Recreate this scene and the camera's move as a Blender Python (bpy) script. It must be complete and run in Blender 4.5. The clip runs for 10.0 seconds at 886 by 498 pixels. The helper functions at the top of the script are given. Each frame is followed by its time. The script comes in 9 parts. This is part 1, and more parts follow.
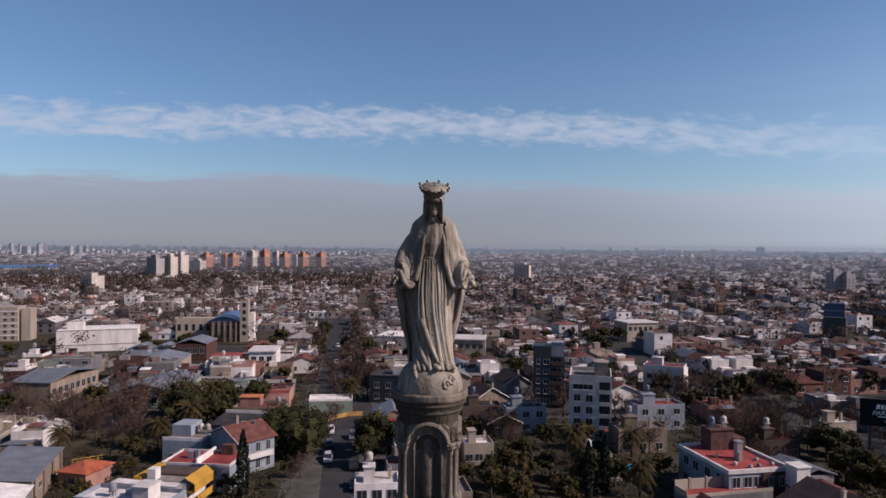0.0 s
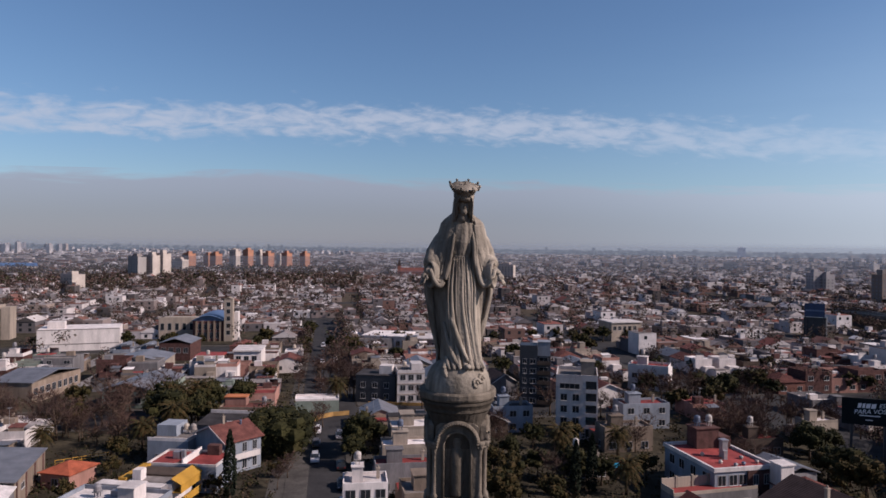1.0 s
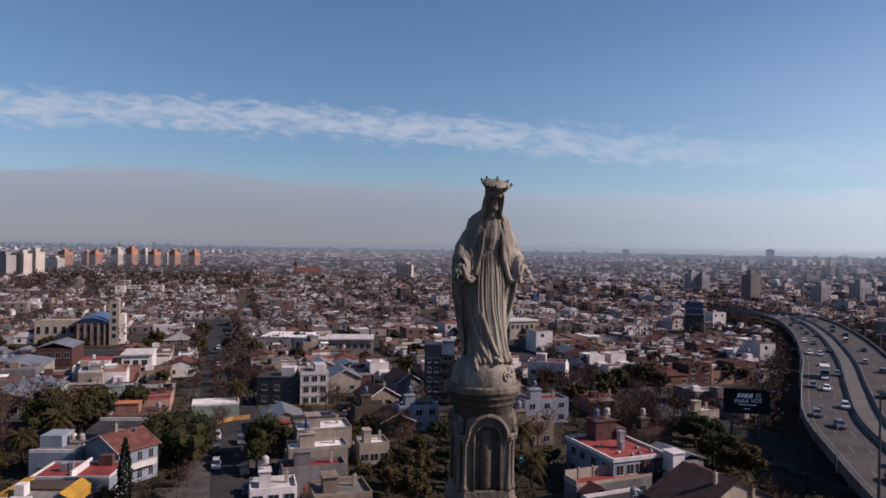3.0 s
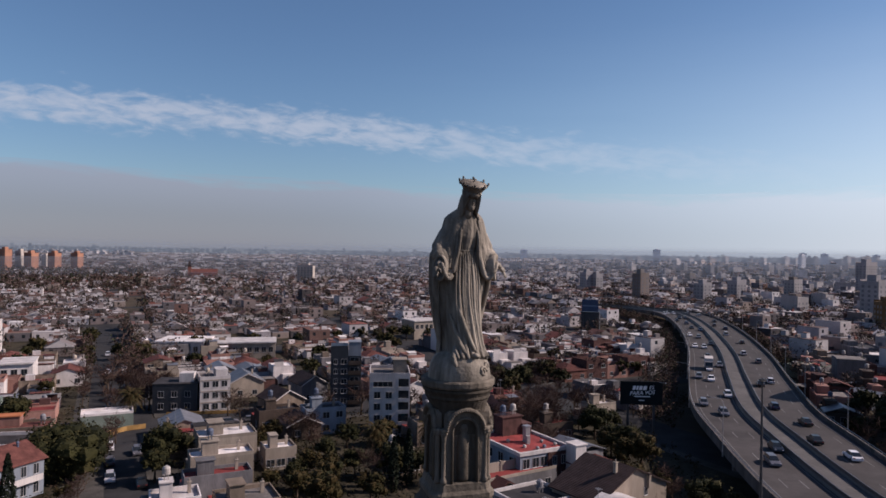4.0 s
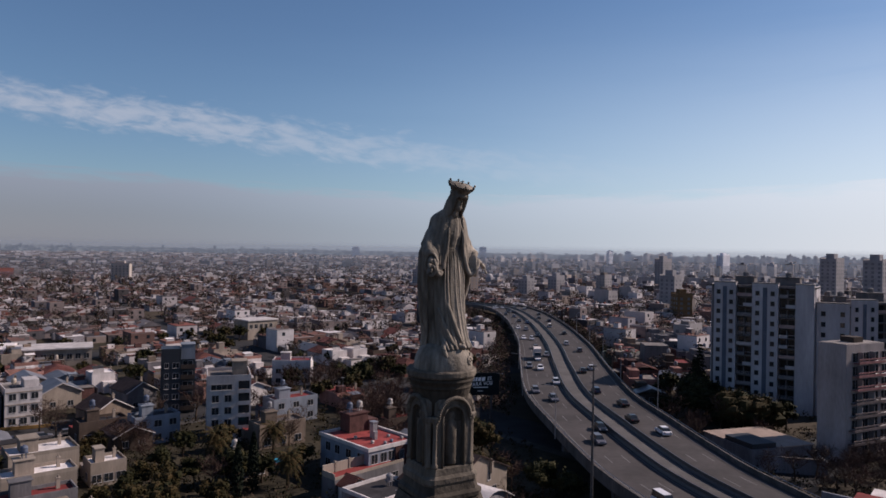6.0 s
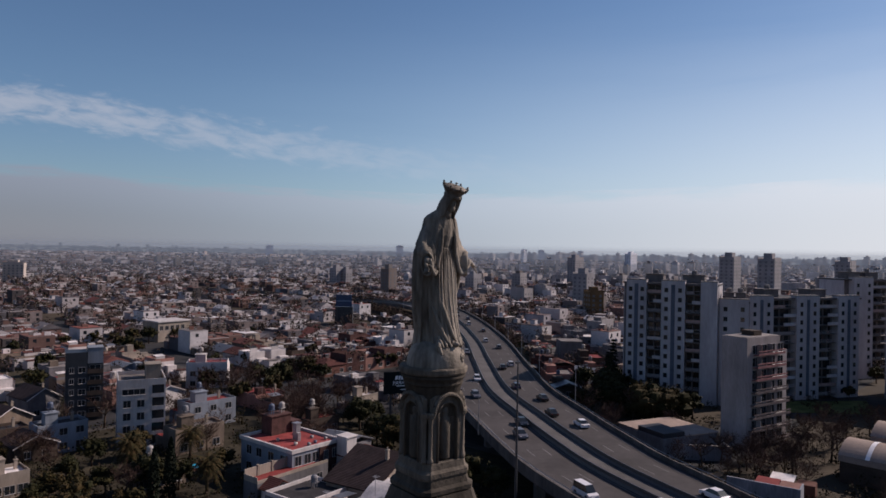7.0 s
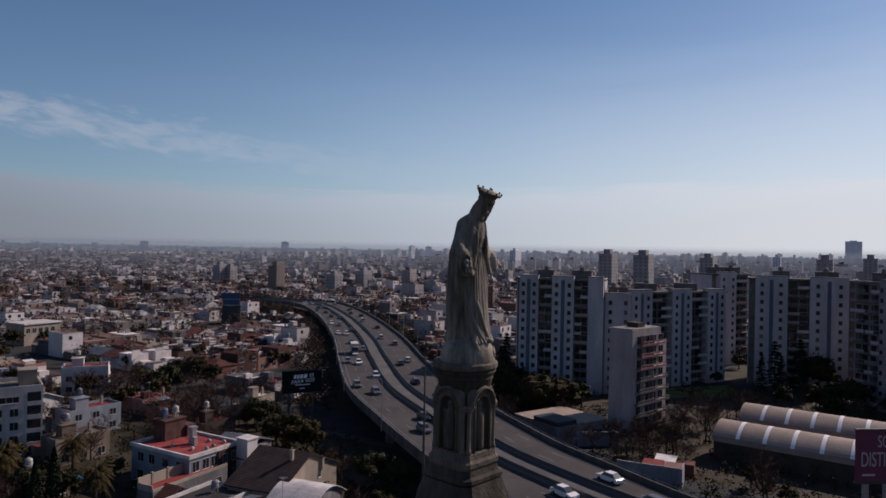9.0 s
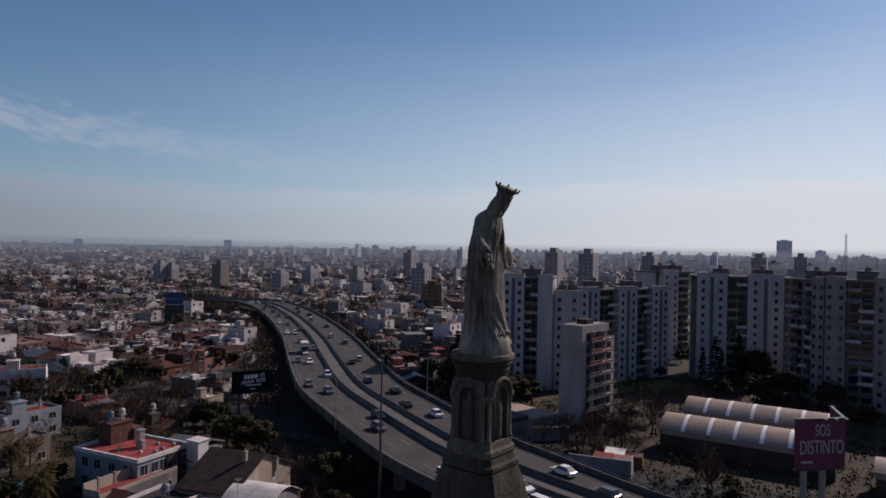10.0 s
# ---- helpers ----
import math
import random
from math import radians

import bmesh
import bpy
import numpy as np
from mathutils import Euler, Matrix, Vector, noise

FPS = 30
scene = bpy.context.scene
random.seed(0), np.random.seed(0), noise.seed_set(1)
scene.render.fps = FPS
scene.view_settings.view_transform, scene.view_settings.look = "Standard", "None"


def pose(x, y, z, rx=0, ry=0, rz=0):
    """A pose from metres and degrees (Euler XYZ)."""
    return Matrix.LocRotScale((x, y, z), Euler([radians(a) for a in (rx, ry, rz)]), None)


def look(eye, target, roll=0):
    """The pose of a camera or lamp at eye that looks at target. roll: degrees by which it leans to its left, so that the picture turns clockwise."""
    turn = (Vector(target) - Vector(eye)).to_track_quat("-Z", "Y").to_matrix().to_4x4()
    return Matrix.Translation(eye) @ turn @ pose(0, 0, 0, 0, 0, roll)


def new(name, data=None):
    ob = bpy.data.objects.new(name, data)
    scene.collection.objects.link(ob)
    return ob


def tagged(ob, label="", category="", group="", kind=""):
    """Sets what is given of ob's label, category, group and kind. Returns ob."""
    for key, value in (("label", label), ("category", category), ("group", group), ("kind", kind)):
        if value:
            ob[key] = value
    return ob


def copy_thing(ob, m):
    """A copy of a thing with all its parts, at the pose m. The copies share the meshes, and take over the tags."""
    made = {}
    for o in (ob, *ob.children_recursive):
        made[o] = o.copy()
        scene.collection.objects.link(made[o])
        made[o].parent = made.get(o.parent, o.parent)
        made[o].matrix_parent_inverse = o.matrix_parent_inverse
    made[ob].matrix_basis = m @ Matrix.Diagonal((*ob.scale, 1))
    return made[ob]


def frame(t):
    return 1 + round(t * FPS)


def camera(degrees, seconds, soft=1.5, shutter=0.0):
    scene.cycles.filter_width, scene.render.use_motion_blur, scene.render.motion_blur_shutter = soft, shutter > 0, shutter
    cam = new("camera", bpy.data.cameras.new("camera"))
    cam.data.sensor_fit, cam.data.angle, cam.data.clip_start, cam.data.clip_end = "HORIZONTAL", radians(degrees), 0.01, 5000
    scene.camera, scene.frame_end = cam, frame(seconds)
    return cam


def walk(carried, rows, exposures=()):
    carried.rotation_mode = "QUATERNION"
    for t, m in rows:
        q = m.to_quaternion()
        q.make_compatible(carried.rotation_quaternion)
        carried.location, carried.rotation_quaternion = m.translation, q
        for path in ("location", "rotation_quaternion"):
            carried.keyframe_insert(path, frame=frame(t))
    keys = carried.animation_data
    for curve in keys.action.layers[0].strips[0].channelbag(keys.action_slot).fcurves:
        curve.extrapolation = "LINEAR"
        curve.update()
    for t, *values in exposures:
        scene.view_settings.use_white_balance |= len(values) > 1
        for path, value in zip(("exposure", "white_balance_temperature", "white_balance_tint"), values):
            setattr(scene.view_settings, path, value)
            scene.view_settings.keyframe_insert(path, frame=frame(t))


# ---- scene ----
cam = camera(65.84, 10.0, soft=1.6)
PATH = [
    (0, pose(0.172, -12.376, 42.176, 89.913, -0.462, 0.001)),
    (0.5, pose(-0.198, -12.363, 42.175, 89.869, -0.551, -0.298)),
    (1, pose(-0.662, -12.357, 42.155, 89.886, -0.659, -1.340)),
    (1.5, pose(-1.209, -12.320, 42.134, 89.872, -0.762, -3.007)),
    (2, pose(-1.801, -12.290, 42.111, 89.890, -0.835, -3.913)),
    (3.5, pose(-3.833, -12.208, 42.005, 90.114, -1.027, -14.243)),
    (4, pose(-4.570, -12.145, 41.976, 90.194, -0.938, -18.229)),
    (4.5, pose(-5.327, -12.039, 41.960, 90.214, -0.979, -21.798)),
    (5, pose(-6.110, -11.920, 41.943, 90.236, -0.944, -25.310)),
    (5.5, pose(-6.886, -11.747, 41.930, 90.212, -0.970, -28.790)),
    (7, pose(-9.134, -10.852, 41.930, 90.209, -1.048, -39.271)),
    (7.5, pose(-9.827, -10.473, 41.942, 90.182, -1.059, -42.722)),
    (8, pose(-10.531, -10.078, 41.959, 90.172, -0.996, -46.071)),
    (8.5, pose(-11.212, -9.641, 41.979, 90.131, -1.066, -48.129)),
    (9, pose(-11.895, -9.177, 41.980, 90.085, -1.084, -48.704)),
    (9.5, pose(-12.574, -8.688, 41.925, 90.081, -1.095, -49.686)),
    (10, pose(-13.179, -8.132, 41.857, 90.049, -1.128, -53.192)),
]
walk(cam, PATH, [(0, 0.36, 6060, 14), (4, 0.31, 6090, 13), (7, 0.08, 6130, 13), (10, -0.10, 6090, 13)])

# ---- sky, sun ----
SUN_AZ = 105.0   # degrees clockwise from +y
SUN_EL = 35.0
world = bpy.data.worlds.new("world")
scene.world = world
world.use_nodes = True
wn = world.node_tree.nodes
sky = wn.new("ShaderNodeTexSky")
sky.sky_type = "NISHITA"
sky.sun_disc = False
sky.sun_elevation = radians(SUN_EL)
sky.sun_rotation = radians(SUN_AZ)
sky.altitude = 100
sky.air_density = 1.1
sky.dust_density = 0.5
sky.ozone_density = 4.8
wn["Background"].inputs["Strength"].default_value = 0.072
world.node_tree.links.new(sky.outputs["Color"], wn["Background"].inputs["Color"])
sun_data = bpy.data.lights.new("sun", "SUN")
sun_data.energy = 5.0
sun_data.angle = radians(0.55)
sun_data.color = (1.0, 0.88, 0.75)
sun = new("sun", sun_data)
az, el = radians(SUN_AZ), radians(SUN_EL)
SUN_DIR = Vector((math.sin(az) * math.cos(el), math.cos(az) * math.cos(el), math.sin(el)))
sun.matrix_world = look(SUN_DIR * 300, (0, 0, 0))


# ---- materials ----
def ramp_of(nt, cols, source):
    r = nt.nodes.new("ShaderNodeValToRGB")
    r.color_ramp.interpolation = "CONSTANT"
    e = r.color_ramp.elements
    while len(e) < len(cols):
        e.new(0.5)
    for k, c in enumerate(cols):
        e[k].position = k / len(cols)
        e[k].color = (*c, 1)
    nt.links.new(source, r.inputs["Fac"])
    return r.outputs["Color"]


def mat(name, cols, rough=0.85, scale=0.6, vary=0.25, bump=0.0, bscale=6.0, metal=0.0, rand="", shift=0.0, streak=False):
    """One colour or several (chosen by rand: object or island), broken up by noise at two scales."""
    m = bpy.data.materials.new(name)
    m.use_nodes = True
    nt = m.node_tree
    n, l = nt.nodes, nt.links
    bsdf = n["Principled BSDF"]
    bsdf.inputs["Roughness"].default_value = rough
    bsdf.inputs["Specular IOR Level"].default_value = 0.12 if rough > 0.65 else 0.5
    bsdf.inputs["Metallic"].default_value = metal
    if isinstance(cols, tuple):
        cols = [cols]
    cols = [(r * 0.94, g * 0.84, b * 0.86) for r, g, b in cols]     # rosy cast of the light and an overall darkening, put into every colour
    source = None
    if rand == "object":
        source = n.new("ShaderNodeObjectInfo").outputs["Random"]
    elif rand == "island":
        source = n.new("ShaderNodeNewGeometry").outputs["Random Per Island"]
    if len(cols) > 1:
        col = ramp_of(nt, cols, source)
    else:
        rgb = n.new("ShaderNodeRGB")
        rgb.outputs[0].default_value = (*cols[0], 1)
        col = rgb.outputs[0]
    tc = n.new("ShaderNodeTexCoord")
    vec = tc.outputs["Object"]
    if streak:
        mp = n.new("ShaderNodeMapping")
        mp.inputs["Scale"].default_value = (1, 1, 0.22)
        l.new(vec, mp.inputs["Vector"])
        vec = mp.outputs["Vector"]
    total = None
    for s, w in ((scale, 1.0), (scale * 7.3, 0.55)):
        no = n.new("ShaderNodeTexNoise")
        no.inputs["Scale"].default_value = s
        no.inputs["Detail"].default_value = 4
        l.new(vec, no.inputs["Vector"])
        mr = n.new("ShaderNodeMapRange")
        mr.inputs["From Min"].default_value = 0.3
        mr.inputs["From Max"].default_value = 0.7
        mr.inputs["To Min"].default_value = 1 - vary * w
        mr.inputs["To Max"].default_value = 1 + vary * w * 0.6
        l.new(no.outputs["Fac"], mr.inputs["Value"])
        if total is None:
            total = mr.outputs[0]
        else:
            mu = n.new("ShaderNodeMath")
            mu.operation = "MULTIPLY"
            l.new(total, mu.inputs[0])
            l.new(mr.outputs[0], mu.inputs[1])
            total = mu.outputs[0]
    if shift and source is not None:
        mr = n.new("ShaderNodeMapRange")
        mr.inputs["To Min"].default_value = 1 - shift
        mr.inputs["To Max"].default_value = 1 + shift * 0.5
        fr = n.new("ShaderNodeMath")
        fr.operation = "MULTIPLY"
        fr.inputs[1].default_value = 7.31
        f2 = n.new("ShaderNodeMath")
        f2.operation = "FRACT"
        l.new(source, fr.inputs[0])
        l.new(fr.outputs[0], f2.inputs[0])
        l.new(f2.outputs[0], mr.inputs["Value"])
        mu = n.new("ShaderNodeMath")
        mu.operation = "MULTIPLY"
        l.new(total, mu.inputs[0])
        l.new(mr.outputs[0], mu.inputs[1])
        total = mu.outputs[0]
    mix = n.new("ShaderNodeVectorMath")
    mix.operation = "SCALE"
    l.new(col, mix.inputs[0])
    l.new(total, mix.inputs["Scale"])
    l.new(mix.outputs[0], bsdf.inputs["Base Color"])
    if bump:
        no = n.new("ShaderNodeTexNoise")
        no.inputs["Scale"].default_value = bscale
        no.inputs["Detail"].default_value = 6
        l.new(tc.outputs["Object"], no.inputs["Vector"])
        b = n.new("ShaderNodeBump")
        b.inputs["Strength"].default_value = bump
        b.inputs["Distance"].default_value = 0.05
        l.new(no.outputs["Fac"], b.inputs["Height"])
        l.new(b.outputs["Normal"], bsdf.inputs["Normal"])
    return m


def corrugated(m, period=0.35, strength=0.5, axis=0):
    """Adds the relief of tile rows or sheet waves to a material."""
    nt = m.node_tree
    n, l = nt.nodes, nt.links
    tc = n.new("ShaderNodeTexCoord")
    w = n.new("ShaderNodeTexWave")
    w.bands_direction = "XYZ"[axis]
    w.inputs["Scale"].default_value = 0.314 / period
    l.new(tc.outputs["Object"], w.inputs["Vector"])
    b = n.new("ShaderNodeBump")
    b.inputs["Strength"].default_value = strength
    b.inputs["Distance"].default_value = 0.06
    l.new(w.outputs["Fac"], b.inputs["Height"])
    l.new(b.outputs["Normal"], n["Principled BSDF"].inputs["Normal"])
    return m


STONE = mat("weathered_stone", (0.16, 0.142, 0.112), 0.9, 1.6, 0.55, 0.5, 14, streak=True)
# a darker tone for cornice, capital, neck and spire
STONE_DARK = mat("darker_stone", (0.075, 0.066, 0.052), 0.92, 1.4, 0.5, 0.5, 12, streak=True)
STATUE = mat("carved_stone", (0.27, 0.247, 0.20), 0.88, 1.6, 0.62, 0.35, 18, streak=True)
WALLS = {
    "white": mat("white_paint", (0.58, 0.56, 0.535), 0.85, 0.5, 0.22, rand="object", shift=0.2, streak=True),
    "cream": mat("cream_paint", (0.290, 0.256, 0.208), 0.85, 0.5, 0.22, rand="object", shift=0.2, streak=True),
    "grey": mat("grey_render", (0.174, 0.174, 0.179), 0.9, 0.6, 0.3, rand="object", shift=0.25, streak=True),
    "beige": mat("beige_render", (0.213, 0.174, 0.135), 0.9, 0.6, 0.3, rand="object", shift=0.25, streak=True),
    "brick": mat("red_brickwork", (0.098, 0.053, 0.047), 0.92, 1.0, 0.35, rand="object", shift=0.3),
    "pale_blue": mat("pale_blue_paint", (0.218, 0.252, 0.290), 0.85, 0.5, 0.2, rand="object", shift=0.15, streak=True),
    "yellow": mat("yellow_paint", (0.417, 0.242, 0.040), 0.8, 0.5, 0.2, rand="object", shift=0.15),
    "green": mat("pale_green_paint", (0.203, 0.252, 0.213), 0.85, 0.5, 0.2, rand="object", shift=0.15),
    "dark": mat("dark_cladding_and_shade", (0.022, 0.025, 0.034), 0.5, 0.5, 0.2),
    "pink": mat("pink_render", (0.33, 0.19, 0.155), 0.88, 0.5, 0.25, rand="object", shift=0.25, streak=True),
    "terracotta": mat("terracotta_paint", (0.145, 0.072, 0.056), 0.88, 0.5, 0.25, rand="object", shift=0.25, streak=True),
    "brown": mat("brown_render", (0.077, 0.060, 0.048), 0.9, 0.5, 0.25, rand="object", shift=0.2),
}
ROOFS = {
    "tile": corrugated(mat("terracotta_tiles", (0.140, 0.058, 0.048), 0.85, 0.8, 0.4, rand="object", shift=0.35), 0.3, 0.7),
    "red": mat("red_roof_membrane", (0.235, 0.052, 0.048), 0.75, 0.5, 0.3, rand="object", shift=0.25),
    "white": mat("white_roof_membrane", (0.68, 0.66, 0.63), 0.7, 0.4, 0.3, rand="object", shift=0.3),
    "grey": mat("grey_roof_screed", (0.22, 0.205, 0.19), 0.9, 0.4, 0.4, rand="object", shift=0.35),
    "dark": mat("dark_roof_felt", (0.050, 0.048, 0.050), 0.85, 0.4, 0.4, rand="object", shift=0.3),
    "zinc": corrugated(mat("zinc_sheet", (0.212, 0.217, 0.227), 0.45, 0.4, 0.3, metal=0.4, rand="object", shift=0.25), 0.4, 0.5),
    "slate": corrugated(mat("dark_brown_tiles", (0.043, 0.030, 0.028), 0.75, 0.8, 0.35), 0.3, 0.7),
}
GLASS = mat("window_glass", (0.02, 0.025, 0.03), 0.12, 0.3, 0.2)
FRAME = mat("window_frame", (0.30, 0.30, 0.30), 0.6, 2.0, 0.1)
WOOD = mat("brown_wood", (0.13, 0.065, 0.035), 0.7, 2.0, 0.3)
METAL = mat("galvanised_metal", (0.35, 0.36, 0.37), 0.45, 2.0, 0.2, metal=0.6)
DARK_METAL = mat("dark_metal", (0.06, 0.06, 0.065), 0.5, 2.0, 0.2, metal=0.3)
PLASTIC = mat("tank_plastic", [(0.36, 0.34, 0.31), (0.18, 0.18, 0.19), (0.40, 0.35, 0.28), (0.24, 0.22, 0.20), (0.07, 0.09, 0.14)], 0.6, 2.0, 0.15, rand="object")
ASPHALT = mat("asphalt", (0.0372, 0.0372, 0.0384), 0.9, 0.25, 0.3)
DECK = mat("highway_concrete_asphalt", (0.066, 0.061, 0.059), 0.85, 0.12, 0.25)
RAMPART = mat("stained_highway_concrete", (0.095, 0.09, 0.086), 0.9, 0.5, 0.4, 0.2, 8, streak=True)
DECK2 = mat("median_concrete", (0.1054, 0.1023, 0.0992), 0.9, 0.2, 0.25)
CONCRETE = mat("concrete", (0.1860, 0.1798, 0.1705), 0.9, 0.5, 0.3, 0.2, 8, streak=True)
PAVING = mat("pavement_slabs", (0.0713, 0.0682, 0.0620), 0.9, 0.35, 0.35)
PAINT_LINE = mat("road_paint", (0.17, 0.17, 0.165), 0.7, 1.0, 0.25)
EARTH = mat("earth_and_scrub", (0.066, 0.054, 0.038), 0.95, 0.02, 0.45)
SHRUB = mat("garden_shrubs", [(0.021, 0.022, 0.008), (0.036, 0.031, 0.012), (0.055, 0.04, 0.026), (0.045, 0.032, 0.022), (0.016, 0.018, 0.007)], 0.95, 0.6, 0.2, rand="island")
GRASS = mat("winter_grass", (0.10, 0.125, 0.042), 0.95, 0.3, 0.4)
POOL = mat("pool_water", (0.04, 0.33, 0.52), 0.08, 0.8, 0.15)
BARK = mat("bark", (0.10, 0.075, 0.055), 0.95, 2.0, 0.35)
TWIG = mat("bare_twigs", [(0.085, 0.055, 0.044), (0.105, 0.068, 0.054), (0.066, 0.046, 0.040)], 0.95, 1.0, 0.2, rand="object")
LEAF_DARK = mat("evergreen_leaves", [(0.021, 0.022, 0.0075), (0.029, 0.029, 0.0095), (0.036, 0.033, 0.0115), (0.015, 0.0165, 0.0062)], 0.85, 0.6, 0.2, rand="island")
LEAF_OLIVE = mat("olive_leaves", [(0.032, 0.0285, 0.0095), (0.041, 0.033, 0.0115), (0.024, 0.0245, 0.0085), (0.050, 0.036, 0.013)], 0.85, 0.6, 0.2, rand="island")
LEAF_CYPRESS = mat("cypress_leaves", [(0.0104, 0.0151, 0.0085), (0.0150, 0.0201, 0.0105), (0.0081, 0.0121, 0.0076)], 0.8, 0.6, 0.2, rand="island")
LEAF_PALM = mat("palm_fronds", [(0.026, 0.026, 0.009), (0.038, 0.031, 0.011), (0.058, 0.037, 0.015)], 0.9, 0.6, 0.2, rand="island")
TREES_FAR = mat("far_foliage", [(0.078, 0.052, 0.043), (0.024, 0.029, 0.014), (0.064, 0.044, 0.038), (0.042, 0.038, 0.021), (0.092, 0.062, 0.052), (0.056, 0.04, 0.036)], 0.95, 0.05, 0.2, rand="island")
FAR_WALL = mat("far_house_walls", [(0.44, 0.42, 0.41), (0.17, 0.15, 0.14), (0.56, 0.55, 0.54), (0.12, 0.115, 0.12), (0.26, 0.22, 0.19), (0.15, 0.095, 0.08), (0.33, 0.32, 0.33), (0.08, 0.075, 0.075), (0.48, 0.465, 0.45), (0.21, 0.18, 0.17)], 0.9, 0.15, 0.2, rand="island")
FAR_ROOF = mat("far_house_roofs", [(0.16, 0.15, 0.145), (0.16, 0.085, 0.068), (0.56, 0.55, 0.54), (0.08, 0.075, 0.078), (0.25, 0.23, 0.22), (0.15, 0.09, 0.075), (0.11, 0.105, 0.11), (0.055, 0.05, 0.052), (0.42, 0.405, 0.39), (0.19, 0.075, 0.06), (0.17, 0.155, 0.15), (0.13, 0.095, 0.085)], 0.9, 0.15, 0.25, rand="island")
TOWER_WALL = mat("tower_render", [(0.2750, 0.2695, 0.2585), (0.2200, 0.2090, 0.1980), (0.3190, 0.3135, 0.3080), (0.1870, 0.1650, 0.1485)], 0.9, 0.1, 0.2, rand="object", streak=True)


# ---- mesh helpers ----
class Shape:
    """Collects vertices and faces of one mesh."""

    def __init__(self):
        self.v, self.f, self.mi = [], [], []

    def face(self, idx, m=0):
        self.f.append(tuple(idx))
        self.mi.append(m)

    def add(self, pts):
        k = len(self.v)
        self.v.extend([tuple(p) for p in pts])
        return k

    def box(self, x0, y0, z0, x1, y1, z1, m=0, bottom=True):
        k = self.add([(x0, y0, z0), (x1, y0, z0), (x1, y1, z0), (x0, y1, z0), (x0, y0, z1), (x1, y0, z1), (x1, y1, z1), (x0, y1, z1)])
        for q in ((0, 1, 5, 4), (1, 2, 6, 5), (2, 3, 7, 6), (3, 0, 4, 7)):
            self.face([k + i for i in q], m)
        self.face([k + 4, k + 5, k + 6, k + 7], m)
        if bottom:
            self.face([k + 3, k + 2, k + 1, k], m)
        return self

    def loft(self, rings, m=0, caps=True, closed=True):
        """rings: lists of equally many points, joined one after another."""
        n = len(rings[0])
        k = self.add([p for r in rings for p in r])
        last = n if closed else n - 1
        for i in range(len(rings) - 1):
            for j in range(last):
                a, b = k + i * n + j, k + i * n + (j + 1) % n
                self.face((a, b, b + n, a + n), m)
        if caps:
            self.face([k + j for j in reversed(range(n))], m)
            e = k + (len(rings) - 1) * n
            self.face([e + j for j in range(n)], m)
        return self

    def lathe(self, profile, n=24, cx=0.0, cy=0.0, m=0):
        return self.loft([[(cx + r * math.cos(2 * math.pi * j / n), cy + r * math.sin(2 * math.pi * j / n), z) for j in range(n)] for r, z in profile], m)

    def tube(self, pts, radii, n=6, m=0):
        pts = [Vector(p) for p in pts]
        rings = []
        for i, p in enumerate(pts):
            d = (pts[min(i + 1, len(pts) - 1)] - pts[max(i - 1, 0)]).normalized()
            a = d.cross(Vector((0, 0, 1)) if abs(d.z) < 0.9 else Vector((1, 0, 0))).normalized()
            b = d.cross(a).normalized()
            r = radii[i] if isinstance(radii, (list, tuple)) else radii
            rings.append([p + a * (r * math.cos(2 * math.pi * j / n)) + b * (-r * math.sin(2 * math.pi * j / n)) for j in range(n)])
        return self.loft(rings, m)

    def ball(self, c, r, n=10, m=0, rot=None):
        c = Vector(c)
        r = r if isinstance(r, (tuple, list)) else (r, r, r)
        rings = []
        for i in range(1, n // 2 + 1):
            th = math.pi * i / (n // 2 + 1)
            ring = []
            for j in range(n):
                p = Vector((r[0] * math.sin(th) * math.cos(2 * math.pi * j / n), r[1] * math.sin(th) * math.sin(2 * math.pi * j / n), -r[2] * math.cos(th)))
                if rot:
                    p = rot @ p
                ring.append(c + p)
            rings.append(ring)
        return self.loft(rings, m)

    def gable(self, x0, y0, x1, y1, z, h, over=0.4, t=0.18, along="y", m=0, mw=1):
        """Two roof slabs with thickness, over walls x0..x1, y0..y1 of height z, and the wall triangles."""
        if along == "y":
            c = (x0 + x1) / 2
            prof = [(x0 - over, z - over * h / (c - x0)), (c, z + h), (x1 + over, z - over * h / (c - x0)), (x1 + over, z - over * h / (c - x0) + t), (c, z + h + t), (x0 - over, z - over * h / (c - x0) + t)]
            ring = lambda y: [(a, y, b) for a, b in prof]
            a, b = y0 - over, y1 + over
        else:
            c = (y0 + y1) / 2
            prof = [(y0 - over, z - over * h / (c - y0)), (c, z + h), (y1 + over, z - over * h / (c - y0)), (y1 + over, z - over * h / (c - y0) + t), (c, z + h + t), (y0 - over, z - over * h / (c - y0) + t)]
            ring = lambda x: [(x, p, q) for p, q in prof]
            a, b = x0 - over, x1 + over
        k = self.add(ring(a) + ring(b))
        order = (range(6)) if along == "y" else range(6)
        for j in order:
            self.face((k + j, k + (j + 1) % 6, k + 6 + (j + 1) % 6, k + 6 + j), m)
        for e in (0, 6):
            self.face((k + e, k + e + 1, k + e + 4, k + e + 5), m)
            self.face((k + e + 1, k + e + 2, k + e + 3, k + e + 4), m)
        return self

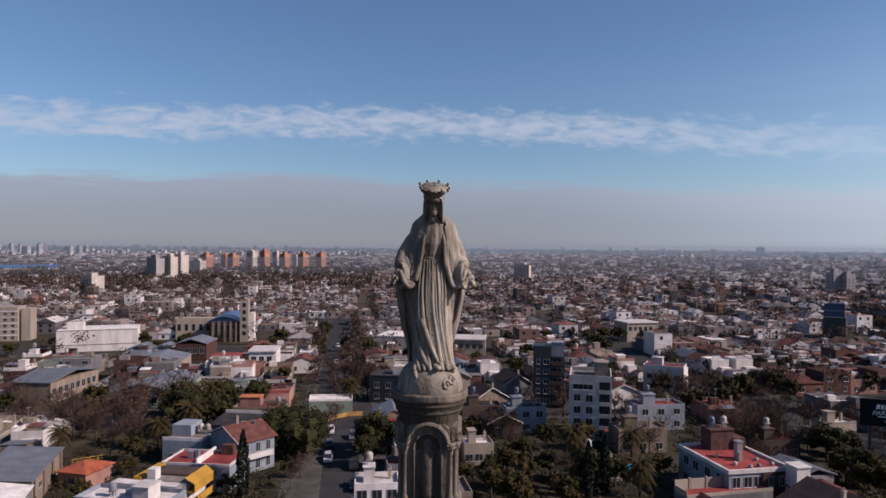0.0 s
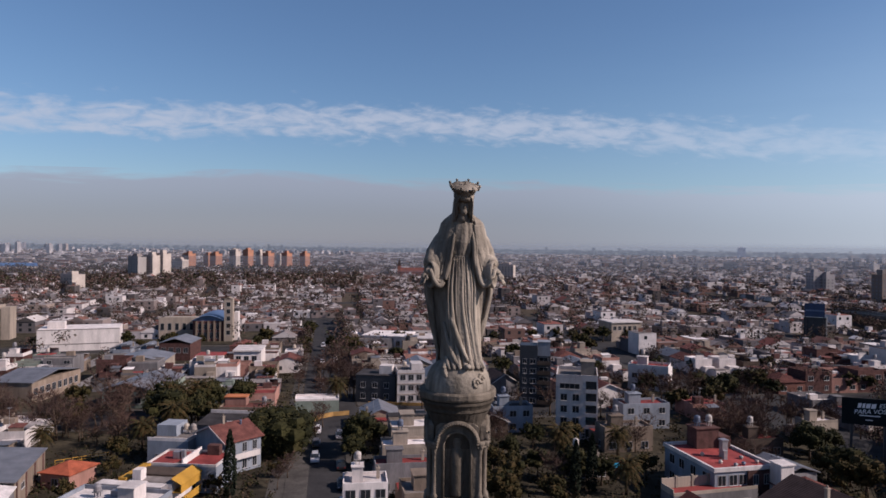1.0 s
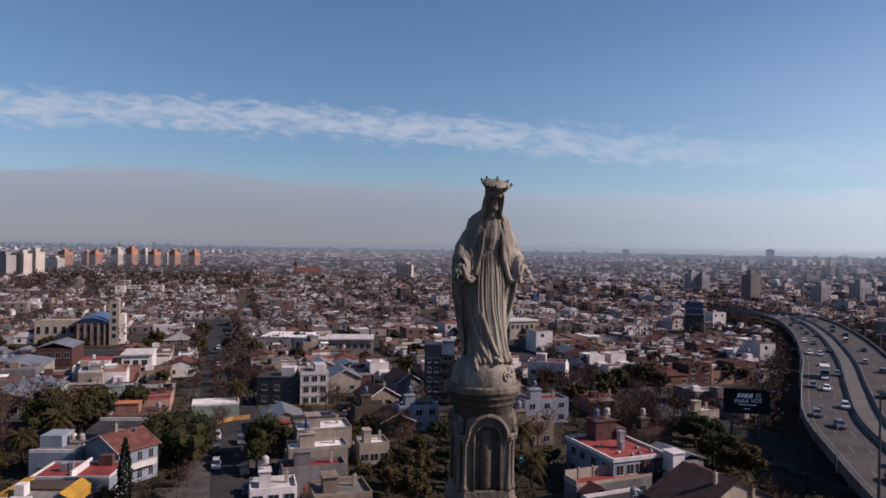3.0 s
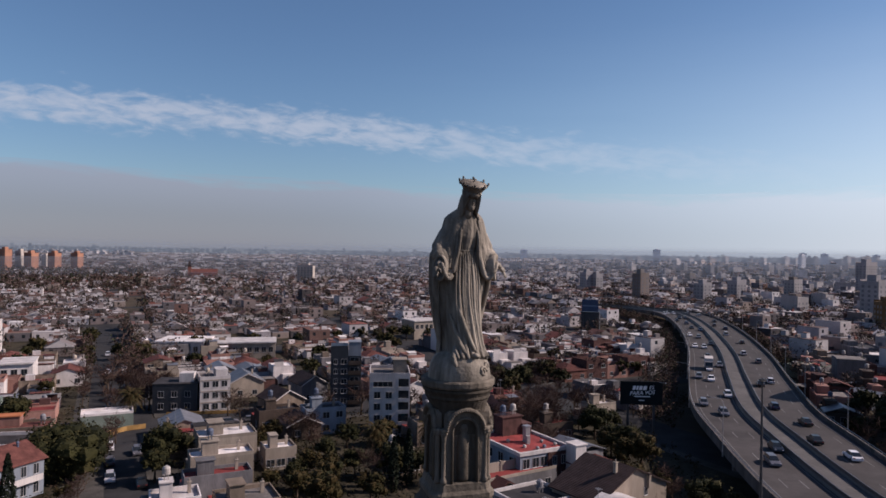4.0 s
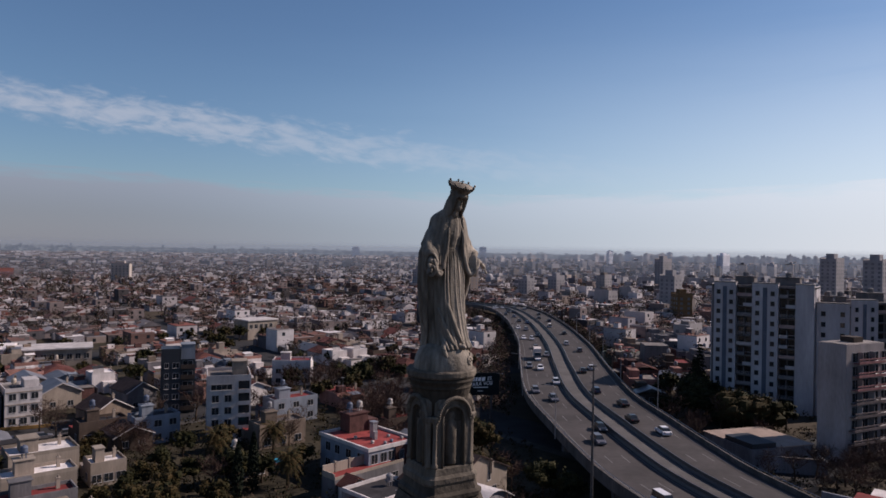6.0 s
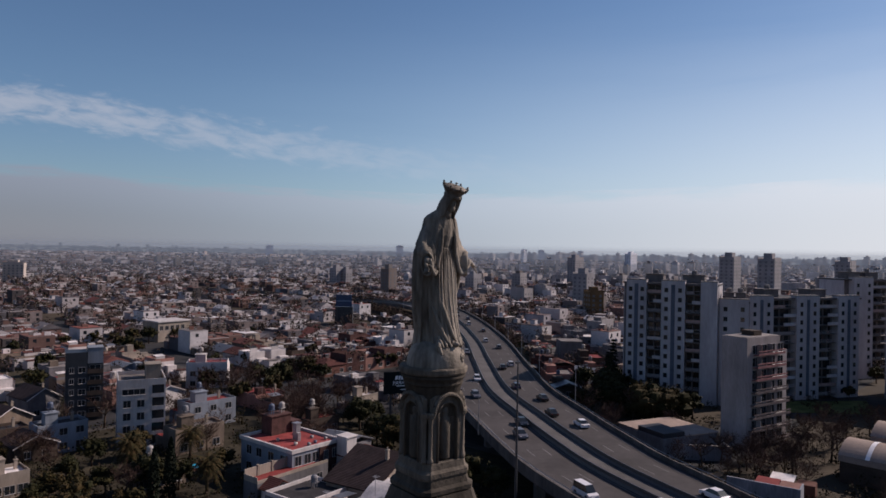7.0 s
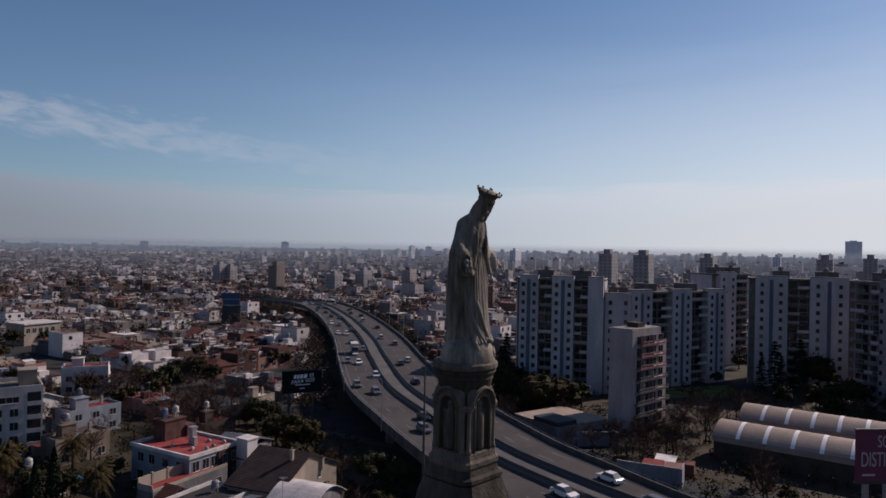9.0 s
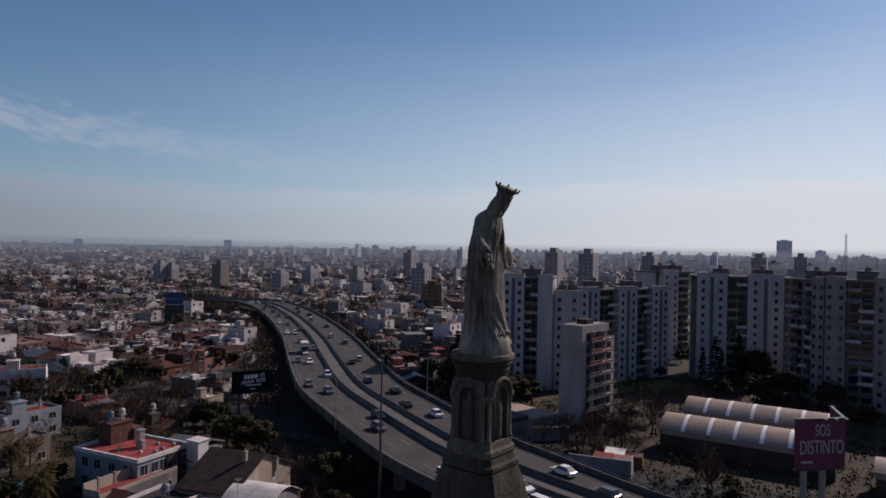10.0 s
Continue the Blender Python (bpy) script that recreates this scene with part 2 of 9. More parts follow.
    def hip(self, x0, y0, x1, y1, z, h, over=0.4, m=0):
        x0, y0, x1, y1 = x0 - over, y0 - over, x1 + over, y1 + over
        w, d = x1 - x0, y1 - y0
        if d > w:
            a, b = ((x0 + x1) / 2, y0 + w / 2), ((x0 + x1) / 2, y1 - w / 2)
        else:
            a, b = (x0 + d / 2, (y0 + y1) / 2), (x1 - d / 2, (y0 + y1) / 2)
        k = self.add([(x0, y0, z), (x1, y0, z), (x1, y1, z), (x0, y1, z), (x0, y0, z + 0.18), (x1, y0, z + 0.18), (x1, y1, z + 0.18), (x0, y1, z + 0.18), (*a, z + h), (*b, z + h)])
        for q in ((0, 1, 5, 4), (1, 2, 6, 5), (2, 3, 7, 6), (3, 0, 4, 7), (3, 2, 1, 0)):
            self.face([k + i for i in q], m)
        if d > w:
            fs = ((4, 5, 8), (5, 6, 9, 8), (6, 7, 9), (7, 4, 8, 9))
        else:
            fs = ((4, 5, 9, 8), (5, 6, 9), (6, 7, 8, 9), (7, 4, 8))
        for q in fs:
            self.face([k + i for i in q], m)
        return self

    def mesh(self, name, mats, smooth=False):
        me = bpy.data.meshes.new(name)
        me.from_pydata(self.v, [], self.f)
        for m in (mats if isinstance(mats, (list, tuple)) else [mats]):
            me.materials.append(m)
        me.polygons.foreach_set("material_index", self.mi)
        if smooth:
            me.polygons.foreach_set("use_smooth", [True] * len(self.f))
        me.validate()
        me.update()
        return me


def part(name, shape, mats, parent, label="", smooth=False, at=None):
    """One mesh object under a thing or under a part."""
    me = shape.mesh(name, mats, smooth) if isinstance(shape, Shape) else shape
    ob = new(name, me)
    ob.parent = parent
    if at is not None:
        ob.matrix_basis = at
    if label:
        tagged(ob, label)
    return ob


def thing(name, label, category, at=None, group="", kind=""):
    ob = tagged(new(name), label, category, group, kind)
    ob.empty_display_size = 0.5
    if at is not None:
        ob.matrix_basis = at
    return ob


def single(name, shape, mats, label, category, at=None, group="", kind="", smooth=False):
    ob = tagged(new(name, shape.mesh(name, mats, smooth) if isinstance(shape, Shape) else shape), label, category, group, kind)
    if at is not None:
        ob.matrix_basis = at
    return ob


MESHES = {}


def window_mesh(w, h, mullions=1):
    """Frame with mullions round a pane set back, and a sill; its back plane is y = 0, its face looks to -y."""
    key = ("window", round(w, 2), round(h, 2), mullions)
    if key not in MESHES:
        s = Shape()
        f = 0.07
        xs = [-w / 2, -w / 2 + f]
        for k in range(1, mullions + 1):
            c = -w / 2 + w * k / (mullions + 1)
            xs += [c - 0.03, c + 0.03]
        xs += [w / 2 - f, w / 2]
        zs = [-0.08, 0.0, h - f, h]
        n = len(xs)
        front = s.add([(x, -0.06 if j else -0.12, z) for j, z in enumerate(zs) for x in xs])
        back = s.add([(xs[0], 0.02, zs[0]), (xs[-1], 0.02, zs[0]), (xs[-1], 0.02, zs[-1]), (xs[0], 0.02, zs[-1])])
        for j in range(3):
            for i in range(n - 1):
                q = [front + j * n + i, front + j * n + i + 1, front + (j + 1) * n + i + 1, front + (j + 1) * n + i]
                if j == 1 and i % 2 == 1:
                    d = s.add([(s.v[k][0], -0.02, s.v[k][2]) for k in q])
                    s.face((d, d + 1, d + 2, d + 3), 1)
                    for e in range(4):
                        s.face((q[e], q[(e + 1) % 4], d + (e + 1) % 4, d + e))
                else:
                    s.face(q)
        s.face([back, back + 1] + [front + i for i in reversed(range(n))])
        s.face([back + 2, back + 3] + [front + 3 * n + i for i in range(n)])
        s.face([back + 3, back] + [front + j * n for j in range(4)])
        s.face([back + 1, back + 2] + [front + j * n + n - 1 for j in reversed(range(4))])
        MESHES[key] = s.mesh("window", [FRAME, GLASS])
    return MESHES[key]


def window(parent, x, y, z, w=1.3, h=1.3, side="s", mullions=1):
    turn = {"s": 0, "e": 90, "n": 180, "w": -90}[side]
    return part("window", window_mesh(w, h, mullions), None, parent, at=pose(x, y, z, 0, 0, turn))


def door_mesh(w=1.0, h=2.1):
    key = ("door", w, h)
    if key not in MESHES:
        s = Shape()
        s.box(-w / 2 - 0.08, -0.06, 0, -w / 2, 0.02, h + 0.08, 1)
        s.box(w / 2, -0.06, 0, w / 2 + 0.08, 0.02, h + 0.08, 1)
        s.box(-w / 2, -0.06, h, w / 2, 0.02, h + 0.08, 1)
        s.box(-w / 2, -0.03, 0, w / 2, 0.02, h)
        s.box(-w / 2 + 0.15, -0.045, 0.2, w / 2 - 0.15, -0.03, 0.9)
        s.box(-w / 2 + 0.15, -0.045, 1.1, w / 2 - 0.15, -0.03, 1.9)
        MESHES[key] = s.mesh("door", [WOOD, FRAME])
    return MESHES[key]


def ring_wall(x0, y0, x1, y1, z0, z1, t=0.18):
    s = Shape()
    s.box(x0, y0, z0, x1, y0 + t, z1)
    s.box(x0, y1 - t, z0, x1, y1, z1)
    s.box(x0, y0 + t, z0, x0 + t, y1 - t, z1)
    s.box(x1 - t, y0 + t, z0, x1, y1 - t, z1)
    return s


def tank_mesh():
    if "tank" not in MESHES:
        s = Shape()
        for a in (45, 135, 225, 315):
            x, y = 0.4 * math.cos(radians(a)), 0.4 * math.sin(radians(a))
            s.box(x - 0.05, y - 0.05, 0, x + 0.05, y + 0.05, 0.8)
        s.box(-0.55, -0.55, 0.8, 0.55, 0.55, 0.9)
        s.lathe([(0.5, 0.9), (0.56, 1.0), (0.56, 1.25), (0.53, 1.28), (0.56, 1.31), (0.56, 1.7), (0.42, 1.92), (0.18, 2.0), (0.16, 2.08)], 12)
        MESHES["tank"] = s.mesh("water_tank", PLASTIC)
    return MESHES["tank"]


def chimney_mesh():
    if "chimney" not in MESHES:
        s = Shape()
        s.box(-0.25, -0.25, -0.8, 0.25, 0.25, 1.1)
        s.box(-0.33, -0.33, 1.1, 0.33, 0.33, 1.22)
        s.tube([(0, 0, 1.22), (0, 0, 1.6)], 0.12, 8)
        MESHES["chimney"] = s.mesh("chimney", WALLS["cream"])
    return MESHES["chimney"]

# ---- ground, far city, highway ----
def disc(radius, n=96, z=0.0):
    s = Shape()
    rings = [[(r * math.cos(2 * math.pi * j / n), r * math.sin(2 * math.pi * j / n), z) for j in range(n)] for r in (radius, 2000, 800, 300)]
    s.loft(rings, caps=False)
    s.face([len(s.v) - n + j for j in range(n)])
    return s


single("ground", disc(4950), EARTH, "bare earth and scrub under the city", "ground", kind="structure")

EYE = Vector((-6.0, -11.0))     # middle of the camera's arc
THETA = radians(8)              # the street grid's turn
EU = Vector((math.cos(THETA), math.sin(THETA)))
EV = Vector((-math.sin(THETA), math.cos(THETA)))
U0, V0, PITCH, STREET = -2.4, 162.0, 114.0, 15.0


def uv(u, v):
    p = EU * u + EV * v
    return p.x, p.y


def polar(x, y):
    d = Vector((x, y)) - EYE
    return d.length, math.degrees(math.atan2(d.x, d.y))


# the elevated highway: centre line of the median, from behind the camera to far off
HWY = [(50, -130), (58, -60), (66, -10), (71.5, 18), (76.1, 39.3), (81.2, 56.8), (86.9, 69.5), (95.9, 86.8), (110.0, 111.8), (135.5, 145.5), (170, 190), (216, 257), (250, 318), (268, 380), (271, 440), (256, 540), (215, 680), (150, 860)]


def spline(pts, step):
    out = []
    for i in range(1, len(pts) - 2):
        p = [Vector(q) for q in pts[i - 1:i + 3]]
        n = max(2, int((p[2] - p[1]).length / step))
        for k in range(n):
            t = k / n
            out.append(0.5 * (2 * p[1] + (p[2] - p[0]) * t + (2 * p[0] - 5 * p[1] + 4 * p[2] - p[3]) * t * t + (3 * p[1] - p[0] - 3 * p[2] + p[3]) * t ** 3))
    return out


LINE = spline(HWY, 4.0)
DECK_Z = 7.5


def frame_of(i):
    d = (LINE[min(i + 1, len(LINE) - 1)] - LINE[max(i - 1, 0)]).normalized()
    return LINE[i], d, Vector((d.y, -d.x))     # point, way, right


def along(s, off):
    """A point and heading s metres along the highway, off metres to its right."""
    i = min(len(LINE) - 2, max(1, int(s / 4.0)))
    p, d, r = frame_of(i)
    q = p + d * (s - 4.0 * i) + r * off
    return q.x, q.y, math.degrees(math.atan2(d.y, d.x))


LINE_NP = np.array([(p.x, p.y) for p in LINE])


def hwy_distance(x, y):
    return float(np.sqrt(((LINE_NP - (x, y)) ** 2).sum(1)).min())


RIGHT = 13.6


def right_edge(y):
    """The right carriageway widens as it goes off."""
    return float(np.interp(y, [28, 46, 70, 96, 200], [9.2, 11.3, 12.3, 13.2, 13.6]))


def descent(y):
    """The far end comes down to the level of the streets."""
    return float(np.interp(y, [330, 470, 2000], [0.0, 6.2, 6.2]))


def strip(offsets_z, i0=0, i1=None):
    """A bar of that cross-section (offset, height) run along the highway."""
    i1 = len(LINE) if i1 is None else i1
    rings = []
    for i in range(i0, i1):
        p, d, r = frame_of(i)
        k = right_edge(p.y) / RIGHT
        low = descent(p.y)
        rings.append([(p.x + r.x * o * (k if o > 4 else 1), p.y + r.y * o * (k if o > 4 else 1), z - low) for o, z in offsets_z])
    return Shape().loft(rings)


Z = DECK_Z
LEFT, MED = 12.8, 2.4
highway = thing("highway", "elevated concrete highway curving through the city", "highway", kind="structure")
part("deck", strip([(-LEFT, Z - 1.3), (RIGHT, Z - 1.3), (RIGHT, Z), (-LEFT, Z)]), DECK, highway, "worn grey road deck")
part("median", strip([(-MED + 0.35, Z + 0.01), (MED - 0.35, Z + 0.01), (MED - 0.35, Z + 0.12), (-MED + 0.35, Z + 0.12)]), DECK2, highway, "pale concrete median strip")
for o in (-MED, MED):
    part("barrier", strip([(o - 0.32, Z + 0.004), (o + 0.32, Z + 0.004), (o + 0.14, Z + 0.45), (o + 0.10, Z + 1.0), (o - 0.10, Z + 1.0), (o - 0.14, Z + 0.45)]), DARK_METAL, highway, "dark median barrier")
for o in (-LEFT, RIGHT):
    part("parapet", strip([(o - 0.22, Z - 1.0), (o + 0.22, Z - 1.0), (o + 0.18, Z + 0.85), (o - 0.18, Z + 0.85)]), RAMPART, highway, "stained grey concrete parapet")
    s = Shape()
    k = lambda p: o if o < 0 else right_edge(p.y)
    rail = [(p.x + r.x * k(p), p.y + r.y * k(p), Z + 1.25) for p, d, r in (frame_of(i) for i in range(0, 140))]
    s.tube(rail, 0.05, 4)
    for i in range(0, 140):
        p, d, r = frame_of(i)
        x, y = p.x + r.x * k(p), p.y + r.y * k(p)
        s.box(x - 0.04, y - 0.04, Z + 0.85, x + 0.04, y + 0.04, Z + 1.25)
    part("rail", s, METAL, highway)
marks = Shape()
for i in range(0, len(LINE) - 2):
    for o in (-5.6, -8.6, 5.4, 8.2):
        if i % 3 == 0:
            p, d, r = frame_of(i)
            if o > 0:
                o = o * right_edge(p.y) / RIGHT * 1.25
            if p.y > 335:
                continue
            a, b = p + r * (o - 0.08), p + r * (o + 0.08)
            e = d * 4.0
            k = marks.add([(a.x, a.y, Z + 0.006), (b.x, b.y, Z + 0.006), (b.x + e.x, b.y + e.y, Z + 0.006), (a.x + e.x, a.y + e.y, Z + 0.006)])
            marks.face((k, k + 1, k + 2, k + 3))
tagged(part("lane_markings", marks, PAINT_LINE, highway, "dashed white lane markings"), kind="stuff")
for o in (-LEFT + 1.6, -MED - 0.7, MED + 0.7, RIGHT - 1.3):
    part("edge_line", strip([(o - 0.07, Z + 0.003), (o + 0.07, Z + 0.003), (o + 0.07, Z + 0.008), (o - 0.07, Z + 0.008)]), PAINT_LINE, highway)
pier_mesh = Shape().box(-1.0, -8.6, 5.2, 1.0, 10.5, Z - 1.3).box(-0.7, -8.5, 0, 0.7, -6.9, 5.2).box(-0.7, 6.9, 0, 0.7, 8.5, 5.2).box(-0.7, -0.8, 0, 0.7, 0.8, 5.2).mesh("pier", CONCRETE)
for i in range(2, len(LINE) - 2, 7):
    p, d, r = frame_of(i)
    if p.y > 330:
        continue
    part("pier", pier_mesh, None, highway, at=pose(p.x, p.y, 0, 0, 0, math.degrees(math.atan2(d.y, d.x))))


# ---- street blocks near by ----
def rect(u0, v0, u1, v1, z0, z1):
    s = Shape()
    q = [uv(u0, v0), uv(u1, v0), uv(u1, v1), uv(u0, v1)]
    return s.loft([[(x, y, z0) for x, y in q], [(x, y, z1) for x, y in q]])


BLOCKS = []
for i in range(-9, 10):
    for j in range(-2, 9):
        u, v = U0 + STREET / 2 + i * PITCH, V0 + STREET / 2 + j * PITCH
        cx, cy = uv(u + 50, v + 50)
        r, a = polar(cx, cy)
        if -52 < a < 108 and r < 640 and r > 40:
            BLOCKS.append((u, v, r, a))
for u, v, r, a in BLOCKS:
    if r < 430 and not (r < 330 and a > 46):
        tagged(new("pavement", rect(u, v, u + PITCH - STREET, v + PITCH - STREET, 0, 0.15).mesh("pavement", PAVING)), "grey paved city block with a raised kerb", "pavement", kind="structure")
YARD = mat("yard_earth", (0.047, 0.041, 0.027), 0.95, 0.16, 0.6, 0.3, 3)
for u, v, r, a in BLOCKS:
    if r < 430 and not (r < 330 and a > 46):
        tagged(new("yard", rect(u + 2.8, v + 2.8, u + PITCH - STREET - 2.8, v + PITCH - STREET - 2.8, 0.02, 0.165).mesh("yard", YARD)), "dark garden earth inside a city block", "yard", kind="structure")
for g in (-1, 1):
    a, b = sorted((g * 3.5, g * (STREET / 2 - 0.05)))
    tagged(new("pavement", rect(U0 + a, 40, U0 + b, V0 - STREET / 2 - 0.3, 0, 0.15).mesh("pavement", PAVING)), "broad grey pavement planted with bare trees", "pavement", kind="structure")
for k in range(-4, 6):
    u = U0 + k * PITCH
    s = rect(u - STREET / 2 + 0.3, -60, u + STREET / 2 - 0.3, 900, -0.2, 0.02)
    tagged(new("road", s.mesh("road", ASPHALT)), "grey asphalt side street between houses", "road", kind="structure")
for k in range(-1, 5):
    v = V0 + k * PITCH
    for m in range(-5, 7):
        u = U0 + m * PITCH
        s = rect(u + STREET / 2 - 0.3, v - STREET / 2 + 0.3, u + PITCH - STREET / 2 + 0.3, v + STREET / 2 - 0.3, -0.2, 0.016)
        tagged(new("road", s.mesh("road", ASPHALT)), "grey asphalt cross street between houses", "road", kind="structure")

# ---- statue and its pedestal ----
FOOT_Z = 40.04
AX, AY = -0.06, 0.50


def fold(phi, z, amp, seed):
    """Depth of drapery folds at the angle phi and height z."""
    w = phi + 0.22 * math.sin(1.3 * z + seed) + 0.10 * z
    a = abs(math.sin(5.5 * w + seed)) ** 0.7
    b = abs(math.sin(9.0 * w + 1.7 * seed + 0.5 * z)) ** 0.8
    return amp * (0.65 * a + 0.35 * b - 0.5) * 2


def rings_of(rows, n, seed, start=0.0, stop=360.0, steps=6):
    """Drapery rings between rows of (z, cx, cy, rx, ry, fold, open); angles go round from the front."""
    out = []
    for k in range(len(rows) - 1):
        for q in range(steps if k < len(rows) - 2 else steps + 1):
            t = q / steps
            t2 = t * t * (3 - 2 * t) * 0.4 + t * 0.6
            row = [a + (b - a) * t2 for a, b in zip(rows[k], rows[k + 1])]
            z, cx, cy, rx, ry, f, op = row
            ring = []
            full = op <= 0.5
            for j in range(n):
                ph = radians(op + (360 - 2 * op) * (j / n if full else j / (n - 1)))
                m = 1 + fold(ph, z, f, seed)
                ring.append((cx + rx * m * math.sin(ph), cy - ry * m * math.cos(ph), z))
            out.append(ring)
    return out


def shell(outer, t):
    """A closed cloth of thickness t from open rings."""
    out = []
    for ring in outer:
        cx = sum(p[0] for p in ring) / len(ring)
        cy = sum(p[1] for p in ring) / len(ring)
        inner = []
        for x, y, z in reversed(ring):
            d = math.hypot(x - cx, y - cy) or 1
            inner.append((x - (x - cx) / d * t, y - (y - cy) / d * t, z))
        out.append(ring + inner)
    return out


def add_cloth(s, outer, t):
    """Adds a cloth of thickness t, its hems closed by strips."""
    rings = shell(outer, t)
    n = len(outer[0])
    k = len(s.v)
    s.loft(rings, caps=False)
    for base, flip in ((k, False), (k + (len(rings) - 1) * 2 * n, True)):
        for j in range(n - 1):
            q = (base + j, base + 2 * n - 1 - j, base + 2 * n - 2 - j, base + j + 1)
            s.face(q[::-1] if flip else q)


def crescent(a, b, c, n=10):
    """A sagging curve through three points."""
    a, b, c = Vector(a), Vector(b), Vector(c)
    ctrl = 2 * b - 0.5 * (a + c)
    return [(1 - t) ** 2 * a + 2 * t * (1 - t) * ctrl + t * t * c for t in (k / n for k in range(n + 1))]


def ridge(s, pts, radii, n=8):
    """A rounded fold of cloth laid along a smooth curve through the points."""
    pts = [Vector(p) for p in pts]
    line, rad = [], []
    for k in range(len(pts) - 1):
        a, b = pts[max(0, k - 1)], pts[k]
        c, d = pts[k + 1], pts[min(len(pts) - 1, k + 2)]
        for q in range(5):
            t = q / 5
            line.append(0.5 * (2 * b + (c - a) * t + (2 * a - 5 * b + 4 * c - d) * t * t + (3 * b - a - 3 * c + d) * t ** 3))
            rad.append(radii[k] + (radii[k + 1] - radii[k]) * t)
    s.tube(line + [pts[-1]], rad + [radii[-1]], n)


def sleeve(s, g):
    """Wide bell sleeve: the arm, a mouth hanging open round the wrist, and drapery between wrist and waist."""
    arm = [(g * 0.27 + 0.03, -0.06, 2.47), (g * 0.40 + 0.03, -0.07, 2.25), (g * 0.51 + 0.01, -0.10, 2.02), (g * 0.56, -0.20, 1.87), (g * 0.585, -0.30, 1.80)]
    s.tube(arm, [0.09, 0.13, 0.14, 0.13, 0.12], 16)
    # bulk of the hanging cloth
    s.ball((g * 0.46, -0.20, 1.76), (0.20, 0.15, 0.27), 18)
    s.ball((g * 0.34, -0.22, 1.86), (0.15, 0.13, 0.30), 16)
    # mouth of the sleeve, turned outwards and forwards
    c = Vector((g * 0.585, -0.345, 1.635))
    out = Vector((g * 0.80, -0.60, -0.10)).normalized()
    side = Vector((g * 0.60, 0.80, 0)).normalized()
    up = Vector((0, 0, 1))
    rings = []
    for depth, w, h in ((-0.22, 0.10, 0.18), (-0.10, 0.125, 0.225), (-0.01, 0.14, 0.245), (0.025, 0.135, 0.24), (0.03, 0.115, 0.215), (0.0, 0.095, 0.19), (-0.09, 0.08, 0.165)):
        rings.append([c + out * depth + side * (w * math.cos(a)) + up * (h * math.sin(a) * (1.0 if math.sin(a) > 0 else 1.08)) for a in (2 * math.pi * j / 20 for j in range(20))])
    if g > 0:
        rings = [r[::-1] for r in rings]
    s.loft(rings)
    # U-shaped folds hanging before the body
    for q in range(4):
        o = 0.06 * q
        cur = crescent((g * (0.60 - 0.25 * o), -0.44 + o, 1.73 + 0.4 * o), (g * (0.40 - 0.15 * o), -0.385 + 0.5 * o, 1.43 + 1.25 * o), (g * (0.235 - 0.1 * o) + 0.01, -0.345, 1.95 + 1.2 * o), 14)
        s.tube(cur, [0.035] + [0.050 - 0.005 * q] * 13 + [0.03], 8)
    # edge of the mantle running from the shoulder to the drapery
    for q in range(3):
        ridge(s, [(g * (0.13 + 0.055 * q) + 0.03, -0.27 + 0.035 * q, 2.56), (g * (0.19 + 0.05 * q) + 0.02, -0.36 + 0.035 * q, 2.25), (g * (0.225 + 0.05 * q), -0.37 + 0.03 * q, 1.90), (g * (0.30 + 0.05 * q), -0.36, 1.62)], [0.02, 0.034, 0.036, 0.022], 7)
    for q in range(3):
        ridge(s, [(g * (0.30 + 0.05 * q) + 0.03, -0.20 + 0.05 * q, 2.47 - 0.03 * q), (g * (0.40 + 0.05 * q), -0.22 + 0.05 * q, 2.2), (g * (0.47 + 0.04 * q), -0.15 + 0.03 * q, 1.90)], [0.015, 0.03, 0.02], 6)
    # forearm and open hand
    s.tube([(g * 0.56, -0.32, 1.74), (g * 0.63, -0.385, 1.69), (g * 0.68, -0.42, 1.65)], [0.07, 0.06, 0.05], 10)
    s.ball((g * 0.705, -0.445, 1.60), (0.052, 0.04, 0.08), 10, rot=Euler((radians(-30), radians(g * -24), 0)).to_matrix())
    for q in range(4):
        b = Vector((g * (0.690 + 0.016 * q), -0.485 + 0.014 * q, 1.555))
        s.tube([b, b + Vector((g * 0.030, -0.03, -0.065)), b + Vector((g * (0.040 + 0.006 * q), -0.04, -0.125 + 0.012 * abs(q - 1.5)))], [0.018, 0.016, 0.010], 6)
    s.tube([(g * 0.665, -0.475, 1.62), (g * 0.66, -0.54, 1.585), (g * 0.665, -0.565, 1.545)], [0.019, 0.017, 0.011], 6)


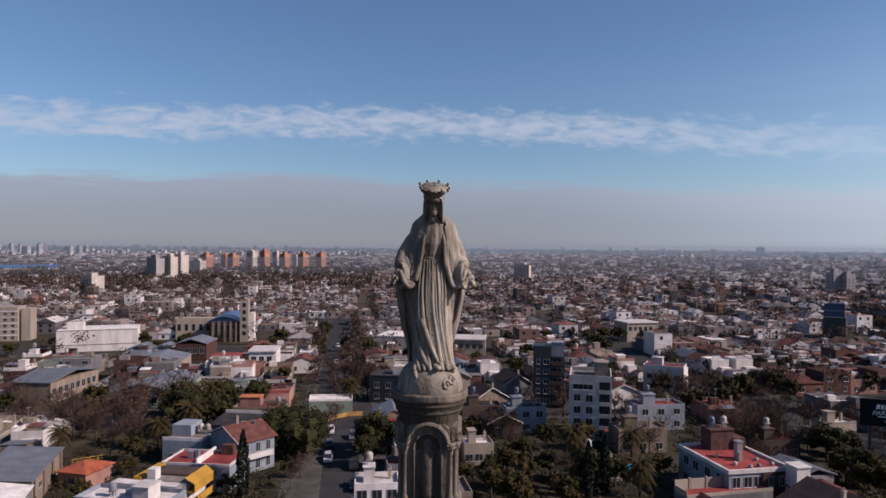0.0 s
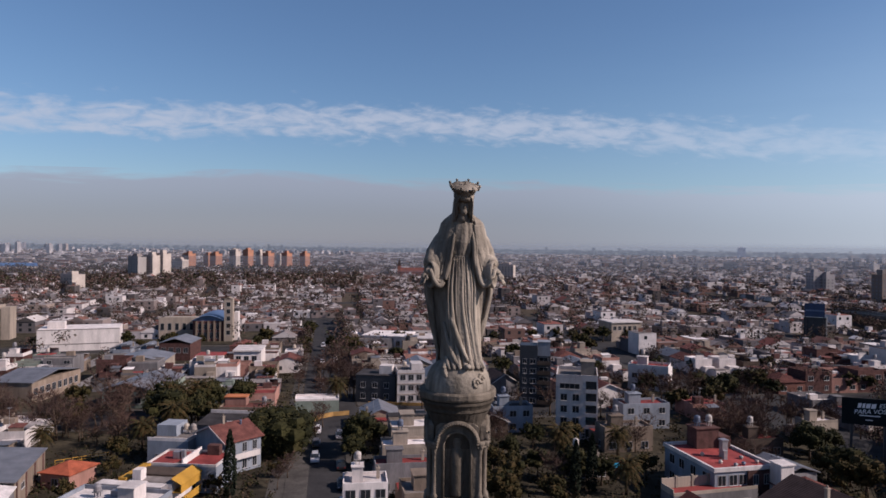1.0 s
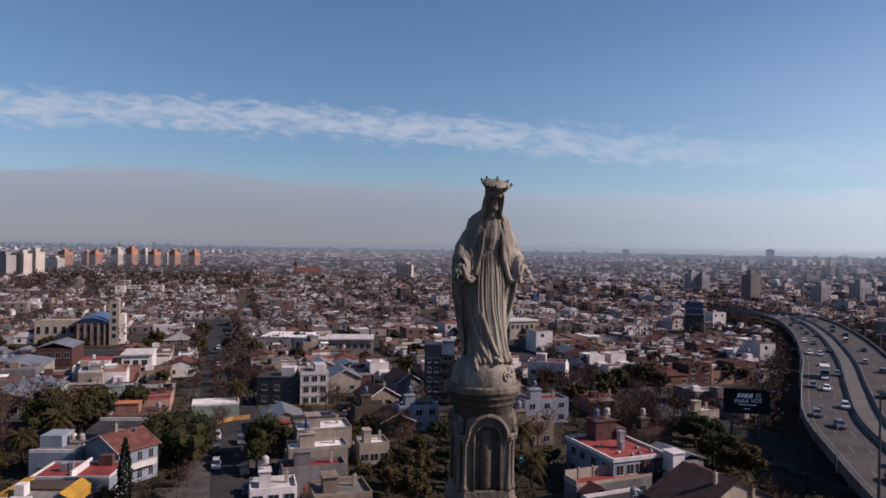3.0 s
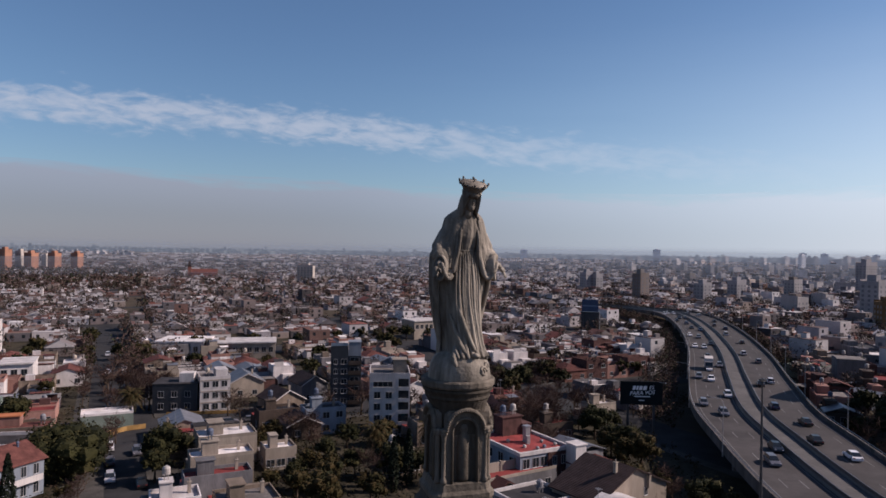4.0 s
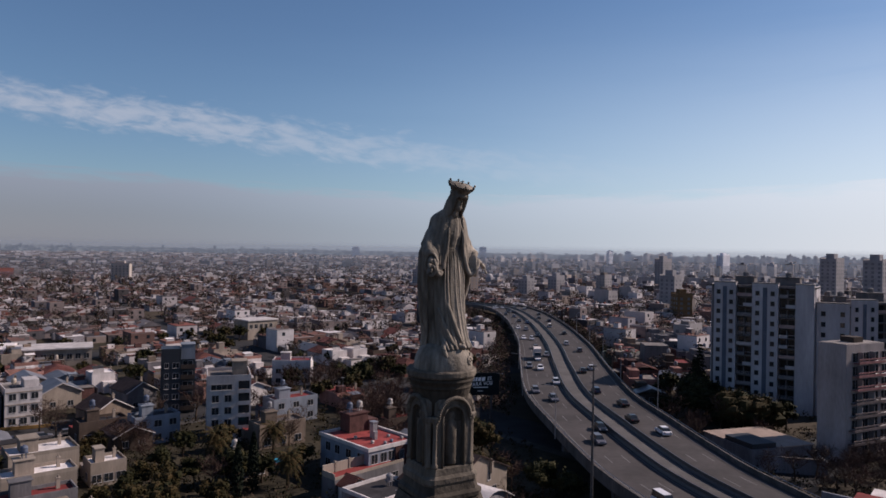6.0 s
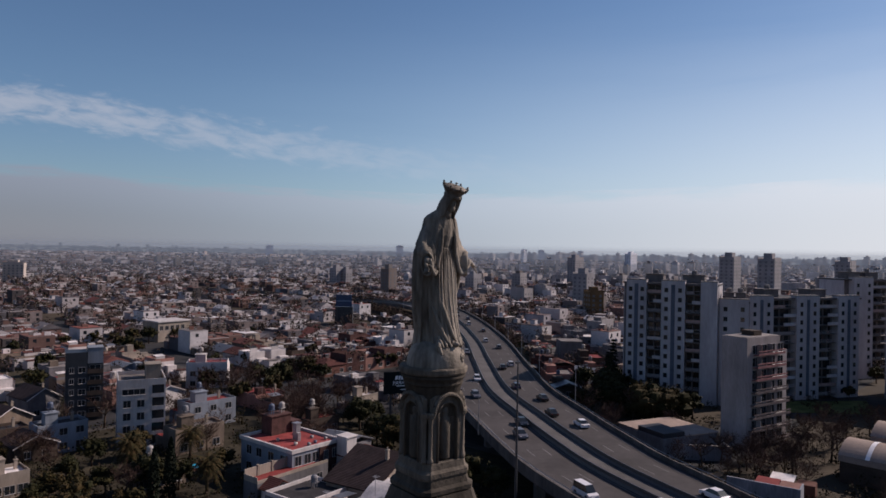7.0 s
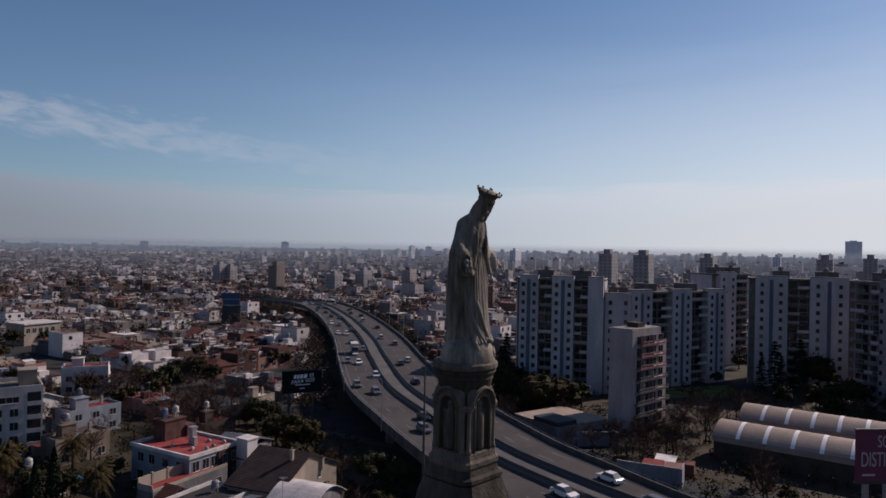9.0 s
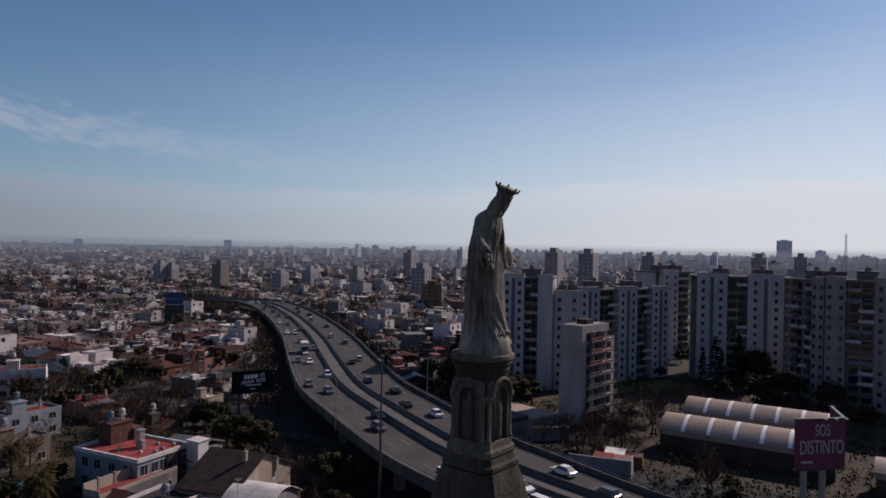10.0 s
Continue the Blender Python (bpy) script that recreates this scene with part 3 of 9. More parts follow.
def build_statue():
    s = Shape()
    robe = [(-0.08, 0.06, -0.14, 0.37, 0.33, 0.13, 0), (0.15, 0.05, -0.12, 0.335, 0.30, 0.14, 0), (0.7, 0.02, -0.10, 0.345, 0.30, 0.14, 0), (1.25, 0.0, -0.09, 0.355, 0.30, 0.12, 0),
            (1.65, 0.0, -0.08, 0.34, 0.29, 0.05, 0), (1.95, 0.0, -0.09, 0.265, 0.23, 0.05, 0), (2.22, 0.01, -0.11, 0.30, 0.27, 0.05, 0), (2.45, 0.02, -0.14, 0.28, 0.24, 0.04, 0),
            (2.60, 0.02, -0.18, 0.22, 0.185, 0.02, 0), (2.68, 0.015, -0.25, 0.13, 0.13, 0.0, 0), (2.76, 0.01, -0.31, 0.10, 0.11, 0.0, 0)]
    s.loft(rings_of(robe, 110, 0.7))
    mantle = [(-0.10, 0.0, 0.10, 0.38, 0.36, 0.08, 80), (0.20, 0.0, 0.07, 0.38, 0.33, 0.10, 76), (0.72, 0.0, 0.03, 0.51, 0.33, 0.10, 68), (1.25, 0.0, -0.03, 0.61, 0.335, 0.08, 62),
              (1.62, 0.0, -0.06, 0.645, 0.325, 0.05, 56), (1.87, 0.0, -0.07, 0.635, 0.325, 0.05, 42), (2.02, 0.01, -0.07, 0.575, 0.315, 0.045, 32), (2.20, 0.03, -0.075, 0.50, 0.31, 0.04, 28), (2.40, 0.045, -0.075, 0.445, 0.30, 0.03, 25), (2.54, 0.045, -0.075, 0.41, 0.285, 0.02, 24)]
    add_cloth(s, rings_of(mantle, 90, 2.1), 0.055)
    lining = [(-0.05, 0.0, 0.06, 0.33, 0.22, 0.03, 0), (0.25, 0.0, 0.05, 0.34, 0.20, 0.03, 0), (0.72, 0.0, 0.02, 0.45, 0.20, 0.03, 0), (1.25, 0.0, -0.03, 0.545, 0.21, 0.03, 0), (1.62, 0.0, -0.05, 0.57, 0.22, 0.02, 0), (1.9, 0.0, -0.06, 0.53, 0.22, 0.02, 0)]
    s.loft(rings_of(lining, 60, 1.2))
    veil = [(2.50, 0.045, -0.075, 0.42, 0.29, 0.02, 30), (2.58, 0.04, -0.08, 0.395, 0.275, 0.02, 30), (2.645, 0.035, -0.10, 0.335, 0.245, 0.015, 34), (2.70, 0.02, -0.15, 0.255, 0.21, 0.01, 40), (2.76, 0.01, -0.22, 0.18, 0.17, 0.0, 46), (2.82, 0.0, -0.27, 0.14, 0.14, 0.0, 50)]
    add_cloth(s, rings_of(veil, 90, 2.1), 0.06)
    hood = [(2.60, 0.015, -0.19, 0.225, 0.25, 0.015, 46), (2.68, 0.01, -0.26, 0.20, 0.25, 0.01, 52), (2.80, 0.005, -0.34, 0.188, 0.28, 0.0, 54), (2.93, 0.0, -0.41, 0.185, 0.265, 0.0, 52), (3.0, 0.0, -0.45, 0.18, 0.24, 0.0, 42), (3.07, 0.0, -0.47, 0.165, 0.19, 0.0, 14)]
    add_cloth(s, rings_of(hood, 40, 2.1), 0.05)
    tilt = Euler((radians(23), 0, 0)).to_matrix()
    # head: skull, brow, nose and chin
    s.ball((0, -0.40, 2.87), (0.12, 0.135, 0.18), 20, rot=tilt)
    s.ball((0, -0.435, 2.79), (0.08, 0.09, 0.09), 14, rot=tilt)
    s.tube([(0, -0.53, 2.91), (0, -0.548, 2.84)], [0.012, 0.019], 6)
    s.tube([(-0.08, -0.50, 2.93), (0, -0.53, 2.925), (0.08, -0.50, 2.93)], [0.012, 0.022, 0.012], 6)
    s.tube([(0.01, -0.25, 2.58), (0, -0.36, 2.76)], [0.12, 0.095], 14)
    # waved hair between the face and the hood
    for g in (-1, 1):
        s.tube([(g * 0.04, -0.535, 3.0), (g * 0.105, -0.51, 2.95), (g * 0.135, -0.47, 2.86), (g * 0.13, -0.42, 2.76), (g * 0.135, -0.37, 2.67)], [0.028, 0.036, 0.034, 0.036, 0.026], 7)
    # crown, leaning with the head
    base = Vector((0, -0.46, 3.03))
    prof = [(0.16, -0.03), (0.185, 0.0), (0.19, 0.05), (0.18, 0.06), (0.195, 0.11), (0.235, 0.17), (0.26, 0.205), (0.244, 0.222), (0.16, 0.24), (0.04, 0.245)]
    rings = []
    for r, z in prof:
        ring = []
        for j in range(32):
            a = 2 * math.pi * j / 32
            k = r * (1 + (0.07 * math.cos(8 * a) if 0.10 < z < 0.23 else 0))
            ring.append(base + tilt @ Vector((k * math.cos(a), k * math.sin(a), z)))
        rings.append(ring)
    s.loft(rings)
    for j in range(8):
        a = 2 * math.pi * (j + 0.5) / 8
        tip = lambda r, z: base + tilt @ Vector((r * math.cos(a), r * math.sin(a), z))
        s.tube([tip(0.238, 0.17), tip(0.267, 0.215), tip(0.277, 0.24)], [0.026, 0.022, 0.012], 6)
        s.ball(tip(0.279, 0.25), (0.024, 0.024, 0.030), 6)
        for w in (-0.22, 0.22):
            q = base + tilt @ Vector((0.267 * math.cos(a + w * 0.7), 0.267 * math.sin(a + w * 0.7), 0.215))
            s.ball(q, 0.017, 6)
    s.tube([base + tilt @ Vector((0, 0, 0.23)), base + tilt @ Vector((0, 0, 0.32))], [0.018, 0.010], 6)
    s.tube([base + tilt @ Vector((-0.045, 0, 0.295)), base + tilt @ Vector((0.045, 0, 0.295))], 0.010, 5)
    for g in (-1, 1):
        sleeve(s, g)
    # gown: gathers under the neckline, a girdle, and long folds sweeping to the forward foot
    rng = random.Random(41)
    for q in range(10):
        x = -0.17 + 0.038 * q + rng.uniform(-0.008, 0.008)
        ridge(s, [(x * 0.75 + 0.015, -0.335 + abs(x) * 0.2, 2.58), (x * 0.95 + 0.01, -0.372 + abs(x) * 0.25, 2.33), (x * 0.85, -0.315, 2.0)], [0.010, rng.uniform(0.014, 0.022), 0.010], 6)
    s.tube([(-0.25, -0.20, 1.965), (-0.13, -0.305, 1.955), (0, -0.325, 1.95), (0.13, -0.305, 1.955), (0.25, -0.20, 1.965)], 0.013, 7)
    for x, bend, r in ((-0.25, -0.02, 0.030), (-0.19, 0.0, 0.042), (-0.115, 0.02, 0.026), (-0.07, 0.03, 0.020), (-0.005, 0.05, 0.040), (0.055, 0.06, 0.024), (0.11, 0.05, 0.034), (0.18, 0.03, 0.028), (0.235, 0.01, 0.038)):
        low = x * 0.9 + 0.10 + bend
        ridge(s, [(x * 0.75, -0.30 - 0.04 * math.cos(x * 4), 1.94), (x, -0.385 + 0.35 * x * x, 1.42), (x * 0.95 + 0.4 * bend, -0.395 + 0.35 * x * x, 0.95), (x * 0.85 + 0.05 + bend, -0.41 + 0.4 * x * x, 0.45), (low, -0.47 + 0.5 * low * low, 0.10), (low * 1.15 + 0.03, -0.54 + 0.5 * low * low, -0.07)],
              [0.006, r * 0.6, r, r * 1.2, r * 1.2, r * 0.7])
    # a broad fold drawn from the left hip to the foot
    ridge(s, [(-0.26, -0.28, 1.15), (-0.17, -0.40, 0.75), (-0.05, -0.46, 0.38), (0.10, -0.52, 0.06)], [0.02, 0.05, 0.055, 0.03])
    ridge(s, [(-0.31, -0.24, 0.75), (-0.24, -0.38, 0.38), (-0.14, -0.47, 0.10), (-0.06, -0.53, -0.04)], [0.02, 0.045, 0.05, 0.03])
    # hem: short scalloped folds, one hanging over the globe
    for x, w in ((-0.28, 0.045), (-0.19, 0.04), (-0.09, 0.05), (0.02, 0.04), (0.13, 0.05), (0.24, 0.045), (0.33, 0.04)):
        ridge(s, [(x, -0.44 + 0.6 * x * x, 0.14), (x + 0.02, -0.51 + 0.6 * x * x, 0.0), (x + 0.05, -0.555 + 0.7 * x * x, -0.085)], [w * 0.7, w, w * 0.6])
    ridge(s, [(-0.27, -0.40, 0.06), (-0.325, -0.46, -0.06), (-0.31, -0.505, -0.17), (-0.265, -0.53, -0.27)], [0.05, 0.055, 0.045, 0.012])
    ridge(s, [(0.31, -0.38, 0.06), (0.38, -0.42, -0.07), (0.40, -0.44, -0.14)], [0.05, 0.045, 0.015])
    s.ball((0.09, -0.53, -0.03), (0.07, 0.13, 0.055), 10)
    # the globe she stands on, and the coils at its foot
    prof = [(0.60, -0.56), (0.61, -0.48), (0.60, -0.36), (0.565, -0.22), (0.50, -0.10), (0.40, -0.01), (0.25, 0.04), (0.08, 0.05)]
    s.lathe(prof, 48, 0.0, -0.06)
    for a0, z0, size, thick in ((radians(-66), -0.33, 0.10, 0.034), (radians(-53), -0.27, 0.085, 0.038)):
        ring = []
        for j in range(17):
            b = 2 * math.pi * j / 12 * 0.95
            k = size * (1 - 0.045 * j)
            a = a0 + 1.4 * k * math.cos(b)
            z = z0 + k * math.sin(b)
            r = 0.60 * math.cos(math.asin(max(-1, min(1, (z + 0.45) / 0.62)))) + 0.01
            ring.append((r * math.cos(a), -0.06 + r * math.sin(a), z))
        s.tube(ring, [thick * (1 - 0.03 * j) for j in range(17)], 6)
    return s


statue = single("statue", build_statue(), STATUE, "weathered grey stone statue of a robed crowned woman with open arms", "statue", at=pose(AX, AY, FOOT_Z, 0, 0, 7), smooth=True)

PED_TURN = -2.0
PZ = 39.54      # top of the slab
ped = thing("pedestal", "weathered stone pedestal with arched niches under the statue", "pedestal", at=pose(AX, AY, 0, 0, 0, PED_TURN))
part("top_slab", Shape().lathe([(0.65, PZ - 0.17), (0.705, PZ - 0.15), (0.725, PZ - 0.11), (0.725, PZ - 0.03), (0.70, PZ), (0.5, PZ + 0.004)], 48), STONE, ped, "round stone slab streaked with grime", smooth=False)
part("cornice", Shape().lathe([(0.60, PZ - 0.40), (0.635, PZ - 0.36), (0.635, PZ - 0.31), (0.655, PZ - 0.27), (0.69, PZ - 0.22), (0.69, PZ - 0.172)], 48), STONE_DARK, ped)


def superellipse(a, power, z, n=48, turn=0.0):
    ring = []
    for j in range(n):
        t = 2 * math.pi * j / n
        c, w = math.cos(t), math.sin(t)
        r = a / (abs(c) ** power + abs(w) ** power) ** (1 / power)
        ring.append((r * c, r * w, z))
    return ring


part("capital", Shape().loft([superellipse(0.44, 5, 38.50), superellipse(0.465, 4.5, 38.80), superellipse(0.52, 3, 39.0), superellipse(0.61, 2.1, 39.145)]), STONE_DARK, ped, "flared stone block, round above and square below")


def oct_ring(a, c, z):
    """Square of half width a with corners cut back by c."""
    return [(a, -a + c, z), (a, a - c, z), (a - c, a, z), (-a + c, a, z), (-a, a - c, z), (-a, -a + c, z), (-a + c, -a, z), (a - c, -a, z)]


part("shaft", Shape().loft([oct_ring(0.43, 0.12, 37.45), oct_ring(0.43, 0.12, 38.75)]), STONE, ped, "square stone shaft with cut corners")


def arch_points(w, spring, n=14):
    return [(w * math.cos(math.pi * k / n), spring + w * math.sin(math.pi * k / n)) for k in range(n + 1)]


def niche_frame():
    """Slab with an arched opening, face towards -y at y = -0.53."""
    s = Shape()
    y0, y1 = -0.525, -0.425
    inner = [(0.235, 37.62)] + arch_points(0.235, 38.58) + [(-0.235, 37.62)]
    outer = [(0.39, 37.62)] + [(0.39, 38.62)] + [(0.39 * max(-1, min(1, 1.25 * math.cos(math.pi * k / 14))), 38.62 + 0.36 * min(1, 1.3 * math.sin(math.pi * k / 14))) for k in range(1, 14)] + [(-0.39, 38.62)] + [(-0.39, 37.62)]
    n = len(inner)
    k = s.add([(x, y0, z) for x, z in inner] + [(x, y0, z) for x, z in outer] + [(x, y1, z) for x, z in inner] + [(x, y1, z) for x, z in outer])
    for j in range(n - 1):
        s.face((k + j, k + j + 1, k + n + j + 1, k + n + j))
        s.face((k + j + 1, k + j, k + 2 * n + j, k + 2 * n + j + 1))
        s.face((k + n + j, k + n + j + 1, k + 3 * n + j + 1, k + 3 * n + j))
    return s


def moulding(w, spring, y, r, foot=None):
    pts = [(x, y, z) for x, z in arch_points(w, spring, 18)]
    if foot:
        pts = [(w, y, foot)] + pts + [(-w, y, foot)]
    return Shape().tube(pts, r, 8)


FRAME_ME = niche_frame().mesh("niche", STONE)
ARCH_ME = moulding(0.37, 38.62, -0.545, 0.048)
for k, (x, z) in enumerate(arch_points(0.365, 38.62, 26)):
    ARCH_ME.ball((x, -0.59, z), 0.026, 6)
ARCH_ME = ARCH_ME.mesh("arch", STONE, True)
INNER_ME = moulding(0.25, 38.58, -0.53, 0.026, 37.62).mesh("inner_moulding", STONE, True)
PANEL = Shape().lathe([(0.12, 37.65), (0.13, 37.7), (0.13, 38.40), (0.10, 38.50), (0.065, 38.53), (0.09, 38.61), (0.075, 38.69), (0.02, 38.72)], 14, 0, -0.41).mesh("relief", STONE, True)
col = Shape().lathe([(0.065, 37.62), (0.065, 37.68), (0.045, 37.72), (0.040, 38.42), (0.050, 38.45), (0.045, 38.47), (0.065, 38.53), (0.080, 38.58), (0.092, 38.61), (0.092, 38.65)], 12)
for k in range(6):
    a = 2 * math.pi * k / 6
    col.ball((0.07 * math.cos(a), 0.07 * math.sin(a), 38.56), 0.024, 6)
COL_ME = col.mesh("colonnette", STONE, True)
for q in range(4):
    turn = pose(0, 0, 0, 0, 0, 90 * q)
    niche = part("niche", FRAME_ME, None, ped, "arched stone niche", at=turn)
    part("arch", ARCH_ME, None, niche, "beaded round arch")
    part("inner_moulding", INNER_ME, None, niche)
    part("relief", PANEL, None, niche, "worn upright relief inside the niche")
    for g in (-1, 1):
        part("colonnette", COL_ME, None, ped, at=turn @ pose(g * 0.41, -0.50, 0))
part("plinth", Shape().loft([oct_ring(0.60, 0.15, 37.28), oct_ring(0.62, 0.15, 37.33), oct_ring(0.62, 0.15, 37.42), oct_ring(0.57, 0.14, 37.48), oct_ring(0.555, 0.14, 37.60), oct_ring(0.53, 0.13, 37.63)]), STONE, ped, "moulded stone plinth")
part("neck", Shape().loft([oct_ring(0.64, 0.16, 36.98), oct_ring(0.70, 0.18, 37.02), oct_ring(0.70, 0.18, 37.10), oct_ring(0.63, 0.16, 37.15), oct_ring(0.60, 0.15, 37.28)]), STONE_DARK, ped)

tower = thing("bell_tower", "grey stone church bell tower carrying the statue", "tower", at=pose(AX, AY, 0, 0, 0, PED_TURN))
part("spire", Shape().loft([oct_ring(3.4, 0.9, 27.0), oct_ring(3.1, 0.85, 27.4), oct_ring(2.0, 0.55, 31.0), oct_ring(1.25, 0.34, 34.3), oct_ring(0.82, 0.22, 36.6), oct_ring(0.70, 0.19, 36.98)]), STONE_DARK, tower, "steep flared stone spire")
part("cornice", Shape().loft([oct_ring(3.5, 0.6, 26.2), oct_ring(3.8, 0.6, 26.5), oct_ring(3.8, 0.6, 26.9), oct_ring(3.5, 0.6, 27.0)]), STONE, tower)
part("wall", Shape().loft([oct_ring(3.6, 0.5, 0.0), oct_ring(3.4, 0.5, 26.2)]), STONE, tower)

# ---- trees ----
def leaf_quad(s, c, size, rng, m=0):
    a = Vector((rng.gauss(0, 1), rng.gauss(0, 1), rng.gauss(0, 1))).normalized()
    b = a.cross(Vector((rng.gauss(0, 1), rng.gauss(0, 1), rng.gauss(0, 1)))).normalized()
    a, b = a * size, b * size * rng.uniform(0.5, 0.9)
    k = s.add([c - a, c + b * 0.7, c + a, c - b])
    s.face((k, k + 1, k + 2, k + 3), m)


def limbs(s, rng, height, spread, r0, count, start=0.35):
    """A bent tapered trunk with limbs; returns the limbs' ends."""
    lean = Vector((rng.uniform(-0.06, 0.06), rng.uniform(-0.06, 0.06), 0))
    top = Vector((0, 0, height * 0.62)) + lean * height
    s.tube([(0, 0, 0), lean * height * 0.2 + Vector((0, 0, height * 0.22)), top * 0.7, top], [r0, r0 * 0.8, r0 * 0.55, r0 * 0.3], 7)
    ends = []
    for k in range(count):
        a = 2.4 * k + rng.uniform(-0.4, 0.4)
        b = top * rng.uniform(start / 0.62, 0.95)
        e = b + Vector((math.cos(a) * spread * rng.uniform(0.5, 1), math.sin(a) * spread * rng.uniform(0.5, 1), height * rng.uniform(0.12, 0.4)))
        mid = (b + e) / 2 + Vector((0, 0, -0.05 * height))
        s.tube([b, mid, e], [r0 * 0.4, r0 * 0.28, r0 * 0.12], 5)
        ends.append((b, mid, e))
    return ends


def leafy(seed, height, spread, leaf_mat, clumps=22, per=46, size=0.42, name="evergreen_tree", label="", flat=1.0, fine=1.0, low=0.45):
    per, size = int(per * fine), size / fine ** 0.5
    rng = random.Random(seed)
    t = thing(name, label, "tree")
    s = Shape()
    ends = limbs(s, rng, height, spread * 0.7, 0.03 * height + 0.08, 9)
    part("trunk", s, BARK, t, smooth=True)
    c = Shape()
    centres = [e[2] for e in ends]
    while len(centres) < clumps:
        a, r = rng.uniform(0, 6.28), spread * math.sqrt(rng.random()) * 0.85
        hz = height * (low + (0.95 - low) * rng.random() ** 0.8 * (1 - 0.5 * (r / spread) ** 2))
        centres.append(Vector((r * math.cos(a), r * math.sin(a), hz)))
    for q in centres:
        rr = spread * rng.uniform(0.24, 0.42)
        ring = []
        for i in range(1, 5):
            th = math.pi * i / 5
            ring.append([q + Vector((math.sin(th) * math.cos(1.257 * j), math.sin(th) * math.sin(1.257 * j), -math.cos(th) * 0.8 * flat)) * rr * 0.72 * rng.uniform(0.8, 1.15) for j in range(5)])
        c.loft(ring)
        for k in range(per):
            d = Vector((rng.gauss(0, 1), rng.gauss(0, 1), rng.gauss(0, 0.8) * flat)).normalized() * rr * rng.uniform(0.55, 1.08)
            leaf_quad(c, q + d, size * rng.uniform(0.6, 1.3), rng)
    part("crown", c, leaf_mat, t)
    return t


def bare(seed, height, spread, name="bare_tree", label="", fine=1.0):
    rng = random.Random(seed)
    t = thing(name, label, "tree")
    s = Shape()
    ends = limbs(s, rng, height, spread * 0.7, 0.02 * height + 0.06, 10, 0.25)
    part("trunk", s, BARK, t, smooth=True)
    c = Shape()
    for b, mid, e in ends:
        for k in range(int(9 * fine + 0.5)):
            p = mid.lerp(e, rng.random())
            d = Vector((rng.gauss(0, 0.8), rng.gauss(0, 0.8), rng.uniform(0.2, 1.0))).normalized()
            q = p + d * spread * rng.uniform(0.3, 0.6)
            c.tube([p, (p + q) / 2 + Vector((0, 0, 0.1)), q], [0.035, 0.026, 0.014], 3)
            for w in range(7):
                p2 = p.lerp(q, rng.uniform(0.3, 1))
                d2 = (d + Vector((rng.gauss(0, 0.7), rng.gauss(0, 0.7), rng.uniform(-0.1, 0.8)))).normalized()
                q2 = p2 + d2 * spread * rng.uniform(0.12, 0.3)
                sd = d2.cross(Vector((0.3, 0.2, 0.9))).normalized() * 0.030 / fine
                i = c.add([p2 - sd, p2 + sd, q2])
                c.face((i, i + 1, i + 2))
                sd = sd.cross(d2)
                i = c.add([p2 - sd, p2 + sd, q2])
                c.face((i, i + 1, i + 2))
    part("crown", c, TWIG, t, "leafless winter branches")
    return t


def cypress(seed, height, radius):
    rng = random.Random(seed)
    t = thing("cypress_tree", "tall narrow dark green cypress in a garden", "tree")
    part("trunk", Shape().tube([(0, 0, 0), (0, 0, height * 0.3)], [0.2, 0.14], 7), BARK, t)
    c = Shape()
    for k in range(1500):
        z = rng.random() ** 0.9
        r = radius * math.sin(math.pi * min(1, (0.12 + 0.88 * z) ** 0.75)) ** 0.7 * rng.uniform(0.6, 1.05)
        a = rng.uniform(0, 6.28)
        leaf_quad(c, Vector((r * math.cos(a), r * math.sin(a), 0.4 + z * (height - 0.5))), 0.26 * rng.uniform(0.7, 1.3), rng)
    part("crown", c, LEAF_CYPRESS, t)
    return t


def conifer(seed, height, radius):
    rng = random.Random(seed)
    t = thing("conifer_tree", "dark green layered conifer beside the tower blocks", "tree")
    part("trunk", Shape().tube([(0, 0, 0), (0, 0, height * 0.95)], [0.32, 0.05], 7), BARK, t)
    c = Shape()
    for lay in range(15):
        z = height * (0.14 + 0.84 * lay / 15)
        rad = radius * (1 - lay / 16) * rng.uniform(0.8, 1.1)
        for b in range(9):
            a = rng.uniform(0, 6.28)
            for k in range(12):
                f = rng.uniform(0.15, 1)
                leaf_quad(c, Vector((rad * f * math.cos(a) + rng.gauss(0, 0.15), rad * f * math.sin(a) + rng.gauss(0, 0.15), z - 0.25 * rad * f + rng.gauss(0, 0.12))), 0.34 * rng.uniform(0.6, 1.2), rng)
    part("crown", c, LEAF_CYPRESS, t)
    return t


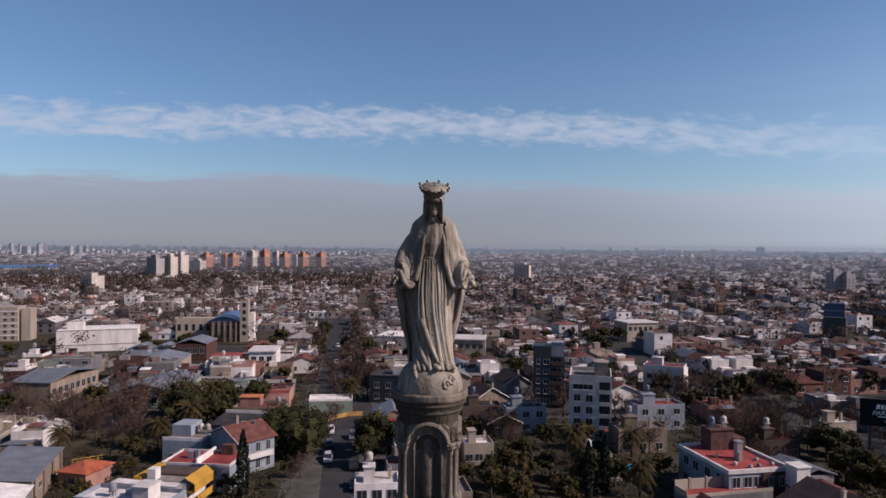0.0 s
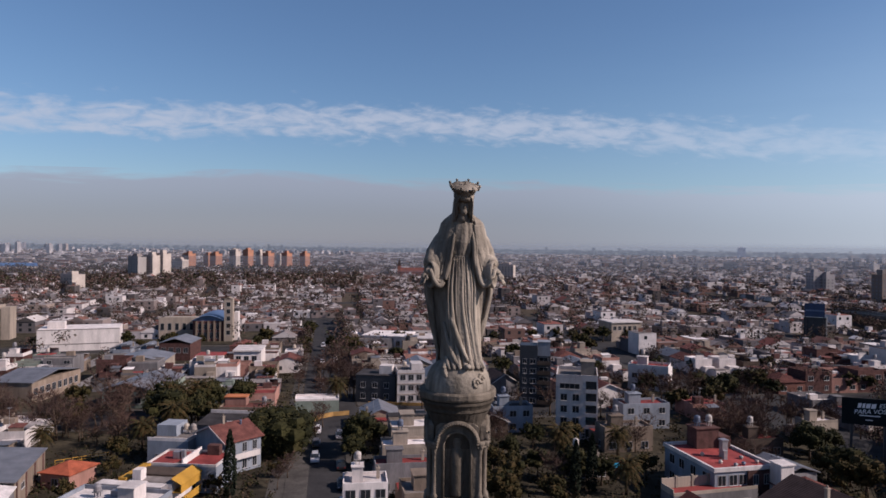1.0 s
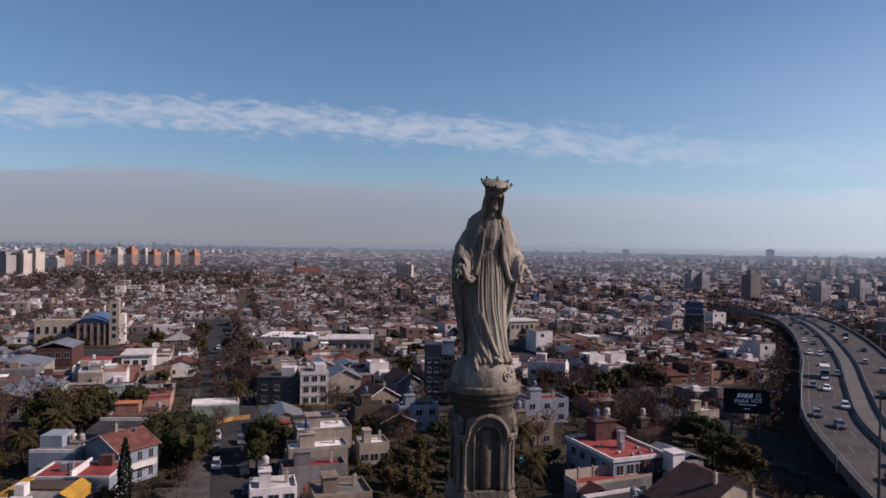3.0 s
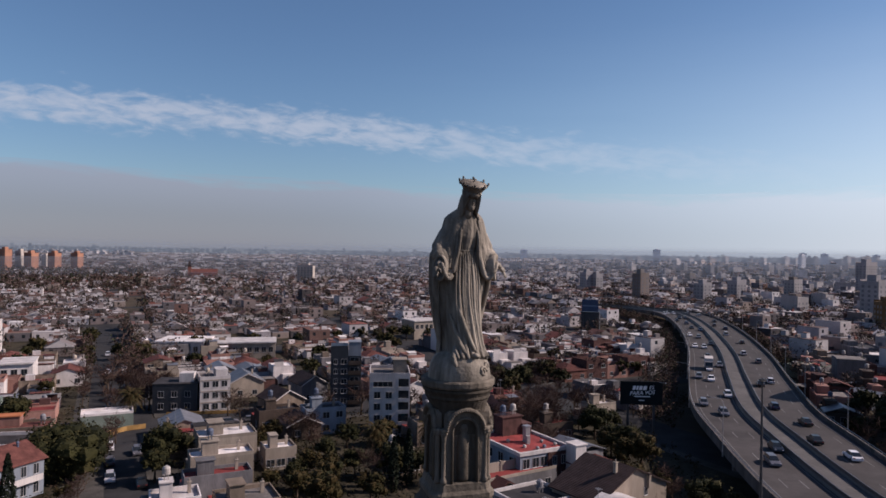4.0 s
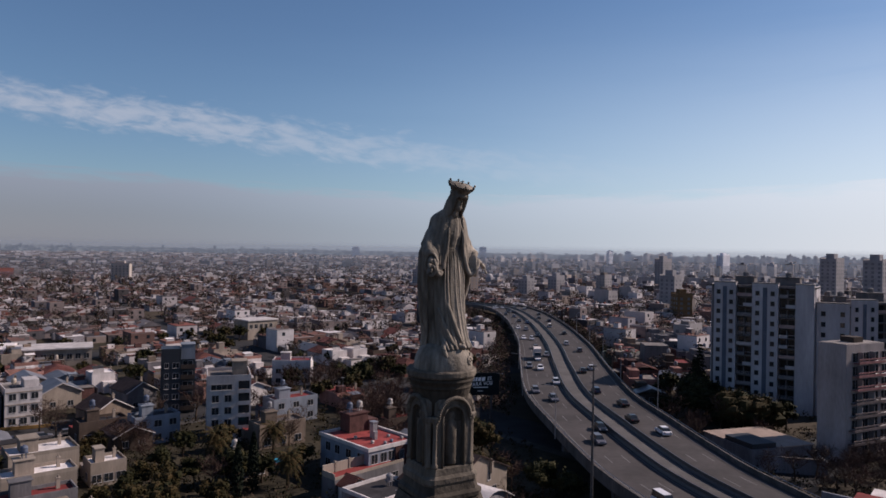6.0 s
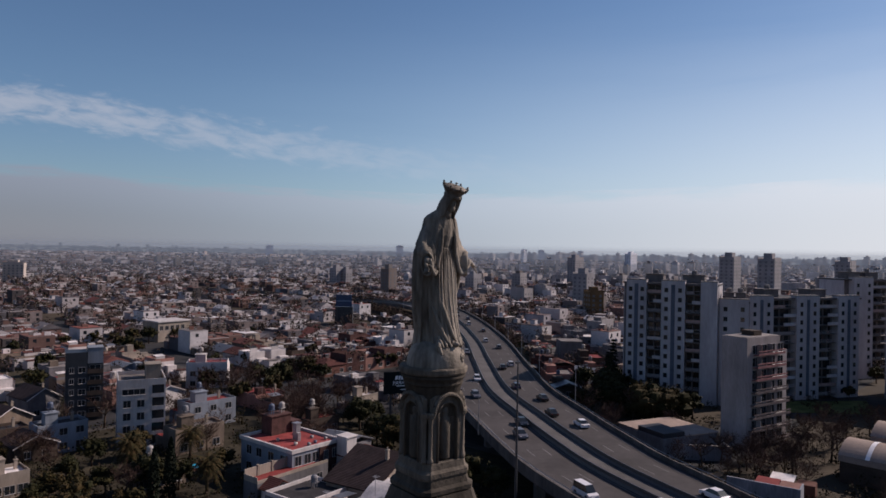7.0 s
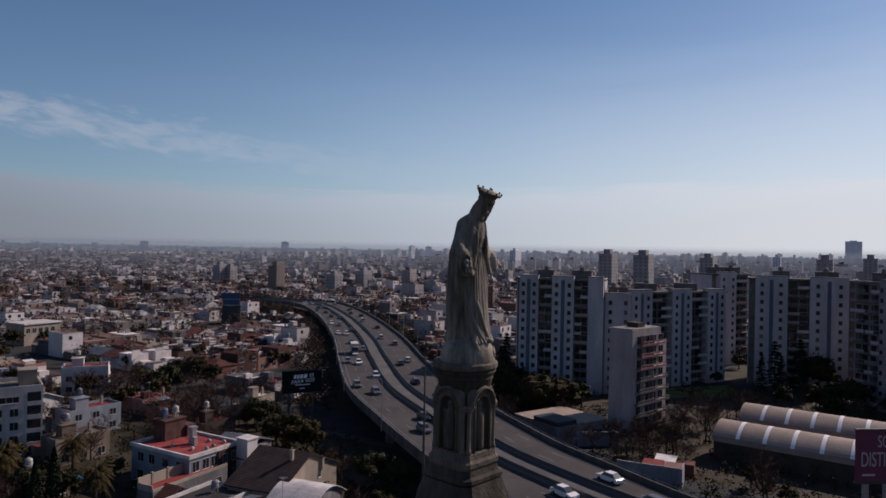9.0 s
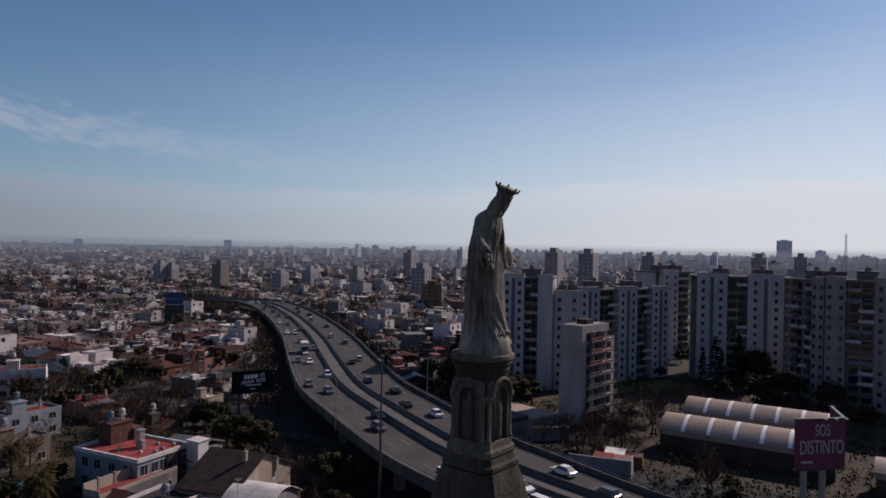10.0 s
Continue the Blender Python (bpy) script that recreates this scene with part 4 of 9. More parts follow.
def palm(seed, height, reach):
    rng = random.Random(seed)
    t = thing("palm_tree", "date palm with arching fronds in a garden", "tree")
    part("trunk", Shape().tube([(0, 0, 0), (0.1, 0, height * 0.5), (0, 0.05, height)], [0.34, 0.27, 0.30], 9), BARK, t, smooth=True)
    c = Shape()
    for k in range(46):
        a = 2.4 * k
        up = 1.25 - 1.9 * k / 46
        pts = []
        for q in range(8):
            f = q / 7
            pts.append(Vector((math.cos(a) * reach * f, math.sin(a) * reach * f, height + reach * (up * f - (0.75 + 0.2 * rng.random()) * f * f))))
        side = Vector((-math.sin(a), math.cos(a), 0))
        for q in range(7):
            for w in range(3):
                p = pts[q].lerp(pts[q + 1], w / 3)
                d = (pts[q + 1] - pts[q]).normalized()
                ln = 0.80 * math.sin(math.pi * min(1, 0.12 + 0.85 * (q + w / 3) / 7))
                for g in (-1, 1):
                    e = p + (side * g + d * 0.7 + Vector((0, 0, -0.35))) * ln
                    i = c.add([p - d * 0.09, p + d * 0.10, e])
                    c.face((i, i + 1, i + 2))
    part("crown", c, LEAF_PALM, t, "arching pinnate fronds")
    return t


class Stock:
    """Prototypes that are put down once as they are, and copied from then on."""

    def __init__(self):
        self.protos, self.used = {}, {}

    def put(self, key, make, m):
        if key not in self.protos:
            self.protos[key] = make()
            self.protos[key].matrix_basis = m
            return self.protos[key]
        return copy_thing(self.protos[key], m)


STOCK = Stock()
TREES = {
    "green1": lambda fine=1.0: leafy(11, 10.0, 5.6, LEAF_DARK, 34, 80, 0.30, label="broad dark evergreen tree with a dense crown", fine=fine),
    "green2": lambda fine=1.0: leafy(12, 7.5, 3.6, LEAF_DARK, 24, 56, 0.28, label="round dark evergreen tree between houses", fine=fine),
    "green3": lambda fine=1.0: leafy(13, 6.0, 3.0, LEAF_OLIVE, 22, 52, 0.27, name="garden_tree", label="olive green garden tree with an uneven crown", fine=fine),
    "green4": lambda fine=1.0: leafy(14, 8.0, 4.2, LEAF_OLIVE, 26, 52, 0.29, name="garden_tree", label="yellowish green street tree with an open crown", fine=fine),
    "bare1": lambda fine=1.0: bare(21, 9.0, 4.6, label="leafless brown street tree in winter", fine=fine),
    "bare2": lambda fine=1.0: bare(22, 7.0, 3.8, label="bare winter tree with fine brown twigs", fine=fine),
    "bare3": lambda fine=1.0: bare(23, 11.0, 5.4, label="tall leafless tree with spreading branches", fine=fine),
    "round": lambda fine=1.0: leafy(15, 9.4, 7.4, LEAF_DARK, 90, 90, 0.27, low=0.2, label="wide round evergreen tree with a dense dark crown", fine=fine),
    "wide": lambda fine=1.0: leafy(16, 8.2, 7.6, LEAF_OLIVE, 90, 80, 0.30, low=0.25, name="garden_tree", label="broad olive green tree with a domed crown", fine=fine),
    "cypress": lambda: cypress(31, 11.5, 1.1),
    "conifer": lambda: conifer(32, 17.0, 4.0),
    "palm": lambda: palm(33, 6.0, 3.4),
}


FAR_BARE = []
FINE_KINDS = ("green1", "green2", "green3", "green4", "bare1", "bare2", "bare3")


def tree(kind, x, y, size=1.0, turn=0.0, z=0.1):
    """Trees further off get the same shape with fewer, larger leaves; the furthest bare ones are left to the far trees."""
    if kind[:4] == "bare" and math.hypot(x, y + 10) > 228:
        FAR_BARE.append((x, y, size))
        return None
    if kind in FINE_KINDS and math.hypot(x, y + 10) > 165:
        ob = STOCK.put(kind + "_far", lambda: TREES[kind](0.45), pose(x, y, z, 0, 0, turn))
    else:
        ob = STOCK.put(kind, TREES[kind], pose(x, y, z, 0, 0, turn))
    ob.scale = (size, size, size)
    return ob

# ---- houses ----
def flat_house(rng, w, d, storeys, wall, roof, kind=""):
    h = 3.1 * storeys + 0.2
    names = {"white": "white", "cream": "cream", "grey": "grey", "beige": "beige", "brick": "red brick", "pale_blue": "pale blue", "yellow": "yellow", "green": "pale green", "brown": "brown"}
    roofs = {"white": "white", "grey": "grey", "red": "red", "dark": "dark"}
    t = thing("house", "%s %s house with a flat %s roof" % (names[wall], {1: "single-storey", 2: "two-storey", 3: "three-storey", 4: "four-storey"}[storeys], roofs[roof]), "house")
    W, R = WALLS[wall], ROOFS[roof]
    cut = rng.choice((0, 0, 0.35, 0.5)) if storeys > 1 else 0
    d2 = d * (1 - cut)
    s = Shape().box(-w / 2, 0, 0, w / 2, d2, h)
    if cut:
        s.box(-w / 2, d2, 0, w / 2, d, h - 3.1)
    part("wall", s, W, t)
    part("roof", Shape().box(-w / 2 + 0.19, 0.19, h, w / 2 - 0.19, d2 - 0.19, h + 0.06), R, t)
    part("parapet", ring_wall(-w / 2, 0, w / 2, d2, h, h + rng.choice((0.45, 0.7, 0.95)), 0.18), W, t)
    if cut:
        part("terrace", Shape().box(-w / 2 + 0.19, d2 + 0.01, h - 3.1, w / 2 - 0.19, d - 0.19, h - 3.05), ROOFS[rng.choice(("red", "grey", "white"))], t)
        part("parapet", ring_wall(-w / 2, d2 + 0.004, w / 2, d, h - 3.1, h - 2.4, 0.16), W, t)
    if rng.random() < 0.75:
        bx, by = rng.uniform(-w / 2 + 2, w / 2 - 3), rng.uniform(d2 * 0.3, d2 * 0.75)
        part("stair_head", Shape().box(bx, by, h + 0.06, bx + 2.4, by + 2.8, h + 2.5).box(bx - 0.15, by - 0.15, h + 2.5, bx + 2.55, by + 2.95, h + 2.65), W, t)
        part("water_tank", tank_mesh(), None, t, at=pose(bx + 1.2, by + 1.4, h + 2.65))
    else:
        part("water_tank", tank_mesh(), None, t, at=pose(rng.uniform(-w / 2 + 1, w / 2 - 1), d2 * 0.6, h + 0.06))
    if rng.random() < 0.6:
        part("chimney", chimney_mesh(), None, t, at=pose(rng.uniform(-w / 2 + 0.8, w / 2 - 0.8), d2 * rng.uniform(0.2, 0.9), h + 0.4))
    n = max(2, int(w / 3.4))
    for k in range(storeys):
        for q in range(n):
            x = -w / 2 + w * (q + 0.5) / n
            if k == 0 and q == 0:
                part("door", door_mesh(), None, t, at=pose(x, 0, 0.1))
            else:
                window(t, x, 0, 3.1 * k + 1.0, rng.choice((1.2, 1.5, 2.0)), 1.3)
    for q in range(2):
        window(t, w / 2, d2 * (q + 0.6) / 2.2, h - 2.1, 1.2, 1.2, "e")
    window(t, -w / 2, d2 * 0.45, h - 2.1, 1.2, 1.2, "w")
    if storeys > 1 and rng.random() < 0.6:
        b = part("balcony", Shape().box(-w / 2 + 0.3, -1.1, 3.05, w / 2 - 0.3, -0.004, 3.2), CONCRETE, t)
        s = Shape().box(-w / 2 + 0.3, -1.1, 4.05, w / 2 - 0.3, -1.04, 4.12)
        for k in range(int(w / 0.5)):
            s.box(-w / 2 + 0.35 + 0.5 * k, -1.09, 3.2, -w / 2 + 0.39 + 0.5 * k, -1.05, 4.05)
        part("railing", s, DARK_METAL, b)
    return t


def pitched_house(rng, w, d, storeys, wall, roof, style):
    h = 3.0 * storeys
    names = {"white": "white", "cream": "cream", "grey": "grey", "beige": "beige", "brick": "red brick", "brown": "brown", "pale_blue": "pale blue"}
    t = thing("house", "%s house with a %s %s roof" % (names[wall], {"tile": "terracotta tiled", "zinc": "grey sheet metal", "slate": "dark brown tiled", "red": "red"}[roof], {"gable": "gabled", "hip": "hipped"}[style]), "house")
    W, R = WALLS[wall], ROOFS[roof]
    s = Shape().box(-w / 2, 0, 0, w / 2, d * 0.62, h)
    rise = w * rng.uniform(0.2, 0.3)
    if style == "gable":
        k = s.add([(-w / 2, 0, h), (w / 2, 0, h), (0, 0, h + rise), (-w / 2, d * 0.62, h), (w / 2, d * 0.62, h), (0, d * 0.62, h + rise)])
        s.face((k, k + 1, k + 2))
        s.face((k + 4, k + 3, k + 5))
        part("wall", s, W, t)
        part("roof", Shape().gable(-w / 2, 0, w / 2, d * 0.62, h, rise), R, t)
    else:
        part("wall", s, W, t)
        part("roof", Shape().hip(-w / 2, 0, w / 2, d * 0.62, h - 0.02, rise), R, t)
    h2 = 3.0
    part("annex", Shape().box(-w / 2, d * 0.62 + 0.01, 0, w / 2 - 1.5, d, h2), W, t)
    part("annex_roof", Shape().box(-w / 2 - 0.1, d * 0.62 + 0.02, h2, w / 2 - 1.4, d + 0.1, h2 + 0.2), ROOFS[rng.choice(("grey", "red", "zinc"))], t)
    part("water_tank", tank_mesh(), None, t, at=pose(0, d * 0.8, h2 + 0.2))
    part("chimney", chimney_mesh(), None, t, at=pose(w * 0.27, d * 0.35, h + rise * 0.55))
    n = max(2, int(w / 3.2))
    for k in range(storeys):
        for q in range(n):
            x = -w / 2 + w * (q + 0.5) / n
            if k == 0 and q == 1:
                part("door", door_mesh(), None, t, at=pose(x, 0, 0.1))
            else:
                window(t, x, 0, 3.0 * k + 1.0, 1.3, 1.3)
    for side, x in (("e", w / 2), ("w", -w / 2)):
        window(t, x, d * 0.2, h - 2.0, 1.2, 1.2, side)
        window(t, x, d * 0.45, h - 2.0, 1.2, 1.2, side)
    return t


def shed_house(rng, w, d, wall):
    h = rng.uniform(4.2, 5.5)
    t = thing("workshop", "low workshop with a curved grey sheet metal roof", "workshop")
    s = Shape().box(-w / 2, 0, 0, w / 2, d, h)
    prof = [(-w / 2 + w * k / 10, h + 1.9 * math.sin(math.pi * k / 10) ** 0.8) for k in range(11)]
    k = s.add([(x, 0, z) for x, z in prof] + [(x, d, z) for x, z in prof])
    s.face([k + i for i in range(11)])
    s.face([k + 21 - i for i in range(11)])
    part("wall", s, WALLS[wall], t)
    prof = [(x * 1.02, z + 0.03) for x, z in prof] + [(x * 1.02, z + 0.12) for x, z in reversed(prof)]
    part("roof", Shape().loft([[(x, -0.3, z) for x, z in prof], [(x, d + 0.3, z) for x, z in prof]]), ROOFS["zinc"], t)
    part("gate", Shape().box(-2.2, -0.05, 0, 2.2, 0.02, 3.4).box(-2.2, -0.08, 1.6, 2.2, -0.05, 1.7), METAL, t)
    window(t, -w / 2 + 1.4, 0, 2.2, 1.6, 1.0)
    window(t, w / 2 - 1.4, 0, 2.2, 1.6, 1.0)
    return t


def lot_house(rng, w, d, wall, roof, tall, full):
    """A narrow lot as the streets have them: front house, rear rooms, shed, patio walls, tanks and chimneys."""
    second = rng.choice(("white", "cream", "grey", "beige", "brick", "cream"))
    style = {"tile": "terracotta tiled", "zinc": "sheet metal", "slate": "dark tiled", "red": "flat red", "grey": "flat grey", "white": "flat white", "dark": "flat dark"}[roof]
    t = thing("house", "%s row house with a %s roof and walled patio" % (wall.replace("_", " "), style), "house")
    W, W2 = WALLS[wall], WALLS[second]
    df, dm = rng.uniform(8, 11), rng.uniform(5.0, 8.0)
    h1 = rng.uniform(5.4, 6.2) if tall else rng.uniform(3.0, 3.7)
    s = Shape().box(-w / 2, 0, 0, w / 2, df, h1)
    if roof in ("tile", "zinc", "slate"):
        rise = rng.uniform(1.3, 2.2)
        if rng.random() < 0.5:
            k = s.add([(-w / 2, 0, h1), (w / 2, 0, h1), (0, 0, h1 + rise), (-w / 2, df, h1), (w / 2, df, h1), (0, df, h1 + rise)])
            s.face((k, k + 1, k + 2))
            s.face((k + 4, k + 3, k + 5))
            r = Shape().gable(-w / 2, 0, w / 2, df, h1, rise, 0.3)
        elif rng.random() < 0.6:
            r = Shape().hip(-w / 2, 0, w / 2, df, h1 - 0.01, rise, 0.3)
        else:
            k = s.add([(-w / 2, 0, h1), (-w / 2, df, h1), (-w / 2, df / 2, h1 + rise), (w / 2, 0, h1), (w / 2, df, h1), (w / 2, df / 2, h1 + rise)])
            s.face((k + 1, k, k + 2))
            s.face((k + 3, k + 4, k + 5))
            r = Shape().gable(-w / 2, 0, w / 2, df, h1, rise, 0.3, 0.18, "x")
        part("wall", s, W, t)
        part("roof", r, ROOFS[roof], t)
    else:
        part("wall", s, W, t)
        part("roof", Shape().box(-w / 2 + 0.16, 0.16, h1, w / 2 - 0.16, df - 0.16, h1 + 0.06), ROOFS[roof], t)
        cross = rng.uniform(0.3, 0.7) * df
        rail_h = rng.choice((0.35, 0.6, 0.9))
        part("parapet", ring_wall(-w / 2, 0, w / 2, df, h1, h1 + rail_h, 0.15), W, t)
        part("dividing_wall", Shape().box(-w / 2 + 0.16, cross, h1 + 0.05, w / 2 - 0.16, cross + 0.14, h1 + rail_h * 1.3), W, t)
        part("roof_shed", Shape().box(w * 0.08, cross + 0.6, h1 + 0.06, w * 0.34, cross + 2.2, h1 + 1.7), W2, t)
    g = rng.choice((-1, 1))
    x0, x1 = (-w / 2, w / 2 - 2.6) if g < 0 else (-w / 2 + 2.6, w / 2)
    h2 = rng.choice((2.8, 3.0, 3.2, 5.2)) if not tall else rng.choice((3.0, 3.2, 5.4))
    low = rng.uniform(0.55, 0.8) * h2 if h2 > 5 else h2 * 0.84
    part("rear_wing", Shape().box(x0, df + 0.01, 0, x1, df + dm, h2).box(x0 + 0.2, df + dm + 0.005, 0, (x0 + x1) / 2 + rng.uniform(-1, 1.5), df + dm + 2.2, low), W2 if rng.random() < 0.5 else W, t)
    part("terrace", Shape().box(x0 + 0.12, df + 0.13, h2, x1 - 0.12, df + dm - 0.12, h2 + 0.06), ROOFS[rng.choice(("red", "grey", "white", "white", "dark"))], t)
    part("parapet", ring_wall(x0, df + 0.012, x1, df + dm, h2, h2 + rng.choice((0.3, 0.7, 1.0)), 0.13), W, t)
    hs = rng.uniform(2.4, 3.3)
    y2 = d - rng.uniform(3.5, 6.0)
    wide = rng.choice((1.0, 0.55))
    part("shed", Shape().box(-w / 2, y2, 0, -w / 2 + w * wide, d, hs).box(-w / 2 + w * wide * 0.5, y2 - 1.6, 0, -w / 2 + w * wide, y2 - 0.005, hs * 0.82), W2, t)
    part("shed_roof", Shape().loft([[(-w / 2 - 0.1, y2 - 0.2, hs), (-w / 2 + w * wide + 0.1, y2 - 0.2, hs), (-w / 2 + w * wide + 0.1, d, hs + 0.35), (-w / 2 - 0.1, d, hs + 0.35)], [(-w / 2 - 0.1, y2 - 0.2, hs + 0.1), (-w / 2 + w * wide + 0.1, y2 - 0.2, hs + 0.1), (-w / 2 + w * wide + 0.1, d, hs + 0.45), (-w / 2 - 0.1, d, hs + 0.45)]]), ROOFS[rng.choice(("zinc", "tile", "grey", "dark"))], t)
    part("patio_wall", Shape().box(-w / 2, df + dm + 0.01, 0, -w / 2 + 0.15, y2 - 0.01, 2.4), WALLS["grey"], t)
    part("patio_wall", Shape().box(w / 2 - 0.15, df + 0.01 if g < 0 else df + dm + 0.01, 0, w / 2, d, 2.4), WALLS["grey"], t)
    if rng.random() < 0.45:
        bx = (x0 + x1) / 2 - 1.1
        part("stair_head", Shape().box(bx, df + 0.4, h2 + 0.06, bx + 2.1, df + 2.9, h2 + 2.3).box(bx - 0.1, df + 0.3, h2 + 2.3, bx + 2.2, df + 3.0, h2 + 2.42), W, t)
        if rng.random() < 0.45:
            part("water_tank", tank_mesh(), None, t, at=pose(bx + 1.05, df + 1.6, h2 + 2.42))
    elif rng.random() < 0.7:
        part("water_tank", tank_mesh(), None, t, at=pose((x0 + x1) / 2, df + dm * 0.6, h2 + 0.06))
    if full or rng.random() < 0.5:
        part("chimney", chimney_mesh(), None, t, at=pose(w * rng.choice((-0.36, 0.36)), df * 0.7, h1 + 0.5))
    if full:
        az = h1 + 0.1 if roof in ("tile", "zinc", "slate") else h1
        a = Shape().tube([(w * 0.2, df * 0.85, az), (w * 0.2, df * 0.85, az + 4.2)], 0.035, 5)
        for k in range(4):
            a.box(w * 0.2 - 0.5 + 0.06 * k, df * 0.85 - 0.02 + 0.25 * k - 0.4, az + 4.0, w * 0.2 + 0.5 - 0.06 * k, df * 0.85 + 0.02 + 0.25 * k - 0.4, az + 4.04)
        a.box(w * 0.2 - 0.02, df * 0.85 - 0.5, az + 3.96, w * 0.2 + 0.02, df * 0.85 + 0.5, az + 4.0)
        part("antenna", a, METAL, t)
    # roof clutter: a lean-to, a skylight box and a washing-line wall
    lx = x0 + 0.3 if g < 0 else x1 - 3.3
    part("lean_to", Shape().loft([[(lx, df + dm - 2.6, h2 + 2.0), (lx + 3.0, df + dm - 2.6, h2 + 2.0), (lx + 3.0, df + dm - 0.2, h2 + 1.7), (lx, df + dm - 0.2, h2 + 1.7)], [(lx, df + dm - 2.6, h2 + 2.08), (lx + 3.0, df + dm - 2.6, h2 + 2.08), (lx + 3.0, df + dm - 0.2, h2 + 1.78), (lx, df + dm - 0.2, h2 + 1.78)]]), ROOFS[rng.choice(("zinc", "tile", "dark", "white"))], t)
    part("lean_to_wall", Shape().box(lx + 0.1, df + dm - 0.5, h2 + 0.06, lx + 2.9, df + dm - 0.3, h2 + 1.72), W2, t)
    if full:
        part("patio_canopy", Shape().box(-w / 2 + 0.2, df + dm + 0.1, 2.3, -w / 2 + w * rng.uniform(0.4, 0.8), df + dm + rng.uniform(1.6, 2.8), 2.42), ROOFS[rng.choice(("zinc", "grey", "tile"))], t)
    for k in range(2 if tall else 1):
        for q in (-1, 0, 1) if full else (-1, 1):
            if q == 0 and k == 0:
                part("door", door_mesh(), None, t, at=pose(0, 0, 0.05))
            else:
                window(t, q * w * 0.3, 0, 1.0 + 2.9 * k, rng.choice((1.2, 1.5, 1.8)), 1.35)
    if tall and full:
        window(t, w / 2, df * 0.5, h1 - 2.0, 1.1, 1.2, "e")
        window(t, -w / 2, df * 0.5, h1 - 2.0, 1.1, 1.2, "w")
    return t


def make_kinds():
    kinds = []
    walls = ("white", "cream", "pink", "grey", "white", "brick", "terracotta", "beige", "white", "grey", "pale_blue", "cream", "brown", "white", "green", "pink", "brown", "white", "beige", "cream", "grey", "white")
    roofs = ("white", "tile", "red", "grey", "white", "tile", "grey", "zinc", "tile", "dark", "white", "red", "tile", "zinc", "grey", "slate", "grey", "white", "tile", "white", "tile", "red")
    for k, (wall, roof) in enumerate(zip(walls, roofs)):
        f = lambda k=k, wall=wall, roof=roof: lot_house(random.Random(500 + k), 8.7, 24.0, wall, roof, k % 4 == 1, True)
        kinds.append(("near%d" % k, f, 8.7, 24.0))
    for k, (style, wall, roof, n) in enumerate((("flat", "white", "grey", 2), ("flat", "cream", "grey", 2), ("flat", "beige", "red", 2), ("shed", "grey", "", 1), ("hip", "cream", "tile", 1), ("gable", "grey", "zinc", 1))):
        rng = random.Random(100 + k)
        if style == "flat":
            f = lambda rng=rng, n=n, wall=wall, roof=roof: flat_house(rng, 10.4, 20.0, n, wall, roof)
            kinds.append(("big%d" % k, f, 10.4, 20.0))
        elif style == "shed":
            f = lambda rng=rng, wall=wall: shed_house(rng, 13.0, 22.0, wall)
            kinds.append(("big%d" % k, f, 13.0, 22.0))
        else:
            f = lambda rng=rng, n=n, wall=wall, roof=roof, style=style: pitched_house(rng, 10.4, 20.0, n, wall, roof, style)
            kinds.append(("big%d" % k, f, 10.4, 20.0))
    return kinds


def make_light_kinds():
    kinds = []
    walls = ("white", "cream", "pink", "beige", "white", "brick", "terracotta", "grey", "white", "pale_blue", "grey", "white", "green", "cream", "brown", "beige")
    roofs = ("grey", "white", "dark", "red", "grey", "grey", "tile", "white", "tile", "zinc", "grey", "dark", "red", "zinc", "grey", "tile")
    for k, (wall, roof) in enumerate(zip(walls, roofs)):
        f = lambda k=k, wall=wall, roof=roof: lot_house(random.Random(700 + k), 8.7, 24.0, wall, roof, k % 5 == 0, False)
        kinds.append(("light%d" % k, f, 8.7, 24.0))
    return kinds


# places kept free of street houses: x, y, radius
FREE = [(33, 141, 11), (29, 172, 10), (52, 108, 19), (57, 86, 15), (-38, 118, 14), (-44, 97, 10), (-27, 118, 9), (-95, 292, 26), (-135, 262, 24), (-183, 285, 16), (30, 110, 22), (148, 65, 22), (170, 101, 24),
        (205, 78, 30), (232, 48, 28), (214, 14, 26), (136, 18, 34), (100, 8, 16), (126, 73, 18), (110, 42, 14), (-70, 150, 20), (92, 300, 14), (194, 325, 14), (0, 0, 40), (-72, 180, 14), (52, 152, 11), (68, 196, 13), (-9, 92, 11), (10, 285, 24), (90, 122, 10), (-4, 168, 9), (60, 120, 12), (200, 40, 30), (170, 30, 30), (-62, 112, 11), (-78, 118, 10), (4, 110, 9), (7, 152, 6), (20, 104, 8), (76, 120, 12), (70, 130, 9), (87, 138, 6),
        (-103, 180, 13), (-78, 175, 14), (-92, 213, 12), (-91, 244, 10), (-73, 220, 8), (-61, 228, 8), (-66, 104, 12), (-72, 90, 14), (-48, 94, 14), (-49, 121, 9), (-42, 150, 9), (-43, 139, 9), (-2, 176, 10), (-14, 176, 9), (-28, 164, 8), (-3, 130, 11), (-3, 118, 9), (0, 96, 9), (184, 153, 8), (13, 167, 8), (22, 182, 8), (4, 192, 8), (14, 145, 8), (48, 174, 8)]


def is_free(x, y, r=0.0):
    if hwy_distance(x, y) < 25 + r:
        return False
    for fx, fy, fr in FREE:
        if (x - fx) ** 2 + (y - fy) ** 2 < (fr + r) ** 2:
            return False
    return True


